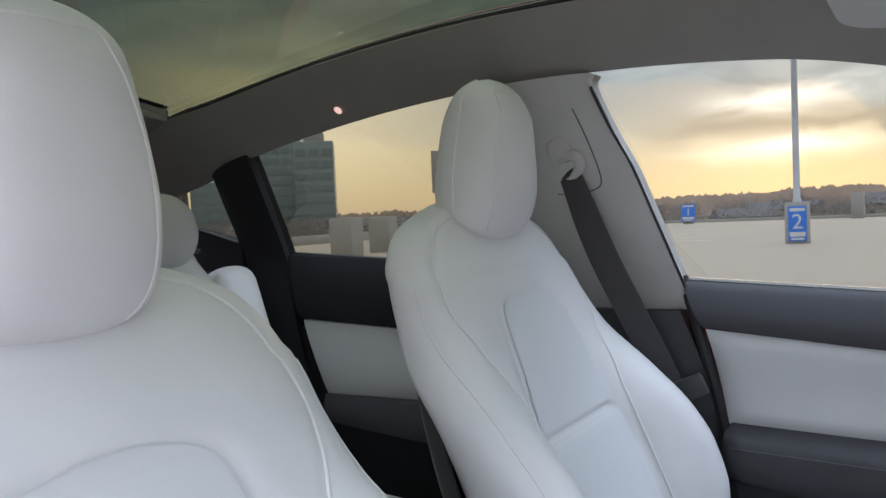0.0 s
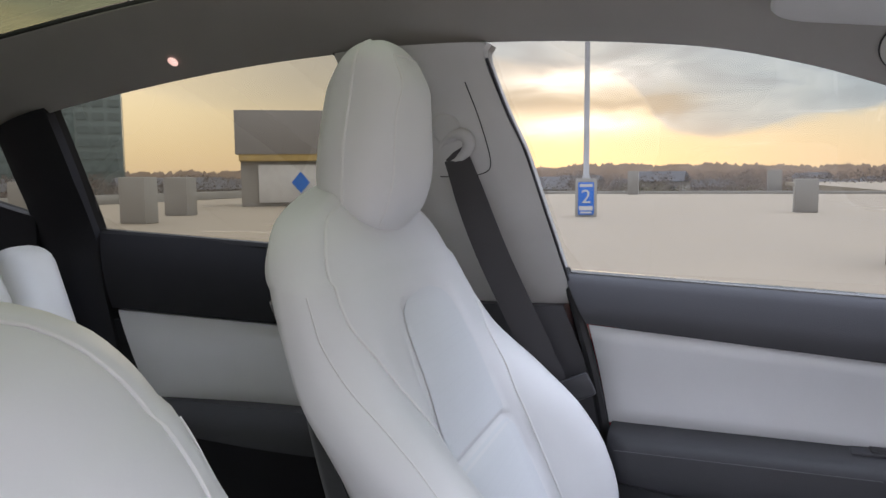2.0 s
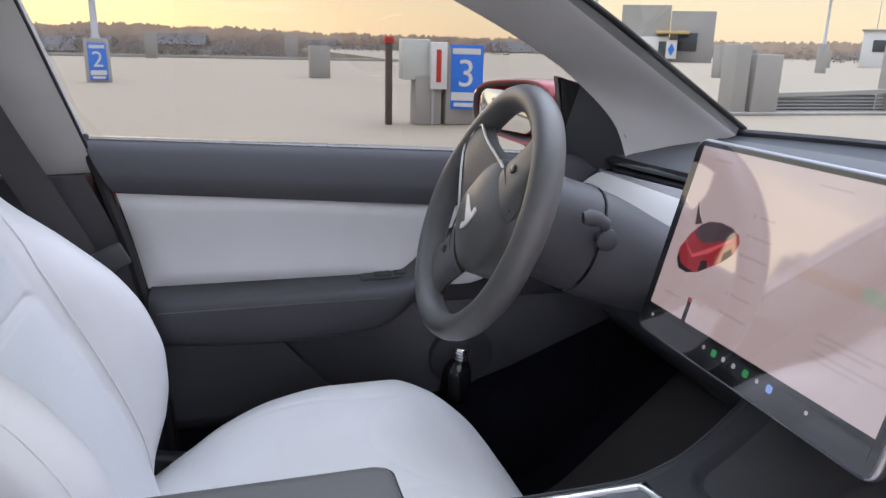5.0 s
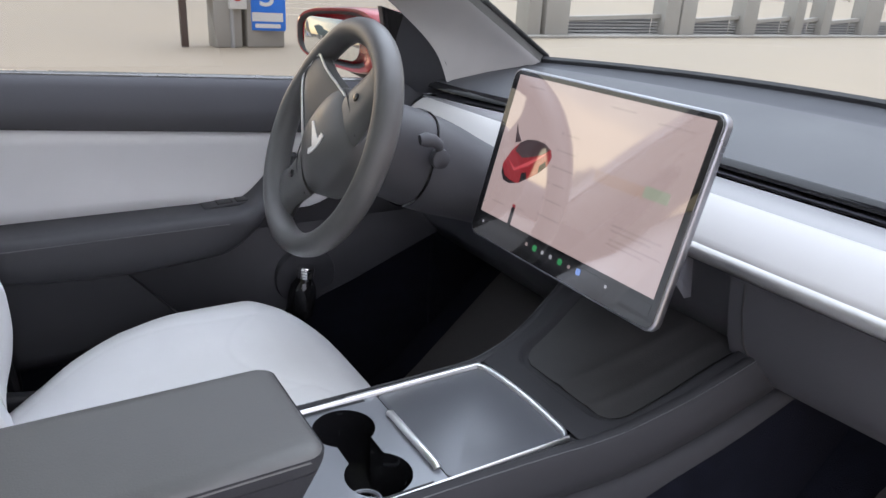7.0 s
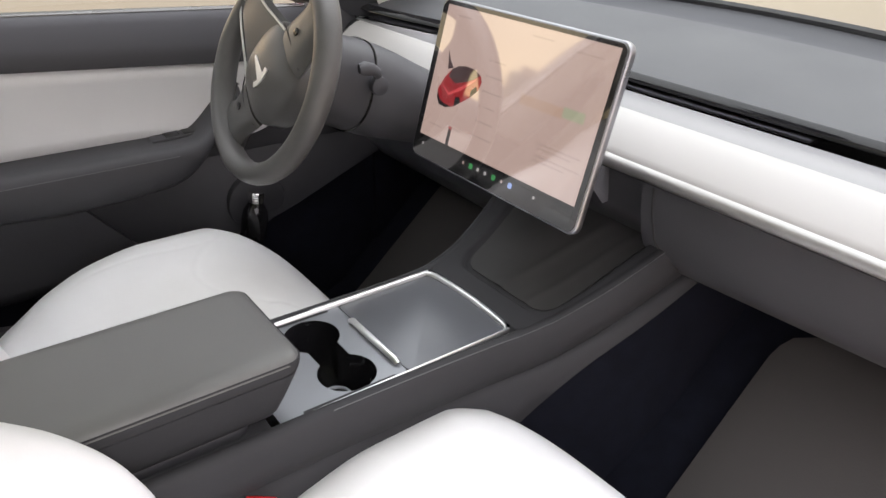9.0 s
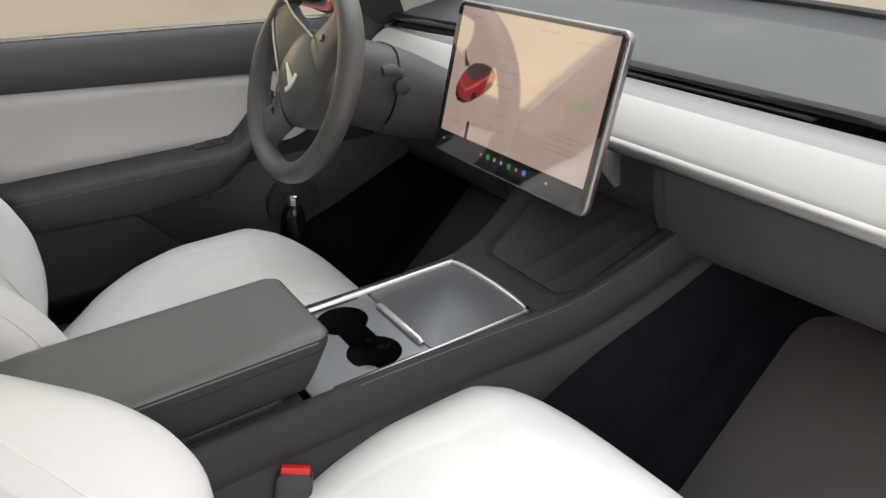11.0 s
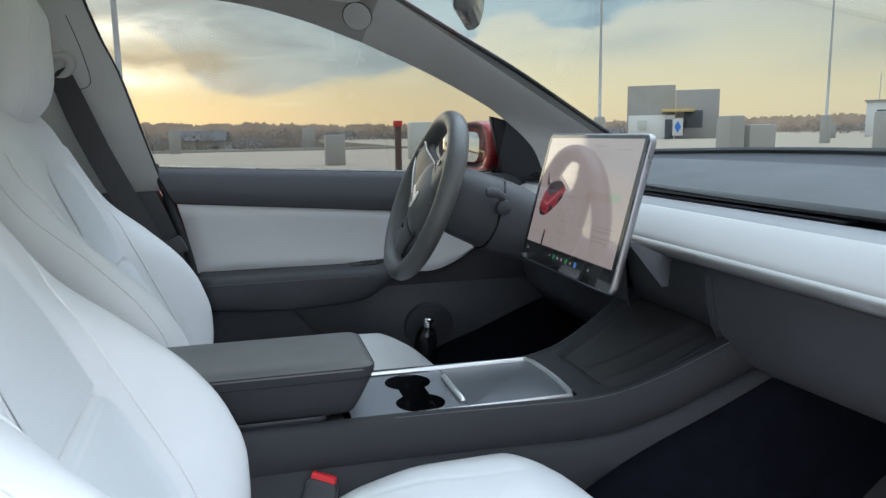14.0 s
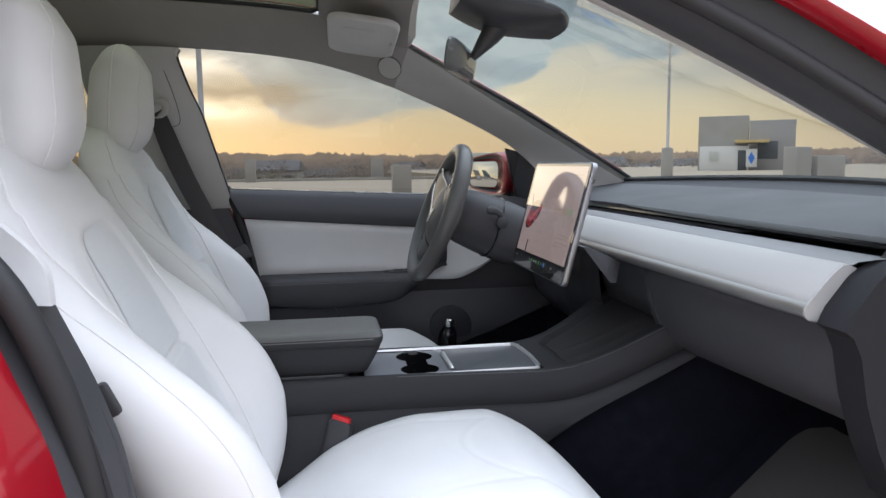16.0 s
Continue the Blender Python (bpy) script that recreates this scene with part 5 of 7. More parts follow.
def stem_half(y):
    return curve_at([(-0.160, 0.022), (-0.150, 0.0262), (-0.135, 0.030), (-0.100, 0.039), (-0.060, 0.053), (-0.025, 0.066)], y)


def stem_height(y):
    return lerp(0.003, 0.013, smoothstep(-0.02, -0.12, y))


low = part("lower_spoke", pillow([(0.0, y, stem_half(y) + 0.006, 0.0, stem_height(y) - 0.001) for y in np.linspace(-0.020, -0.163, 15)], 0.012), WHEEL, wheel, "wide lower spoke with silver surround", 60)
legs = [(stem_half(y), y) for y in np.linspace(-0.026, -0.132, 10)] + [(0.0285, -0.1400), (0.022, -0.1445), (0.012, -0.1460), (0.0, -0.1462)]
trim_path = path_at([(-x, y, 0) for x, y in legs] + [(x, y, 0) for x, y in legs[-2::-1]], 80)
part("spoke_trim", tube([WR @ Vector((p.x, p.y, stem_height(p.y) + 0.0006)) for p in trim_path], 0.0020, 8), SILVER, low, "thin silver trim line")
part("spoke_panel", pillow([(0.0, y, (stem_half(y) - 0.0035) * (1.0 if y > -0.134 else 1 - 0.25 * (-0.134 - y) / 0.010), 0.0, stem_height(y) + 0.0014) for y in np.linspace(-0.024, -0.1435, 16)], 0.0022), WHEEL, low, "smooth grey panel inside the silver trim", 60)
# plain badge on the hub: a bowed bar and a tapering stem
bar = [(-0.015, 0.012), (-0.008, 0.0145), (0, 0.0152), (0.008, 0.0145), (0.015, 0.012), (0.0130, 0.0070), (0.0055, 0.0092), (0.0012, -0.016), (-0.0012, -0.016), (-0.0055, 0.0092), (-0.0130, 0.0070)]
part("badge", slab([(x * 1.5, y * 1.65) for x, y in bar], 0.0025, WR @ Matrix.Translation((0, 0.003, 0.0222)), 0.0004, 1), BADGE, wheel, "small silver badge")
# column shroud behind the wheel
axis0, axis1 = WC + Vector((0, 0.03, 0.004)), Vector((-0.345, 0.86, 0.905))


def column_ring(t, grow=0.0, n=41):
    c = axis0.lerp(axis1, t)
    w = curve_at([(0, 0.060), (0.12, 0.070), (0.3, 0.075), (0.345, 0.076), (0.42, 0.080), (0.7, 0.088), (1.0, 0.11)], t) + grow
    h = curve_at([(0, 0.062), (0.12, 0.071), (0.3, 0.076), (0.345, 0.077), (0.42, 0.078), (0.7, 0.069), (1.0, 0.06)], t) + grow
    return [c + Vector((w * math.copysign(abs(math.cos(a)) ** 0.8, math.cos(a)), 0.36 * h * math.sin(a), h * 0.93 * math.copysign(abs(math.sin(a)) ** 0.8, math.sin(a)))) for a in np.linspace(0, 2 * math.pi, n)[:-1]]


column = tagged(part("steering_column", grid([column_ring(k / 28) for k in range(29)], close_u=True, cap=True), VINYL, None, "", 60), "black steering column shroud with control stalks", "steering column")
part("shroud_gap", tube(column_ring(0.345, 0.0006, 49), 0.0022, 5, closed=True), GLOSSBLACK, column)
for sgn in (-1, 1):
    base = Vector((-0.352 + sgn * 0.078, 0.660, 1.012))
    part("stalk", tube([base, base + Vector((sgn * 0.012, 0, 0.005)), base + Vector((sgn * 0.016, -0.003, 0.017)), base + Vector((sgn * 0.017, -0.014, 0.025)), base + Vector((sgn * 0.016, -0.026, 0.027)), base + Vector((sgn * 0.015, -0.036, 0.027))], [0.009, 0.009, 0.009, 0.010, 0.012, 0.008], 12, flat=0.7), VINYL, column, "black control stalk")
    part("stalk_knob", spun([(0.0145, 0.0), (0.0155, 0.006), (0.0145, 0.012), (0.009, 0.015), (0.002, 0.0155)], facing(base + Vector((sgn * 0.008, 0.0, -0.004)), (0, 1, 0.2), (0, -0.2 * sgn, 1 * sgn)), 24), VINYL, column, "black stalk end")

# ---- touchscreen ----
SO = Vector((0.0035, 0.6930, 1.0374))
SM = facing(SO, (1, 0, 0), (0, 0.059, 0.2245))
SW, SH = 0.355, 0.238
touch = thing("touchscreen", SO, "large landscape touchscreen showing a pale menu with a red car", "screen")
part("body", slab(rounded(SW, SH, 0.014), 0.012, SM, 0.003, 3), GREYMETAL, touch, "grey metal screen casing")
BEZEL = material("black_screen_glass", (0.010, 0.010, 0.011), 0.03, coat=1.0, spec=1.0)
glassface = part("glass", slab(rounded(SW - 0.006, SH - 0.006, 0.012), 0.0012, SM @ Matrix.Translation((0, 0, 0.0009)), 0.0004, 1), BEZEL, touch, "black glass front")
DISPLAY = glow_material("pale_display", (0.80, 0.62, 0.575), 0.37, 0.035)
UI_GREY = glow_material("grey_menu_text", (0.68, 0.52, 0.48), 0.36, 0.035)
UI_DARK = glow_material("black_menu_bar", (0.02, 0.02, 0.025), 0.10, 0.035)
UI_DARK.node_tree.nodes["Principled BSDF"].inputs["Coat IOR"].default_value = 1.5
UI_RED = glow_material("red_car_picture", (0.42, 0.006, 0.015), 0.42, 0.035)
UI_GREEN = glow_material("green_menu_icon", (0.02, 0.36, 0.09), 0.45, 0.035)
UI_BLUE = glow_material("blue_menu_icon", (0.08, 0.26, 0.80), 0.5, 0.035)
UI_WHITE = glow_material("white_menu_icon", (0.6, 0.6, 0.62), 0.4, 0.035)
UI_SMOKE = glow_material("dark_picture_glass", (0.09, 0.05, 0.055), 0.35, 0.035)
UI_ROSE = glow_material("rose_picture_highlight", (0.85, 0.10, 0.12), 0.42, 0.035)
UI_TAN = glow_material("tan_menu_band", (0.80, 0.58, 0.48), 0.36, 0.035)
UI_MINT = glow_material("mint_menu_band", (0.62, 0.68, 0.50), 0.36, 0.035)


def ui(name, outline, z, mat, label=""):
    return part(name, slab(outline, 0.0002, SM @ Matrix.Translation((0, 0, z)), 0), mat, glassface, label, 0)


def rect(x, y, w, h, r=0.0):
    return [(x + a, y + b) for a, b in (rounded(w, h, r, 4) if r else [(w / 2, h / 2), (-w / 2, h / 2), (-w / 2, -h / 2), (w / 2, -h / 2)])]


ui("display", rect(0.0015, 0.0137, 0.328, 0.193), 0.0012, DISPLAY, "pale pinkish menu page")
ui("menu_dock", rect(0.0015, -0.0968, 0.328, 0.0155), 0.0012, UI_DARK, "black icon dock")
ui("map_band", rect(0.068, 0.018, 0.080, 0.013), 0.0014, UI_TAN)
ui("map_band", rect(0.124, 0.020, 0.036, 0.013), 0.0015, UI_MINT)
for x, m, w in ((-0.050, UI_GREY, 0.006), (-0.033, UI_GREEN, 0.011), (-0.017, UI_WHITE, 0.007), (-0.001, UI_WHITE, 0.007), (0.017, UI_GREEN, 0.011), (0.034, UI_GREY, 0.006), (0.051, UI_BLUE, 0.011), (0.098, UI_WHITE, 0.0055), (-0.150, UI_WHITE, 0.0055)):
    ui("menu_icon", rect(x, -0.0955, w * 0.72, w * 0.72, w * 0.22), 0.0015, m, "small bright menu icon")
for k in range(6):
    y = 0.052 - 0.021 * k
    ui("menu_line", rect(-0.046, y, 0.004, 0.004, 0.001), 0.0014, UI_GREY)
    ui("menu_line", rect(-0.026, y, 0.022 + 0.008 * ((k * 7) % 3), 0.0022), 0.0014, UI_GREY)
for x, y, w in ((0.115, -0.028, 0.075), (0.108, -0.034, 0.06), (0.118, -0.044, 0.078), (0.105, -0.050, 0.055), (0.12, 0.093, 0.05), (-0.12, 0.098, 0.03), (-0.13, -0.062, 0.028), (-0.082, -0.058, 0.014), (0.04, 0.098, 0.04)):
    ui("menu_line", rect(x, y, w, 0.0022), 0.0014, UI_GREY)
# the little picture of the car, seen from the front quarter with its lid up
def picture(points, level, mat, label=""):
    flip = sum(a[0] * b[1] - b[0] * a[1] for a, b in zip(points, points[1:] + points[:1])) < 0
    ui("car_picture", points[::-1] if flip else points, level, mat, label)


picture([(-0.144, -0.010), (-0.142, -0.022), (-0.134, -0.031), (-0.118, -0.032), (-0.100, -0.026), (-0.088, -0.018), (-0.070, -0.006), (-0.056, 0.008), (-0.053, 0.020), (-0.058, 0.028), (-0.072, 0.032), (-0.090, 0.033), (-0.108, 0.030), (-0.121, 0.024), (-0.134, 0.010)], 0.0014, UI_RED, "red car picture")
picture([(-0.126, 0.012), (-0.121, 0.024), (-0.108, 0.031), (-0.090, 0.034), (-0.072, 0.033), (-0.059, 0.028), (-0.070, 0.020), (-0.088, 0.012), (-0.108, 0.006)], 0.0016, UI_SMOKE, "dark glass roof in the picture")
picture([(-0.143, -0.014), (-0.142, -0.022), (-0.134, -0.031), (-0.118, -0.032), (-0.106, -0.028), (-0.122, -0.027), (-0.134, -0.024)], 0.0016, UI_DARK)
picture([(-0.100, -0.026), (-0.088, -0.018), (-0.092, -0.010), (-0.101, -0.013)], 0.0016, UI_DARK)
picture([(-0.070, -0.006), (-0.058, 0.006), (-0.062, 0.012), (-0.071, 0.004)], 0.0016, UI_DARK)
picture([(-0.138, 0.000), (-0.118, -0.010), (-0.094, 0.004), (-0.064, 0.022), (-0.066, 0.019), (-0.092, -0.001), (-0.117, -0.014)], 0.0016, UI_ROSE)
picture([(-0.131, 0.022), (-0.138, 0.048), (-0.130, 0.036), (-0.119, 0.026)], 0.0017, UI_SMOKE)
ui("battery_picture", rect(-0.096, -0.071, 0.0065, 0.030, 0.001), 0.0014, UI_DARK)
ui("battery_picture", rect(-0.096, -0.0575, 0.0065, 0.004, 0.001), 0.0016, UI_RED)
# bracket behind the screen
part("bracket", thick(([(-0.07, 0.735, 0.985), (0.10, 0.735, 0.985), (0.118, 0.785, 0.915), (0.10, 0.80, 0.955), (-0.10, 0.80, 0.955), (-0.11, 0.785, 0.915)], [(0, 1, 2, 3), (0, 3, 4, 5), ]), (0, 0.012, 0.0)), SOFT, touch, "charcoal screen bracket", 20)

# ---- centre console ----
console = thing("center_console", (0, 0.4, 0.36), "charcoal centre console with cup holders, padded armrest and phone pad", "console")


def cons_half(y):
    return curve_at([(-0.35, 0.110), (0.5, 0.116), (0.62, 0.120), (0.72, 0.136), (0.857, 0.172), (0.96, 0.19)], y)


def cons_top(y):
    return curve_at([(-0.35, 0.752), (0.35, 0.750), (0.64, 0.746), (0.70, 0.754), (0.76, 0.775), (0.857, 0.826), (0.94, 0.868)], y)


for sgn in (-1, 1):
    rows, rows2 = [], []
    for k in range(45):
        y = lerp(-0.35, 0.94, k / 44)
        w, t = cons_half(y), cons_top(y)
        rows.append([(sgn * x, y, z) for x, z in ((w - 0.020, t - 0.003), (w - 0.016, t + 0.0002), (w - 0.009, t), (w - 0.004, t - 0.0025), (w - 0.001, t - 0.007), (w + 0.002, t - 0.016), (w + 0.005, t - 0.035), (w + 0.004, t - 0.060), (w - 0.002, t - 0.066))])
        lo = curve_at([(-0.35, 0.36), (0.45, 0.40), (0.62, 0.578), (0.72, 0.653), (0.84, 0.728), (0.94, 0.786)], y)
        b = t - 0.062
        rows2.append([(sgn * (w + dx), y, lerp(b, min(lo, b - 0.004), f)) for dx, f in ((-0.002, 0), (0.004, 0.04), (0.010, 0.12), (0.016, 0.5), (0.018, 0.9), (0.012, 1.0))])
    sh = grid(rows)
    p = part("side_rail", thick(sh, 0.003), CONSOLE, console, "charcoal upper side rail", 60)
    part("stitching", tube([(sgn * (cons_half(y) - 0.0045), y, cons_top(y) - 0.0022 + 0.0004 * (k % 2)) for k, y in enumerate(np.linspace(0.36, 0.90, 90))], 0.0007, 4), GREY_THREAD, p, "grey stitching")
    part("side_panel", thick(grid(rows2), 0.004), CONSOLE, console, "charcoal lower side panel", 60)
    part("tunnel_side", thick(grid([[(sgn * (cons_half(y) - 0.006), y, lerp(0.35, cons_top(min(y, 0.94)) - 0.045, f)) for y in np.linspace(-0.35, 1.25, 40)] for f in (0.0, 0.4, 0.8, 1.0)]), 0.004), CARPET, console, "black carpeted tunnel side")
# framed tray, cup panel
TZ = 0.7465
deck_rows = [[(x * cons_half(y) * 0.90, y, cons_top(y) - 0.010) for x in np.linspace(-1, 1, 9)] for y in np.linspace(-0.35, 0.69, 14)]
part("deck", grid([r for r in deck_rows if r[0][1] < 0.33]), VINYL, console)
def pad_inside(x, y):
    """1 on the sunk phone pad, 0 outside it."""
    half = curve_at([(0.70, 0.097), (0.80, 0.117), (0.93, 0.146)], y)
    r = 0.030
    dx, dy = abs(x - 0.006) - half + r, 0.700 + r - y
    d = math.hypot(max(dx, 0), max(dy, 0)) + min(0.0, max(dx, dy)) - r
    return smoothstep(0.004, -0.004, d)


rows = [[(x * (cons_half(y) - 0.012), y, cons_top(y) - 0.0008 - 0.0115 * pad_inside(x * (cons_half(y) - 0.012), y)) for x in np.linspace(-1, 1, 71)] for y in np.linspace(0.655, 0.93, 76)]
part("front_deck", grid(rows), CONSOLE, console, "charcoal front of the console", 60)
for sgn in (-1, 1):
    part("deck_edge", grid([[(sgn * x, y, cons_top(y) - 0.005) for x in (0.088, cons_half(y) - 0.008)] for y in np.linspace(0.33, 0.70, 14)]), CONSOLE, console)
lid = part("tray_lid", slab(rounded(0.187, 0.172, 0.010), 0.006, Matrix.Translation((0, 0.565, TZ - 0.0025)), 0.0008), TRAYFILM, console, "satin dark sliding tray lid")
part("lid_grip", tube([(-0.046, 0.474, TZ - 0.001), (-0.042, 0.474, TZ + 0.002), (0.070, 0.474, TZ + 0.002), (0.074, 0.474, TZ - 0.001)], 0.0048, 10), SILVER, lid, "silver pull strip")
rail_pts = [(-0.098, 0.33), (-0.098, 0.62), (-0.094, 0.640), (-0.078, 0.6495), (0.0, 0.654), (0.078, 0.6495), (0.094, 0.640), (0.098, 0.62), (0.098, 0.33)]
fine_pts = path_at([(x, y, 0) for x, y in rail_pts], 90)
rows = []
for i, p in enumerate(fine_pts):
    t = (fine_pts[min(i + 1, 89)] - fine_pts[max(i - 1, 0)]).normalized()
    nrm = Vector((t.y, -t.x, 0))
    hw = 0.0042 if p.x < 0.08 else lerp(0.0042, 0.0018, smoothstep(0.08, 0.098, p.x))
    rows.append([(p.x + nrm.x * a * hw, p.y + nrm.y * a * hw, TZ + z) for a, z in ((-1.0, -0.006), (-1.0, 0.0012), (-0.6, 0.0026), (0.6, 0.0026), (1.0, 0.0012), (1.0, -0.006))])
part("tray_frame", grid(rows), SILVER, console, "bright silver tray surround", 60)


def cup_outline():
    """Two round wells that run into each other."""
    c1, c2, r, neck = Vector((-0.047, 0.412)), Vector((0.050, 0.412)), 0.0385, 0.022
    o = []
    for k in range(33):
        a = radians(35 + 290 * k / 32)
        o.append((c1.x + r * math.cos(a), c1.y + r * math.sin(a)))
    for k in range(33):
        a = radians(215 + 290 * k / 32)
        o.append((c2.x + r * math.cos(a), c2.y + r * math.sin(a)))
    return o


def plate_with_hole(outer, hole, z):
    bm = bmesh.new()
    ed = []
    for loop in (outer, hole):
        vs = [bm.verts.new((x, y, z)) for x, y in loop]
        ed += [bm.edges.new((vs[i], vs[(i + 1) % len(vs)])) for i in range(len(vs))]
    bmesh.ops.triangle_fill(bm, use_beauty=True, edges=ed)
    bmesh.ops.recalc_face_normals(bm, faces=bm.faces)
    return bm


cup = cup_outline()
cups = part("cup_panel", plate_with_hole([(0.094, 0.478), (-0.094, 0.478), (-0.094, 0.30), (0.094, 0.30)], cup, TZ - 0.003), SATINGREY, console, "satin grey cup holder panel", 0)
part("cup_well", grid([[(lerp(0.0015, x, f), lerp(0.412, y, f), TZ - 0.003 - d) for x, y in cup] for f, d in ((1.0, 0.0), (0.99, 0.003), (0.97, 0.03), (0.94, 0.068), (0.90, 0.072), (0.05, 0.073))], close_u=True), GLOSSBLACK, cups, "black cup holder wells", 40)
part("coin_ring", tube([(0.045 + 0.019 * math.cos(a), 0.398 + 0.019 * math.sin(a), TZ - 0.040) for a in np.linspace(0, 2 * math.pi, 25)[:-1]], 0.0024, 6, closed=True), SATINGREY, cups, "grey ring at the bottom of the well")
part("well_grip", box((0.010, 0.028, 0.012), (0.0, 0.380, TZ - 0.014), 0.004, 2), GLOSSBLACK, cups)
# armrest with padded lid
rows = []
for z, cut, w in ((0.7515, 0.040, 0.164), (0.7535, 0.034, 0.170), (0.758, 0.030, 0.174), (0.775, 0.020, 0.178), (0.800, 0.007, 0.182), (0.8045, 0.005, 0.1832), (0.8055, 0.0075, 0.1805), (0.8070, 0.0075, 0.1805), (0.8080, 0.0035, 0.1840), (0.815, 0.001, 0.1845), (0.8225, 0.0, 0.184)):
    rows.append([(-0.002 + x, 0.096 - cut / 2 + y, z) for x, y in rounded(w, 0.484 - cut, 0.018, 8)])
ar = part("armrest_box", grid(rows, close_u=True, cap=True), CONSOLE, console, "charcoal armrest bin with a sloping front", 50)
rows = []
for z, g in ((0.8180, 0.0033), (0.8210, 0.0030), (0.8245, 0.0012), (0.8272, -0.0025), (0.829, -0.0085), (0.830, -0.018)):
    rows.append([(-0.002 + x, 0.094 + y, z) for x, y in rounded(0.178 + 2 * g, 0.48 + 2 * g, 0.018 + g * 0.5, 8)])
part("armrest_lid", grid(rows, close_u=True, cap=True), LEATHER_ARM, ar, "padded taupe leather armrest lid, sky sheen in its tone", 50)
part("bin_neck", slab(rounded(0.165, 0.42, 0.02), 0.02, Matrix.Translation((0, 0.06, 0.7525)), 0.004), PLASTIC, ar)
# sunk phone pad on the slope
rows = []
for y in np.linspace(0.712, 0.928, 40):
    half = curve_at([(0.70, 0.097), (0.80, 0.117), (0.93, 0.146)], y) - 0.006
    half -= 0.028 * (1 - math.sqrt(max(0.0, 1 - (1 - min(1.0, (y - 0.7115) / 0.028)) ** 2)))
    rows.append([(0.006 + half * u, y, cons_top(y) - 0.0105 + 0.0022 * math.exp(-((half * u - 0.034 * (y - 0.70) / 0.1 + 0.012) / 0.010) ** 2) + 0.0016 * math.exp(-((half * u - 0.030 * (y - 0.70) / 0.1 - 0.048) / 0.008) ** 2)) for u in np.linspace(-1, 1, 61)])
part("phone_pad", thick(grid(rows), (0, 0, -0.003)), PAD, console, "dark textured phone charging pad")

# ---- belts ----


def seat_belt(sgn, dy, dz, label, tongue=0.0):
    top = Vector((sgn * 0.600, -0.203 + dy, 1.302))
    belt = thing("seat_belt", top, label, "seat belt", "seat belts")
    end = Vector((sgn * 0.660, -0.048 + dy, 0.905 + dz))
    last = Vector((sgn * 0.672, 0.020 + dy, 0.70 + dz))
    across, low_across = Vector((-sgn * 0.22, 0.86, 0.48)).normalized(), Vector((sgn * 0.25, 0.93, 0.32)).normalized()
    path = path_at([top + Vector((0, 0, 0.006)), top.lerp(end, 0.42) + Vector((-sgn * 0.004, -0.006, 0)), end, last], 40)
    n = Vector((-sgn * 0.894, 0, -0.447))
    rows = []
    for i, p in enumerate(path):
        w = curve_at([(0, 0.023), (0.15, 0.026), (1, 0.026)], i / 39)
        a = across.lerp(low_across, smoothstep(0.0, 0.3, i / 39)).normalized()
        rows.append([p + a * w * u + n * 0.0016 * (1 - abs(u)) for u in (-1, -0.92, 0, 0.92, 1)])
    part("webbing", thick(grid(rows), 0.0016), WEBBING, belt, "dark grey belt webbing", 60)
    part("guide", tube([top + across * (0.006 + 0.032 * math.cos(a)) + n * (0.002 + 0.006 * math.cos(a)) + Vector((-sgn * 0.008, -0.006, 0.017)) * math.sin(a) for a in np.linspace(0, 2 * math.pi, 37)[:-1]], [0.0075 + 0.003 * max(0, math.cos(a)) for a in np.linspace(0, 2 * math.pi, 37)[:-1]], 10, closed=True), PILLAR, belt, "light grey belt guide ring")
    cap = facing(top + Vector((-sgn * 0.022, -0.004, 0.030)), (0, 1, 0), (-sgn * 0.5, 0, 1))
    if cap.col[2].x * sgn > 0:
        cap = facing(top + Vector((-sgn * 0.022, -0.004, 0.030)), (0, -1, 0), (-sgn * 0.5, 0, 1))
    part("guide_cap", slab(rounded(0.050, 0.052, 0.022), 0.022, cap, 0.006, 3), PILLAR, belt, "grey rounded guide cap")
    part("latch_tongue", box((0.014, 0.050, 0.040), end + Vector((-sgn * 0.006, tongue, 0)), 0.005, 2, turn=pose(0, 0, 0, 25, 0, 0)), PLASTIC, belt, "black belt tongue")
    return belt


seat_belt(-1, 0, 0, "dark grey seat belt hanging beside the driver's seat", 0.045)
seat_belt(1, -0.060, -0.006, "dark grey seat belt hanging beside the passenger seat", 0.088)
bk = thing("belt_buckle", (0.122, 0.25, 0.56), "black belt buckle with a red release button", "belt buckle", "belt buckles")
BM = facing((0.126, 0.252, 0.672), (0.45, 0.88, -0.2), (-0.1, 0.22, 0.95))
part("housing", slab(rounded(0.046, 0.12, 0.010), 0.022, BM @ Matrix.Translation((0, -0.056, 0.011)), 0.004, 2), PLASTIC, bk, "black buckle housing")
part("button", slab(rounded(0.036, 0.012, 0.003), 0.011, BM @ Matrix.Translation((0, 0.006, 0.0085)), 0.002, 2), REDPLASTIC, bk, "red release button")
copy_thing(bk, Matrix.Translation((-0.145, 0.16, 0.55)))

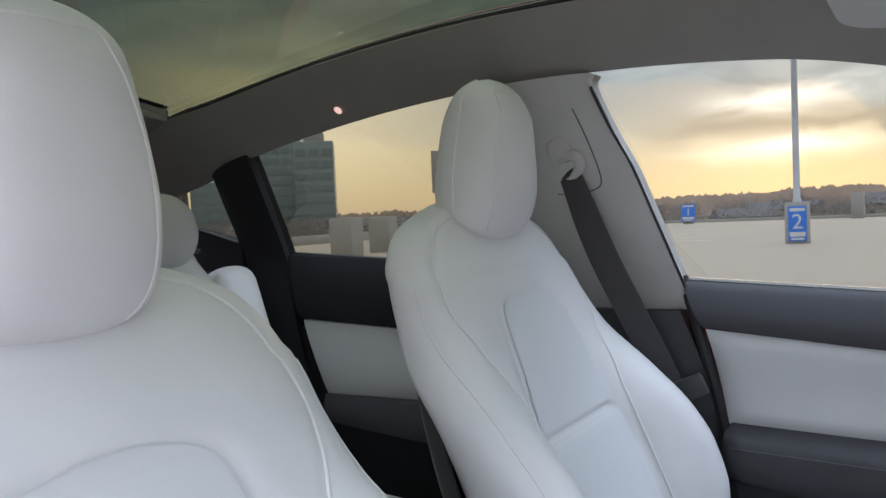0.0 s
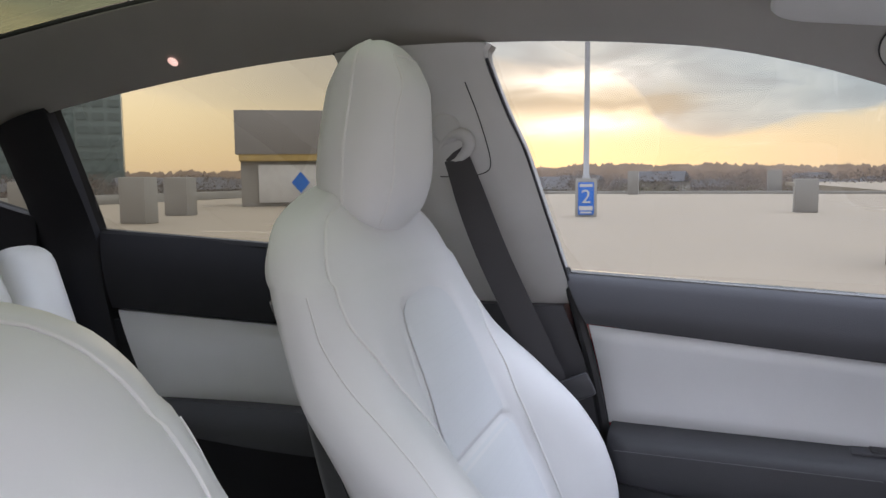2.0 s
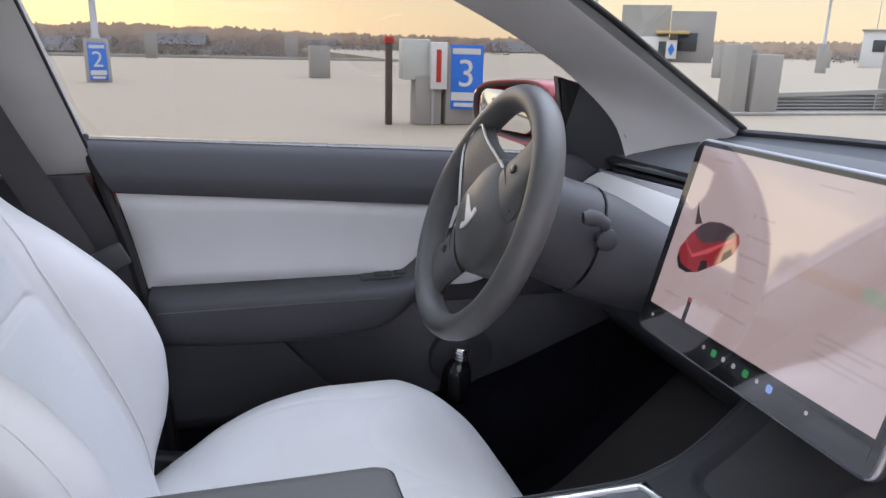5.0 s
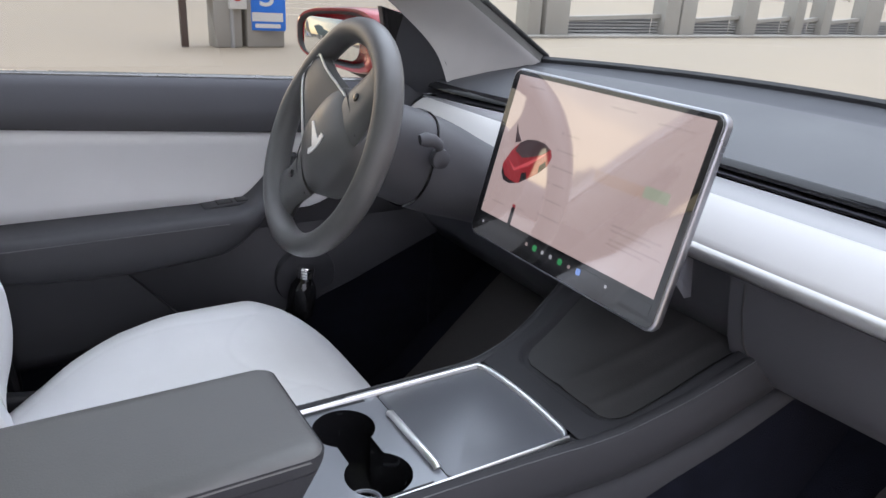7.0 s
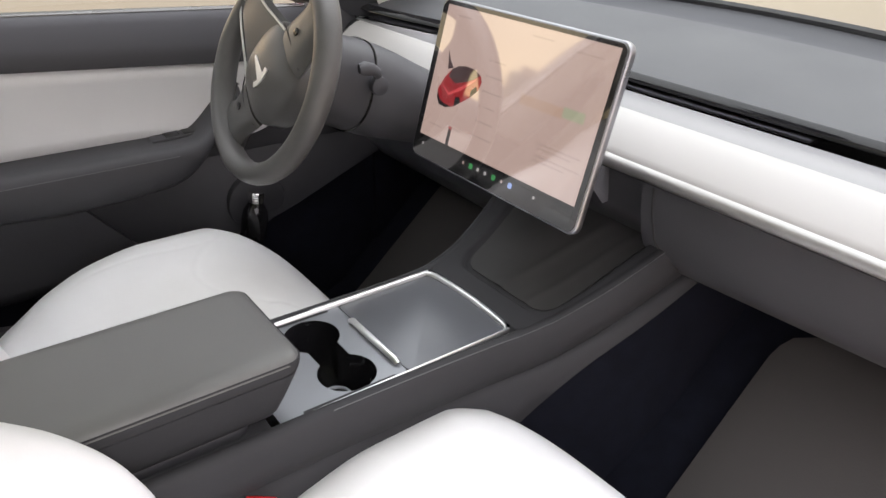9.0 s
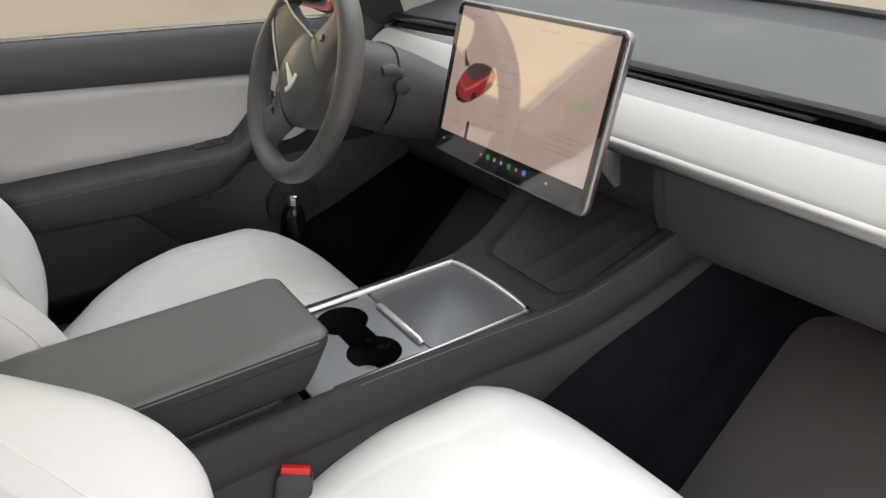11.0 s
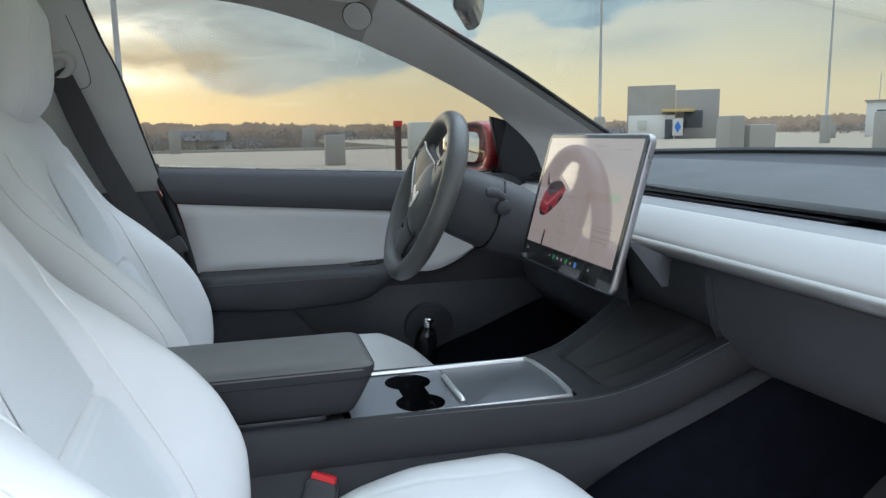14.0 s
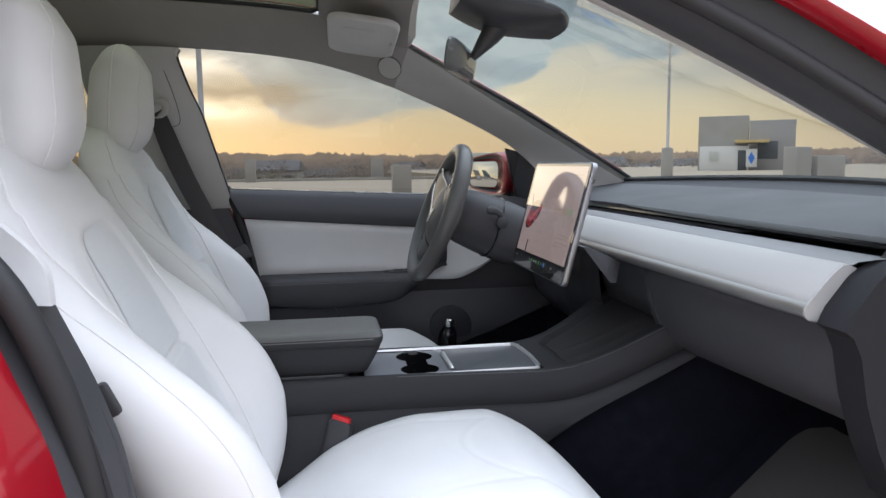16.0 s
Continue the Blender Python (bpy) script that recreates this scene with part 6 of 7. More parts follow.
# ---- mirror, visors, lamps overhead ----
mirror = thing("rear_view_mirror", (0.02, 0.60, 1.36), "dark rear-view mirror on a black camera housing", "mirror")
rows = []
for k in range(13):
    t = k / 12
    c = Vector((0.02, 0.50, 1.475)).lerp(Vector((0.04, 0.70, 1.415)), t)
    w = lerp(0.075, 0.125, t) * (1 - 0.5 * smoothstep(0.85, 1, t))
    h = lerp(0.016, 0.036, math.sin(math.pi * min(1, t + 0.15)))
    rows.append([c + Vector((w * math.copysign(abs(math.cos(a)) ** 0.6, math.cos(a)), 0.3 * h * math.sin(a), h * math.copysign(abs(math.sin(a)) ** 0.7, math.sin(a)))) for a in np.linspace(0, 2 * math.pi, 33)[:-1]])
part("housing", grid(rows, close_u=True, cap=True), PLASTIC, mirror, "black sensor housing on the windscreen", 50)
part("arm", tube([(0.022, 0.585, 1.43), (0.018, 0.565, 1.40), (0.012, 0.545, 1.375), (0.004, 0.535, 1.362)], [0.028, 0.020, 0.012, 0.008], 14), PLASTIC, mirror, "black mirror arm")
MM = facing((-0.010, 0.506, 1.358), (0.926, -0.378, 0.02), (0.0, 0.16, 0.98))
shell = []
for z, f in ((0.0, 1.0), (-0.004, 1.02), (-0.012, 0.98), (-0.022, 0.80), (-0.028, 0.45)):
    shell.append([MM @ Vector((x * f, y * f, z)) for x, y in rounded(0.225, 0.060, 0.020)])
part("casing", grid(shell, close_u=True, cap=True), MIRRORBACK, mirror, "black mirror casing", 50)
part("glass", slab(rounded(0.217, 0.053, 0.017), 0.002, MM @ Matrix.Translation((0, 0, 0.0018)), 0.0006), MIRRORGLASS, mirror, "dark mirror glass")

for sgn in (-1, 1):
    visor = thing("sun_visor", skew((sgn * 0.31, 0.36, 1.50)), "grey fabric sun visor folded up under the roof", "sun visor", "sun visors")
    m = facing(Vector(skew((sgn * 0.335, 0.335, 1.450))), (1, 0.02 * sgn, -0.10 * sgn), (0, -0.98, 0.14))
    if m.col[2].z > 0:
        m = m @ pose(0, 0, 0, 0, 180, 0)
    v = part("flap", slab(rounded(0.30, 0.165, 0.045), 0.016, m, 0.006, 3), PILLAR, visor, "light grey visor flap")
    part("mirror_lid", slab(rounded(0.13, 0.085, 0.012), 0.003, m @ Matrix.Translation((0.02, 0.005, 0.0016)), 0.001), PILLAR, v)
    part("pull_tab", slab(rounded(0.022, 0.005, 0.002), 0.003, m @ Matrix.Translation((0.0, -0.070, 0.002)), 0.001), TRIM_WHITE, v)
over = thing("overhead_console", skew((0.02, 0.33, 1.54)), "grey overhead console with map lamps", "overhead console")
OM = facing((0.0, 0.345, 1.532), (1, 0, 0), (0, -0.92, 0.30))
if OM.col[2].z > 0:
    OM = OM @ pose(0, 0, 0, 0, 180, 0)
part("panel", slab(rounded(0.23, 0.14, 0.03), 0.02, OM @ Matrix.Translation((0, 0, 0.012)), 0.005, 3), FABRIC, over)
for x in (-0.06, 0.06):
    part("map_lamp", slab(rounded(0.05, 0.028, 0.012), 0.004, OM @ Matrix.Translation((x, 0.02, 0.0145)), 0.001), LAMPLENS, over, "small lit map lamp")

# ---- door mirror outside ----
dm = thing("door_mirror", (-0.95, 0.80, 1.02), "red door mirror with dark inner shell", "door mirror")


def mirror_ring(f, y, dx=0.0, lean=0.03):
    """A rounded ring round the mirror's housing, taller at its inner end."""
    out_ = []
    for a in np.linspace(0, 2 * math.pi, 57)[:-1]:
        c, s = math.copysign(abs(math.cos(a)) ** 0.55, math.cos(a)), math.copysign(abs(math.sin(a)) ** 0.62, math.sin(a))
        out_.append((-0.916 + dx + 0.160 * f * c, y + lean * c, 1.118 + (0.066 + 0.010 * c) * f * s))
    return out_


rows = [mirror_ring(0.72, 0.778, -0.016), mirror_ring(0.83, 0.768, -0.010), mirror_ring(0.95, 0.768, -0.002), mirror_ring(1.0, 0.778), mirror_ring(1.0, 0.80), mirror_ring(1.0, 0.845), mirror_ring(0.95, 0.872), mirror_ring(0.80, 0.896), mirror_ring(0.48, 0.912), mirror_ring(0.12, 0.916)]
part("shell", grid(rows, close_u=True, cap=True), RED, dm, "glossy red mirror shell", 60)
part("bezel", grid([mirror_ring(f, y, dx)[6:51] for f, y, dx in ((0.74, 0.7745, -0.015), (0.80, 0.7685, -0.012), (0.85, 0.7665, -0.009))]), PLASTIC, dm, "dark bezel round the glass", 60)
part("glass", slab(rounded(0.206, 0.084, 0.028), 0.002, facing((-0.930, 0.7665, 1.116), (0.970, 0.243, 0), (0, 0.06, 1)), 0.0006), MIRRORGLASS, dm, "mirror glass")
part("foot", tube([(-0.78, 0.83, 1.05), (-0.84, 0.82, 1.058), (-0.90, 0.81, 1.07)], [0.03, 0.026, 0.03], 12, flat=0.6), PLASTIC, dm)

# ---- loose things ----
bottle = thing("bottle", (-0.680, 0.596, 0.585), "black bottle with a chrome cap standing in the door pocket", "bottle")
BT_M = Matrix.Translation((-0.684, 0.588, 0.574)) @ pose(0, 0, 0, -8, 4, 0)
part("body", spun([(0.026, 0.0), (0.029, 0.004), (0.029, 0.050), (0.026, 0.068), (0.017, 0.084), (0.0145, 0.088)], BT_M, 28), GLOSSBLACK, bottle, "glossy black bottle")
cap = part("cap", spun([(0.0160, 0.088), (0.0175, 0.089), (0.0175, 0.110), (0.0160, 0.113), (0.003, 0.1135)], BT_M, 28), CHROME, bottle, "ribbed chrome cap")
for z in (0.094, 0.100, 0.106):
    part("cap_groove", tube([BT_M @ Vector((0.0176 * math.cos(a), 0.0176 * math.sin(a), z)) for a in np.linspace(0, 2 * math.pi, 25)[:-1]], 0.0007, 4, closed=True), PLASTIC, cap)


def floor_mat(x0, x1, label):
    mat = thing("floor_mat", ((x0 + x1) / 2, 0.8, 0.345), label, "floor mat", "floor mats")
    prof = [(0.40, 0.352), (0.70, 0.352), (0.78, 0.366), (0.84, 0.408), (0.90, 0.461), (1.04, 0.585), (1.13, 0.664)]
    P = path_at([(0, y, z) for y, z in prof], 40)
    rows = []
    for i, p in enumerate(P):
        t = i / 39
        ins = 0.05 * (1 - math.sqrt(max(0.0, 1 - ((t - 0.91) / 0.09) ** 2))) if t > 0.91 else 0.0
        rows.append([(lerp(x0 + ins, x1 - ins, k / 14), p.y, p.z + (0.004 if 0 < k < 14 and 0 < i < 39 else 0.0)) for k in range(15)])
    part("mat", thick(grid(rows), 0.006), RUBBER_MAT, mat, "", 50)
    return mat


floor_mat(0.27, 0.66, "dark brown rubber floor mat in the passenger footwell")
floor_mat(-0.62, -0.20, "dark brown rubber floor mat in the driver's footwell")

# ---- the parking deck and what lies beyond ----
CONCRETE = material("tan_concrete_deck", (0.290, 0.239, 0.176), 0.85, grain=0.3, scale=30, vary=0.09, vary_scale=0.25, bump_dist=0.004)
PALE = material("weathered_concrete", (0.30, 0.287, 0.26), 0.85, grain=0.4, scale=40, vary=0.08, vary_scale=0.8, bump_dist=0.002)
GREYCON = material("grey_concrete", (0.30, 0.29, 0.28), 0.85, grain=0.4, scale=40, vary=0.07, vary_scale=0.6, bump_dist=0.002)
GALV = material("galvanised_pole", (0.42, 0.43, 0.44), 0.45, 0.6, vary=0.1, vary_scale=3)
BLUESIGN = material("blue_sign", (0.02, 0.16, 0.62), 0.45, vary=0.05, vary_scale=4)
WHITESIGN = material("white_sign", (0.62, 0.62, 0.60), 0.5, vary=0.05, vary_scale=4)
BOXGREY = material("grey_cabinet_paint", (0.48, 0.50, 0.46), 0.5, vary=0.08, vary_scale=3)
BROWNPOST = material("dark_brown_post", (0.075, 0.05, 0.04), 0.7, vary=0.2, vary_scale=5)
YELLOW = material("faded_yellow_band", (0.52, 0.385, 0.15), 0.6, vary=0.15, vary_scale=3)
DARKGLASS = material("dark_window", (0.04, 0.05, 0.055), 0.15, vary=0.1, vary_scale=2)
TOWERWIN = material("tower_window_band", (0.172, 0.212, 0.205), 0.35, vary=0.1, vary_scale=2)
TEAL = material("green_tower_glass", (0.19, 0.235, 0.225), 0.25, vary=0.12, vary_scale=0.2)
SOIL = material("far_ground", (0.10, 0.085, 0.055), 0.95, grain=0.4, scale=1, vary=0.3, vary_scale=0.03)
def thicket(name, color):
    """Twigs that let light through, so that near and far sides differ little."""
    m = material(name, color, 1.0, spec=0.0, vary=0.25, vary_scale=0.06)
    nt = m.node_tree
    b, out = nt.nodes["Principled BSDF"], nt.nodes["Material Output"]
    through_, mx = nt.nodes.new("ShaderNodeBsdfTranslucent"), nt.nodes.new("ShaderNodeMixShader")
    through_.inputs[0].default_value = (*color, 1)
    mx.inputs[0].default_value = 0.5
    nt.links.new(b.outputs[0], mx.inputs[1])
    nt.links.new(through_.outputs[0], mx.inputs[2])
    nt.links.new(mx.outputs[0], out.inputs[0])
    return m


TWIG = thicket("bare_brown_woods", (0.215, 0.18, 0.155))
OLIVE = thicket("olive_scrub", (0.22, 0.195, 0.125))
ROOFDARK = material("dark_roof", (0.10, 0.095, 0.095), 0.8, vary=0.2, vary_scale=0.3)
LINE = material("faded_parking_line", (0.62, 0.55, 0.44), 0.8, vary=0.2, vary_scale=2)
REDPAINT = material("red_safety_paint", (0.45, 0.03, 0.02), 0.5, vary=0.1, vary_scale=5)

solid("ground", thick(([(-140, 300, 0), (-140, 13, 0), (-53, 13, 0), (-53, -30, 0), (120, -30, 0), (120, 300, 0)], [(0, 1, 2, 3, 4, 5)]), (0, 0, -0.6)), CONCRETE, "pale tan concrete deck of a rooftop car park", "ground", "structure", smooth=0)
solid("far_ground", ([(-4000, -4000, -8), (4000, -4000, -8), (4000, 4000, -8), (-4000, 4000, -8)], [(0, 1, 2, 3)]), SOIL, "dull brown ground of the town beyond", "ground", "structure", smooth=0)
rng = random.Random(5)

# parking bay lines, worn
for k in range(16):
    x = -6.0 - 2.7 * k
    solid("parking_line", box((0.10, 5.0, 0.006), (x, -9.0, 0.004), 0), LINE, "faded parking bay line on concrete", "road marking", "structure", smooth=0)
for k in range(14):
    solid("parking_line", box((0.10, 5.0, 0.006), (-18.0 - 2.7 * k, 8.0, 0.004), 0), LINE, "faded parking bay line on concrete", "road marking", "structure", smooth=0)


def text_on(text, size, m, mat, parent, label):
    cu = bpy.data.curves.new("lettering", "FONT")
    cu.body, cu.size, cu.extrude = text, size, 0.004
    cu.align_x, cu.align_y = "CENTER", "CENTER"
    tmp = bpy.data.objects.new("lettering", cu)
    me = bpy.data.meshes.new_from_object(tmp)
    bpy.data.objects.remove(tmp)
    ob = new("numeral", me)
    me.materials.append(mat)
    me.transform(Matrix.Translation(-world_of(parent)) @ m)
    ob.parent = parent
    ob["label"] = label
    return ob


def to_car(x, y, z, out=0.0):
    """A pose on a post at x, y, z whose face looks to the car."""
    d = Vector((0.4 - x, 0.2 - y, 0)).normalized()
    return facing(Vector((x, y, z)) + d * out, (-d.y, d.x, 0), (0, 0, 1))


def number_sign(thing_ob, x, y, zc, w, h, text, out):
    m = to_car(x, y, zc, out)
    s = part("sign", slab(rounded(w, h, 0.02), 0.02, m, 0.003), BLUESIGN, thing_ob, "blue sign with a white number " + text)
    text_on(text, h * 0.60, m @ Matrix.Translation((0, h * 0.04, 0.002)), WHITESIGN, s, "white number " + text)
    part("sign_text", slab(rounded(w * 0.82, h * 0.09, 0.01), 0.006, m @ Matrix.Translation((0, h * 0.40, 0.004)), 0), WHITESIGN, s)
    part("sign_text", slab(rounded(w * 0.86, h * 0.13, 0.01), 0.006, m @ Matrix.Translation((0, -h * 0.30, 0.004)), 0), WHITESIGN, s)
    part("sign_text", slab(rounded(w * 0.7, h * 0.06, 0.01), 0.006, m @ Matrix.Translation((0, -h * 0.43, 0.004)), 0), WHITESIGN, s)


def light_pole(x, y, base, height, label, sign=""):
    p = thing("light_pole", (x, y, 0), label, "light pole", "light poles")
    part("pedestal", spun([(0.33, 0.0), (0.34, 0.05), (0.33, base - 0.05), (0.30, base)], Matrix.Translation((x, y, 0)), 24), PALE, p, "round concrete pedestal")
    part("shaft", spun([(0.13, base), (0.13, base + 0.05), (0.095, base + 0.1), (0.085, base + 3), (0.06, height)], Matrix.Translation((x, y, 0)), 16), GALV, p, "tapered grey steel shaft")
    for sg in (-1, 1):
        part("lamp_head", box((0.28, 0.62, 0.10), (x, y + sg * 0.50, height + 0.04), 0.03, 2, turn=pose(0, 0, 0, sg * 5, 0, 0)), GALV, p, "flat grey lamp head")
    if sign:
        number_sign(p, x, y, base * 0.48, 0.48, base * 0.84, sign, 0.36)
    return p


light_pole(-22.5, -3.40, 1.2, 11.0, "tall steel light pole with a blue number sign on its base", "2")
light_pole(-38.5, 20.3, 1.9, 9.6, "tall steel light pole on a concrete pedestal")
light_pole(-41.0, 38.7, 1.9, 9.6, "tall steel twin light pole on a concrete pedestal")
far_sign = thing("number_post", (-49.5, -14.6, 0), "short concrete post with a blue sign", "sign")
part("post", box((0.5, 0.6, 1.25), (-49.5, -14.6, 0.62), 0.03), PALE, far_sign)
number_sign(far_sign, -49.5, -14.6, 0.75, 0.9, 1.15, "1", 0.36)

# concrete stubs along the deck
for x, y, w, h in ((-26.5, 3.3, 0.72, 1.12), (-54.0, 4.5, 0.9, 1.6), (-50.8, -4.6, 0.7, 1.6), (-16.4, -15.5, 0.95, 1.35), (-20.6, -17.5, 1.0, 1.35), (-17.0, -20.5, 1.3, 1.25), (-24.0, -20.2, 0.9, 1.35),
                   (-34.0, 27.0, 1.6, 1.15), (-31.5, 23.9, 0.8, 1.55), (-58.5, 55.3, 0.9, 1.5), (-44.0, 52.0, 0.9, 1.5), (-70.0, 36.0, 0.9, 1.5), (-30.0, 33.0, 0.8, 1.6)):
    st = solid("concrete_stub", box((0.55, w, h), (x, y, h / 2), 0.03, 2), PALE, "weathered concrete parapet stub on the deck", "concrete stub", group="concrete stubs")

# low parapet at the far edge
par = thing("parapet", (-53, -8, 0), "low concrete edge of the car park deck", "parapet", kind="structure")
part("kerb", box((0.3, 43, 0.18), (-52.8, -8.4, 0.09), 0.02), PALE, par)
part("kerb", box((172, 0.3, 0.5), (33.2, -29.8, 0.25), 0.02), PALE, par)

# ramp barrier: concrete posts with a low coping and slats, dark painted shade behind
barrier = thing("ramp_barrier", (-12.5, 17, 0), "concrete posts with low horizontal slats along the ramp", "barrier")
POSTS = [(10.22, 0.36, 1.41), (10.86, 0.66, 1.22), (14.45, 0.50, 1.48), (15.02, 0.52, 0.95), (17.4, 0.55, 1.42), (19.5, 0.40, 1.42), (20.8, 0.42, 1.42), (23.1, 0.90, 1.5), (28.0, 0.6, 1.45), (33.0, 0.6, 1.45)]
# The gloom behind the slats is put into this panel's dark colour.
RAMP_SHADE = material("painted_ramp_shade", (0.15, 0.15, 0.15), 0.85, grain=0.3, scale=30, vary=0.15, vary_scale=1.5)
for y, w, h in POSTS:
    part("post", box((0.46, w, h), (-12.55, y, h / 2), 0.025, 2), PALE, barrier)
for (y0, w0, h0), (y1, w1, h1) in zip(POSTS, POSTS[1:]):
    a, b = y0 + w0 / 2, y1 - w1 / 2
    if b - a < 0.4:
        continue
    part("coping", box((0.16, b - a, 0.10), (-12.55, (a + b) / 2, 0.44), 0.01, 1, turn=pose(0, 0, 0, math.degrees(math.atan2(0.10, b - a)), 0, 0)), PALE, barrier)
    part("shade_panel", box((0.04, b - a, 0.40), (-12.80, (a + b) / 2, 0.20), 0.004, 1), RAMP_SHADE, barrier)
    for k in range(5):
        part("slat", box((0.05, b - a, 0.028), (-12.55, (a + b) / 2, 0.05 + 0.072 * k), 0.004, 1), GREYCON, barrier)
part("kerb", box((0.6, 23.0, 0.06), (-12.45, 21.5, 0.03), 0.02), PALE, barrier)

# pay station and cabinets by the car
post = thing("marker_post", (-10.95, 2.6, 0), "dark brown marker post with a red top", "post")
part("shaft", box((0.10, 0.10, 1.28), (-10.95, 2.6, 0.64), 0.01), BROWNPOST, post)
part("cap", box((0.12, 0.14, 0.10), (-10.95, 2.6, 1.31), 0.01), REDPAINT, post, "red cap")
cab = thing("utility_cabinet", (-11.0, 3.15, 0), "pale grey electrical cabinet on a concrete block", "cabinet")
part("plinth", box((0.40, 0.42, 0.78), (-11.0, 3.22, 0.39), 0.02), PALE, cab, "concrete plinth")
part("body", box((0.30, 0.44, 0.62), (-10.98, 3.02, 1.02), 0.015), BOXGREY, cab, "pale grey steel cabinet")
part("door_seam", box((0.01, 0.36, 0.52), (-10.825, 3.02, 1.02), 0.004), BOXGREY, cab)
part("conduit", tube([(-10.8, 3.28, 0.0), (-10.8, 3.28, 0.75)], 0.03, 8), GALV, cab)
pay = thing("sign_pillar", (-11.0, 3.79, 0), "concrete pillar with a white cabinet and blue number sign", "sign")
part("pillar", box((0.42, 0.60, 1.24), (-11.0, 3.80, 0.62), 0.03), PALE, pay, "concrete pillar")
wb = part("extinguisher_box", box((0.24, 0.26, 0.72), (-10.82, 3.36, 0.93), 0.015), WHITESIGN, pay, "white fire extinguisher cabinet")
part("stripe", box((0.006, 0.08, 0.50), (-10.698, 3.35, 0.93), 0.002), REDPAINT, wb, "red stripe")
number_sign(pay, -11.0, 3.90, 0.76, 0.54, 1.0, "3", 0.30)

# stair huts


def hut(at, turn, w, d, h, label, canopy):
    o = thing("stair_hut", (*at, 0), label, "building", "stair huts")
    M = Matrix.Translation((*at, 0)) @ pose(0, 0, 0, 0, 0, turn)

    def b(name, size, c, mat, lab="", bev=0.02):
        bm = box(size, (0, 0, 0), bev)
        bmesh.ops.transform(bm, matrix=M @ Matrix.Translation(c), verts=bm.verts)
        return part(name, bm, mat, o, lab)
    b("tower", (d, w * 0.52, h), (0, -w * 0.24, h / 2), PALE, "tall grey concrete stair tower")
    b("annex", (d, w * 0.46, h * 0.90), (0, w * 0.26, h * 0.45), GREYCON, "grey concrete lift block")
    b("lobby", (d * 0.5, w * 0.50, h * 0.44), (d * 0.62, -w * 0.22, h * 0.22), WHITESIGN, "white panelled lobby")
    b("canopy", (d * 0.7, w * 0.34, h * 0.05), (d * 0.66, w * 0.06, h * 0.52), YELLOW if canopy else PALE, "canopy above the door")
    b("doorway", (0.1, w * 0.09, h * 0.36), (d * 0.88, -w * 0.03, h * 0.18), DARKGLASS, "dark doorway")
    b("window", (0.1, w * 0.10, h * 0.18), (d * 0.88, -w * 0.32, h * 0.26), BOXGREY, "grey window")
    b("opening", (0.2, w * 0.20, h * 0.32), (d * 0.50, w * 0.22, h * 0.36), DARKGLASS, "dark opening")
    s = b("sign", (0.06, w * 0.11, h * 0.32), (d * 0.90, w * 0.06, h * 0.22), WHITESIGN, "white sign with a blue diamond")
    dm_ = slab([(0, h * 0.11), (-w * 0.036, 0), (0, -h * 0.11), (w * 0.036, 0)], 0.02, M @ Matrix.Translation((d * 0.90 + 0.06, w * 0.06, h * 0.22)) @ facing((0, 0, 0), (0, 1, 0), (0, 0, 1)), 0)
    part("diamond", dm_, BLUESIGN, s, "blue diamond")
    return o


hut((-76.0, 48.9), -33, 10.2, 5.2, 6.1, "grey concrete stair hut with a white lobby", True)
o2 = thing("stair_hut", (-29.5, -18.8, 0), "grey concrete hut with a yellow band and a white panel", "building", "stair huts")
HM = Matrix.Translation((-30.5, -18.6, -0.45)) @ pose(0, 0, 0, 0, 0, 30)
for nm, size, c, mat, lab in (("block", (4.0, 5.6, 2.0), (0, 0, 3.85), GREYCON, "grey concrete upper storey"), ("wall", (3.6, 5.2, 2.9), (-0.1, 0, 1.45), PALE, "pale lower wall"), ("band", (0.2, 5.3, 0.36), (1.85, 0, 2.72), YELLOW, "faded yellow band"),
                              ("panel", (0.08, 3.2, 1.75), (1.78, -0.2, 1.5), WHITESIGN, "white panel")):
    bm = box(size, (0, 0, 0), 0.02)
    bmesh.ops.transform(bm, matrix=HM @ Matrix.Translation(c), verts=bm.verts)
    part(nm, bm, mat, o2, lab)
part("diamond", slab([(0, 0.50), (-0.42, 0), (0, -0.50), (0.42, 0)], 0.03, HM @ Matrix.Translation((1.85, 0.1, 1.55)) @ facing((0, 0, 0), (0, 1, 0), (0, 0, 1)), 0), BLUESIGN, o2, "blue diamond sign")


# towers and houses of the town


def tower(x, y, w, d, h, turn, label):
    o = thing("office_tower", (x, y, -8), label, "building", "towers")
    M = Matrix.Translation((x, y, -8)) @ pose(0, 0, 0, 0, 0, turn)
    bm = box((d, w, h), (0, 0, h / 2), 0.3)
    bmesh.ops.transform(bm, matrix=M, verts=bm.verts)
    part("wall", bm, TEAL, o)
    bm = box((d * 0.6, w * 0.5, 3), (0, 0, h + 1.4), 0.1)
    bmesh.ops.transform(bm, matrix=M, verts=bm.verts)
    part("roof", bm, GREYCON, o)
    n, m = max(3, int(w / 3.2)), int(h / 3.6)
    for i in range(n):
        for j in range(2, m):
            bm = box((0.3, w / n * 0.72, 1.9), (d / 2 + 0.05, -w / 2 + (i + 0.5) * w / n, 3.6 * j + 1.8), 0)
            bmesh.ops.transform(bm, matrix=M, verts=bm.verts)
            part("window", bm, TOWERWIN, o, "", 0)
    return o


tower(-172, -196, 24, 18, 42, 42, "green glass office tower with a flat roof")
tower(-162, -163, 12, 14, 34, 42, "slim green glass office tower")
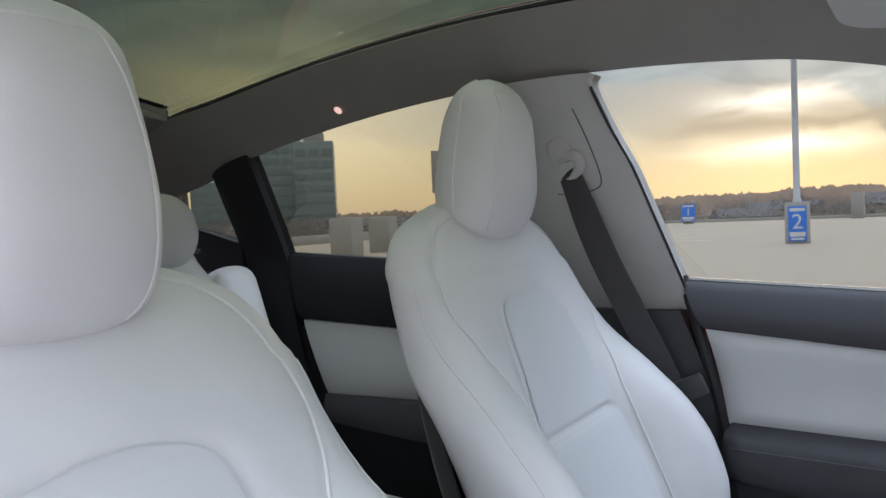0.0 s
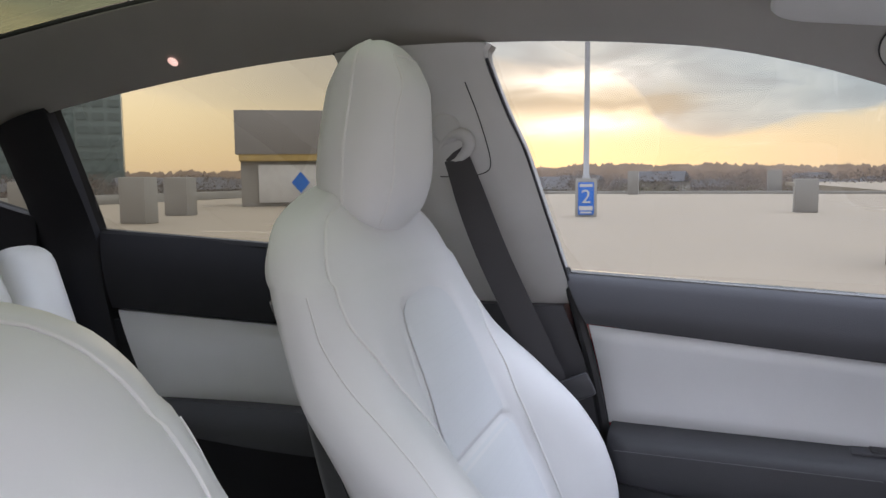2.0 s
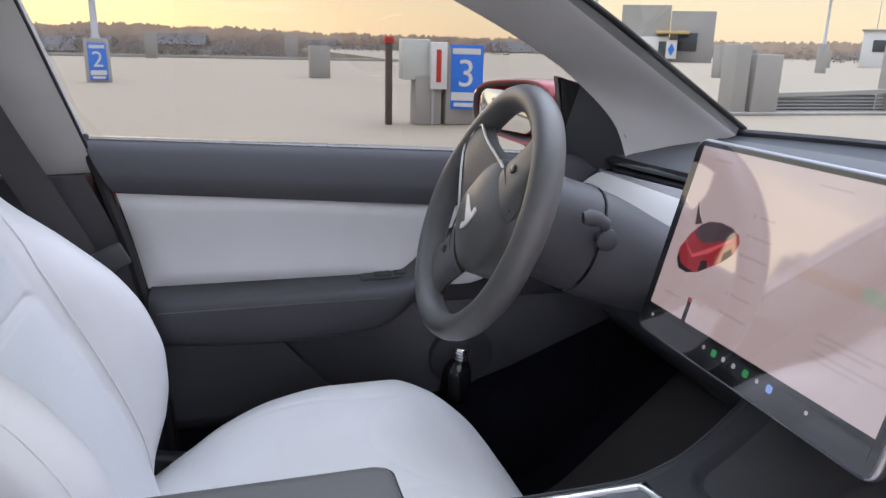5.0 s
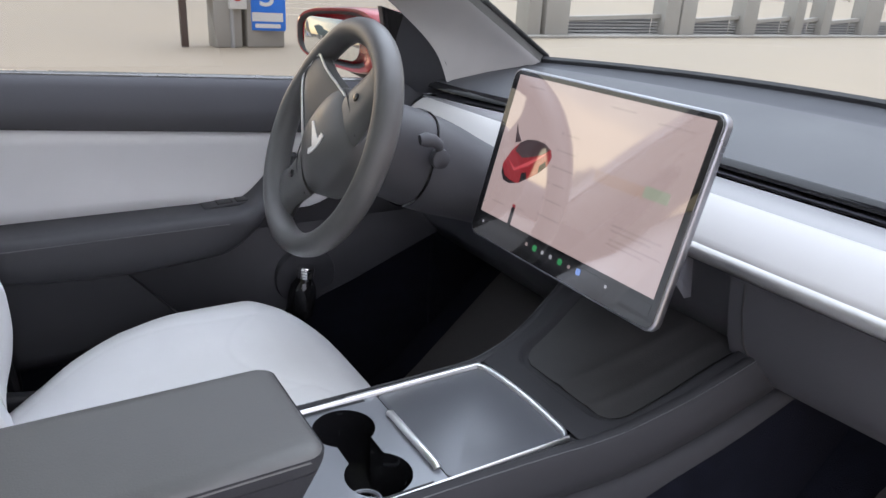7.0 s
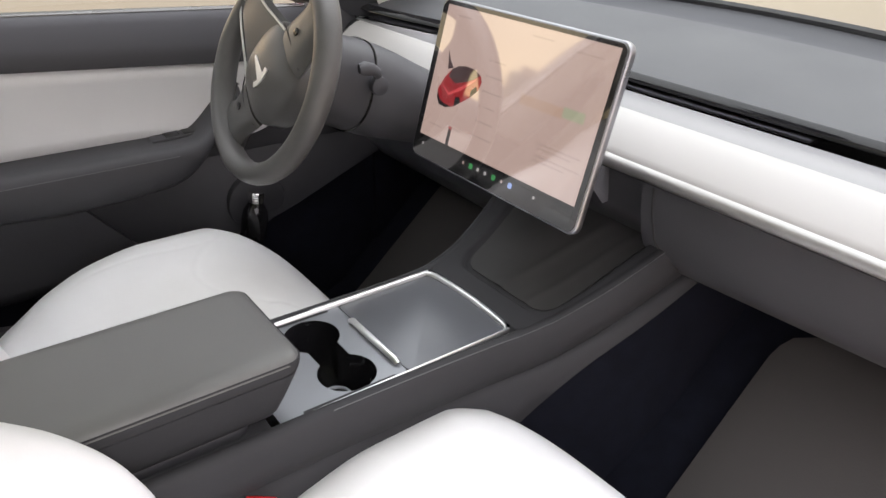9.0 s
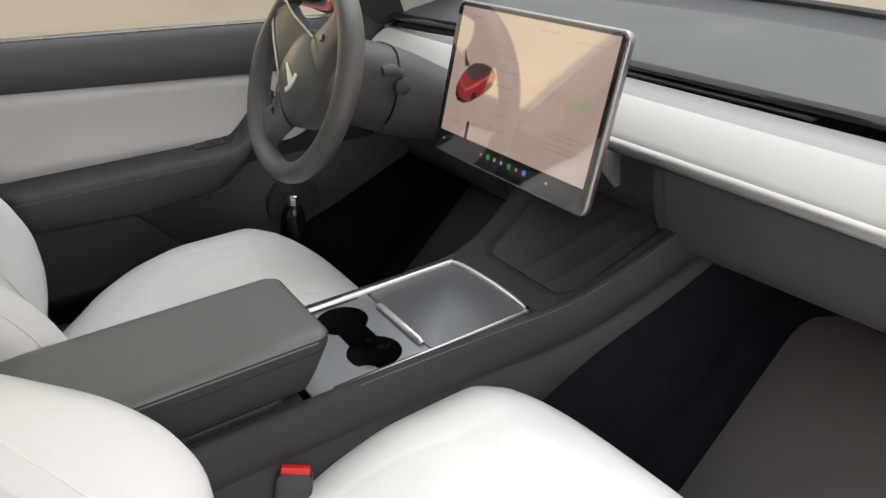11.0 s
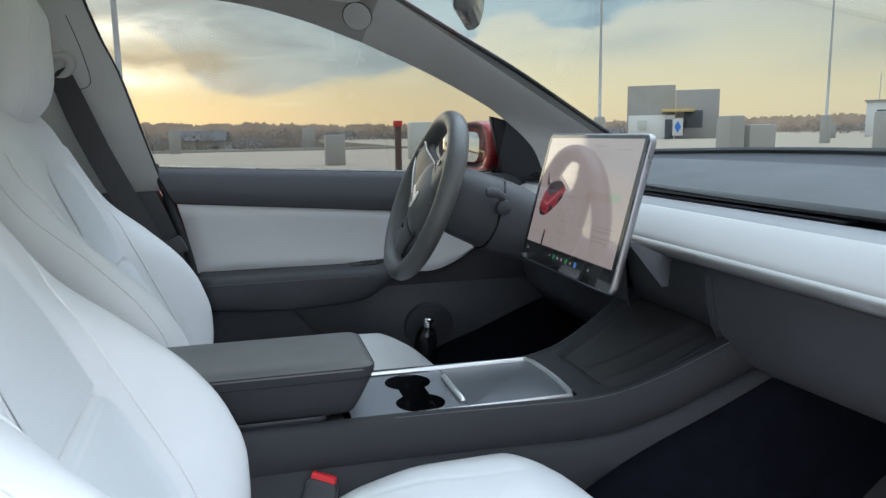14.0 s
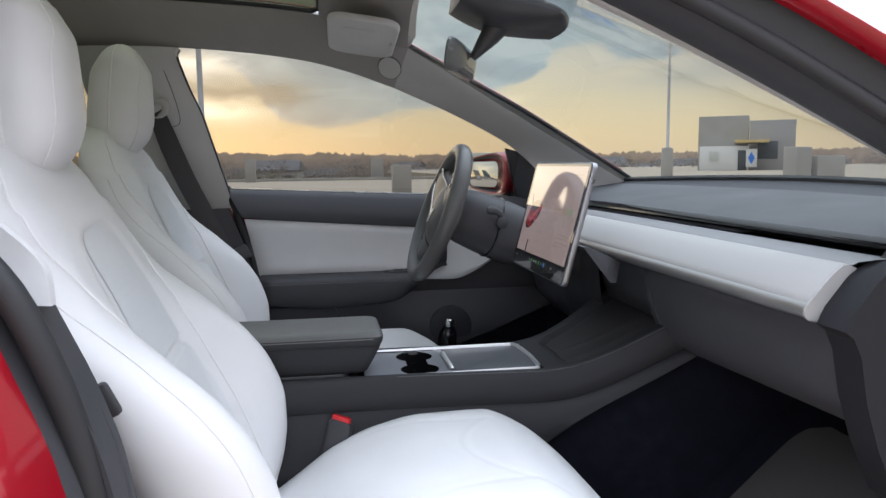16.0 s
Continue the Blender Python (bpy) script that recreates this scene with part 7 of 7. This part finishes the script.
tower(-205, -252, 40, 18, 36, 48, "broad grey-green office tower")

HOUSE = [material("hazy_house_wall", c, 0.85, vary=0.1, vary_scale=0.4) for c in ((0.34, 0.32, 0.29), (0.26, 0.24, 0.22), (0.40, 0.37, 0.33))]
for k in range(40):
    a = radians(rng.uniform(112, 236))
    r = rng.uniform(150, 330)
    x, y = r * math.cos(a), r * math.sin(a)
    w, d, h = rng.uniform(7, 18), rng.uniform(6, 10), rng.uniform(6, 8.4)
    o = thing("house", (x, y, -8), rng.choice(("pale town house with a dark roof", "grey low building among the trees", "cream town house with a gabled roof")), "house", "town houses")
    M = Matrix.Translation((x, y, -8)) @ pose(0, 0, 0, 0, 0, math.degrees(a) + rng.uniform(-20, 20))
    bm = box((d, w, h), (0, 0, h / 2), 0.05)
    bmesh.ops.transform(bm, matrix=M, verts=bm.verts)
    part("wall", bm, rng.choice(HOUSE), o, "", 0)
    R = [M @ Vector(v) for v in ((d / 2 + .4, -w / 2 - .4, h), (d / 2 + .4, w / 2 + .4, h), (0, w / 2, h + 2.0), (0, -w / 2, h + 2.0), (-d / 2 - .4, -w / 2 - .4, h), (-d / 2 - .4, w / 2 + .4, h))]
    part("roof", (R, [(0, 1, 2, 3), (3, 2, 5, 4), (0, 3, 4), (1, 5, 2), (0, 4, 5, 1)]), ROOFDARK, o, "dark roof", 0)
    for i in range(int(w / 3)):
        bm = box((0.1, 1.3, 1.5), (-d / 2 - 0.02, -w / 2 + 3 * i + 1.8, h - 1.8), 0)
        bmesh.ops.transform(bm, matrix=M, verts=bm.verts)
        part("window", bm, DARKGLASS, o, "", 0)


def woods(name, count, r0, r1, a0, a1, mat, h0, h1, label, clumps=46, size=0.6):
    """Bare crowns: a thin trunk and many small twig clumps each, all in one mesh."""
    gen = np.random.default_rng(len(name) + count)
    pts, faces = [], []
    for k in range(count):
        a, r = radians(gen.uniform(a0, a1)), gen.uniform(r0, r1)
        x, y = r * math.cos(a), r * math.sin(a)
        h = 9.2 + r * math.tan(radians(gen.uniform(h0, h1) * (0.8 + 0.35 * math.sin(a * 17) * math.sin(a * 41 + 1.0))))
        wd = h * gen.uniform(0.24, 0.38)
        i = len(pts)
        pts += [(x - 0.2, y, -8), (x + 0.2, y + 0.1, -8), (x, y + 0.2, -8 + h * 0.85)]
        faces.append((i, i + 1, i + 2))
        t = gen.random(clumps) ** 0.75
        ang, rad = gen.uniform(0, 6.283, clumps), wd * np.sin(np.pi * np.minimum(1, 0.12 + 0.86 * t)) ** 0.8 * gen.random(clumps) ** 0.5
        c = np.stack([x + rad * np.cos(ang), y + rad * np.sin(ang), -8 + h * (0.10 + 0.90 * t)], 1)
        s = (gen.uniform(0.5, 1.2, clumps) * size * (1.25 - 0.7 * t))[:, None, None]
        tri_ = c[:, None, :] + gen.uniform(-1, 1, (clumps, 3, 3)) * s
        i = len(pts)
        pts += [tuple(p) for p in tri_.reshape(-1, 3).tolist()]
        faces += [(i + 3 * q, i + 3 * q + 1, i + 3 * q + 2) for q in range(clumps)]
    return solid(name, (pts, faces), mat, label, "woods", "stuff", smooth=0)


woods("far_woods", 1500, 110, 320, 100, 262, TWIG, -0.2, 0.62, "hazy bare brown woods beyond the car park", 150, 0.45)
woods("bare_treetops", 500, 120, 300, 100, 262, TWIG, 0.25, 0.85, "thin bare treetops above the brown woods", 420, 0.17)
woods("near_scrub", 480, 62, 120, 173, 215, OLIVE, -2.6, -0.6, "olive and brown scrub below the deck's edge", 160, 0.24)

# the last line of wooded hills; a glow in the material stands in for haze
HAZE_GLOW = material("haze_glow_hills", (0.20, 0.165, 0.14), 0.95, vary=0.3, vary_scale=0.12, spec=0.0)
HAZE_GLOW.node_tree.nodes["Principled BSDF"].inputs["Emission Color"].default_value = (0.36, 0.275, 0.205, 1)
HAZE_GLOW.node_tree.nodes["Principled BSDF"].inputs["Emission Strength"].default_value = 0.9
gen = np.random.default_rng(11)
columns = np.radians(np.arange(98, 264, 0.06))
crest = np.zeros(len(columns))
for wave, tall in ((300, 0.16), (90, 0.09), (26, 0.07), (8, 0.07), (3, 0.10), (1, 0.09)):
    knots = gen.uniform(-1, 1, len(columns) // wave + 3)
    crest += tall * np.interp(np.arange(len(columns)) / wave, np.arange(len(knots)), knots)
rows = []
for level in (0.0, 0.55, 0.85, 1.0):
    top = 1.2 + 345 * np.tan(np.radians(0.78 + crest))
    rows.append([(345 * math.cos(a), 345 * math.sin(a), lerp(-8, h, level)) for a, h in zip(columns, top)])
solid("backdrop", grid(rows), HAZE_GLOW, "line of brown wooded hills, haze put in as a glow", "hills", "structure", smooth=0)

# white terminal hall with green glass turrets at the deck's far corner
hall = thing("terminal_hall", (-55.5, 70.5, 0), "white low hall with green glass turrets on its roof", "building")
HALL = Matrix.Translation((-55.5, 70.5, 0)) @ pose(0, 0, 0, 0, 0, -47.3)
GREENGLASS = material("green_turret_glass", (0.16, 0.42, 0.32), 0.2, vary=0.1, vary_scale=1)
for nm, size, c, mat, lab in (("wall", (5.0, 20.0, 3.7), (-3, 0, 1.85), WHITESIGN, "white wall"), ("roof", (5.4, 20.4, 0.16), (-3, 0, 3.78), PALE, "flat roof"),
                              ("turret", (1.6, 1.35, 1.15), (-1.8, -6.6, 4.36), GREENGLASS, "green glass turret"), ("turret", (1.6, 1.35, 0.95), (-1.8, -1.2, 4.26), GREENGLASS, "green glass turret"),
                              ("turret_roof", (1.9, 1.6, 0.10), (-1.8, -6.6, 4.98), WHITESIGN, ""), ("turret_roof", (1.9, 1.6, 0.10), (-1.8, -1.2, 4.78), WHITESIGN, ""),
                              ("mast", (0.08, 0.08, 3.0), (-1.5, -8.9, 5.2), GALV, "thin mast")):
    bm = box(size, (0, 0, 0), 0.02)
    bmesh.ops.transform(bm, matrix=HALL @ Matrix.Translation(c), verts=bm.verts)
    part(nm, bm, mat, hall, lab)
for k in range(6):
    bm = box((0.08, 1.6, 1.2), (0, 0, 0), 0.01)
    bmesh.ops.transform(bm, matrix=HALL @ Matrix.Translation((-0.46, -8.2 + 3.2 * k, 2.2)), verts=bm.verts)
    part("window", bm, DARKGLASS, hall)
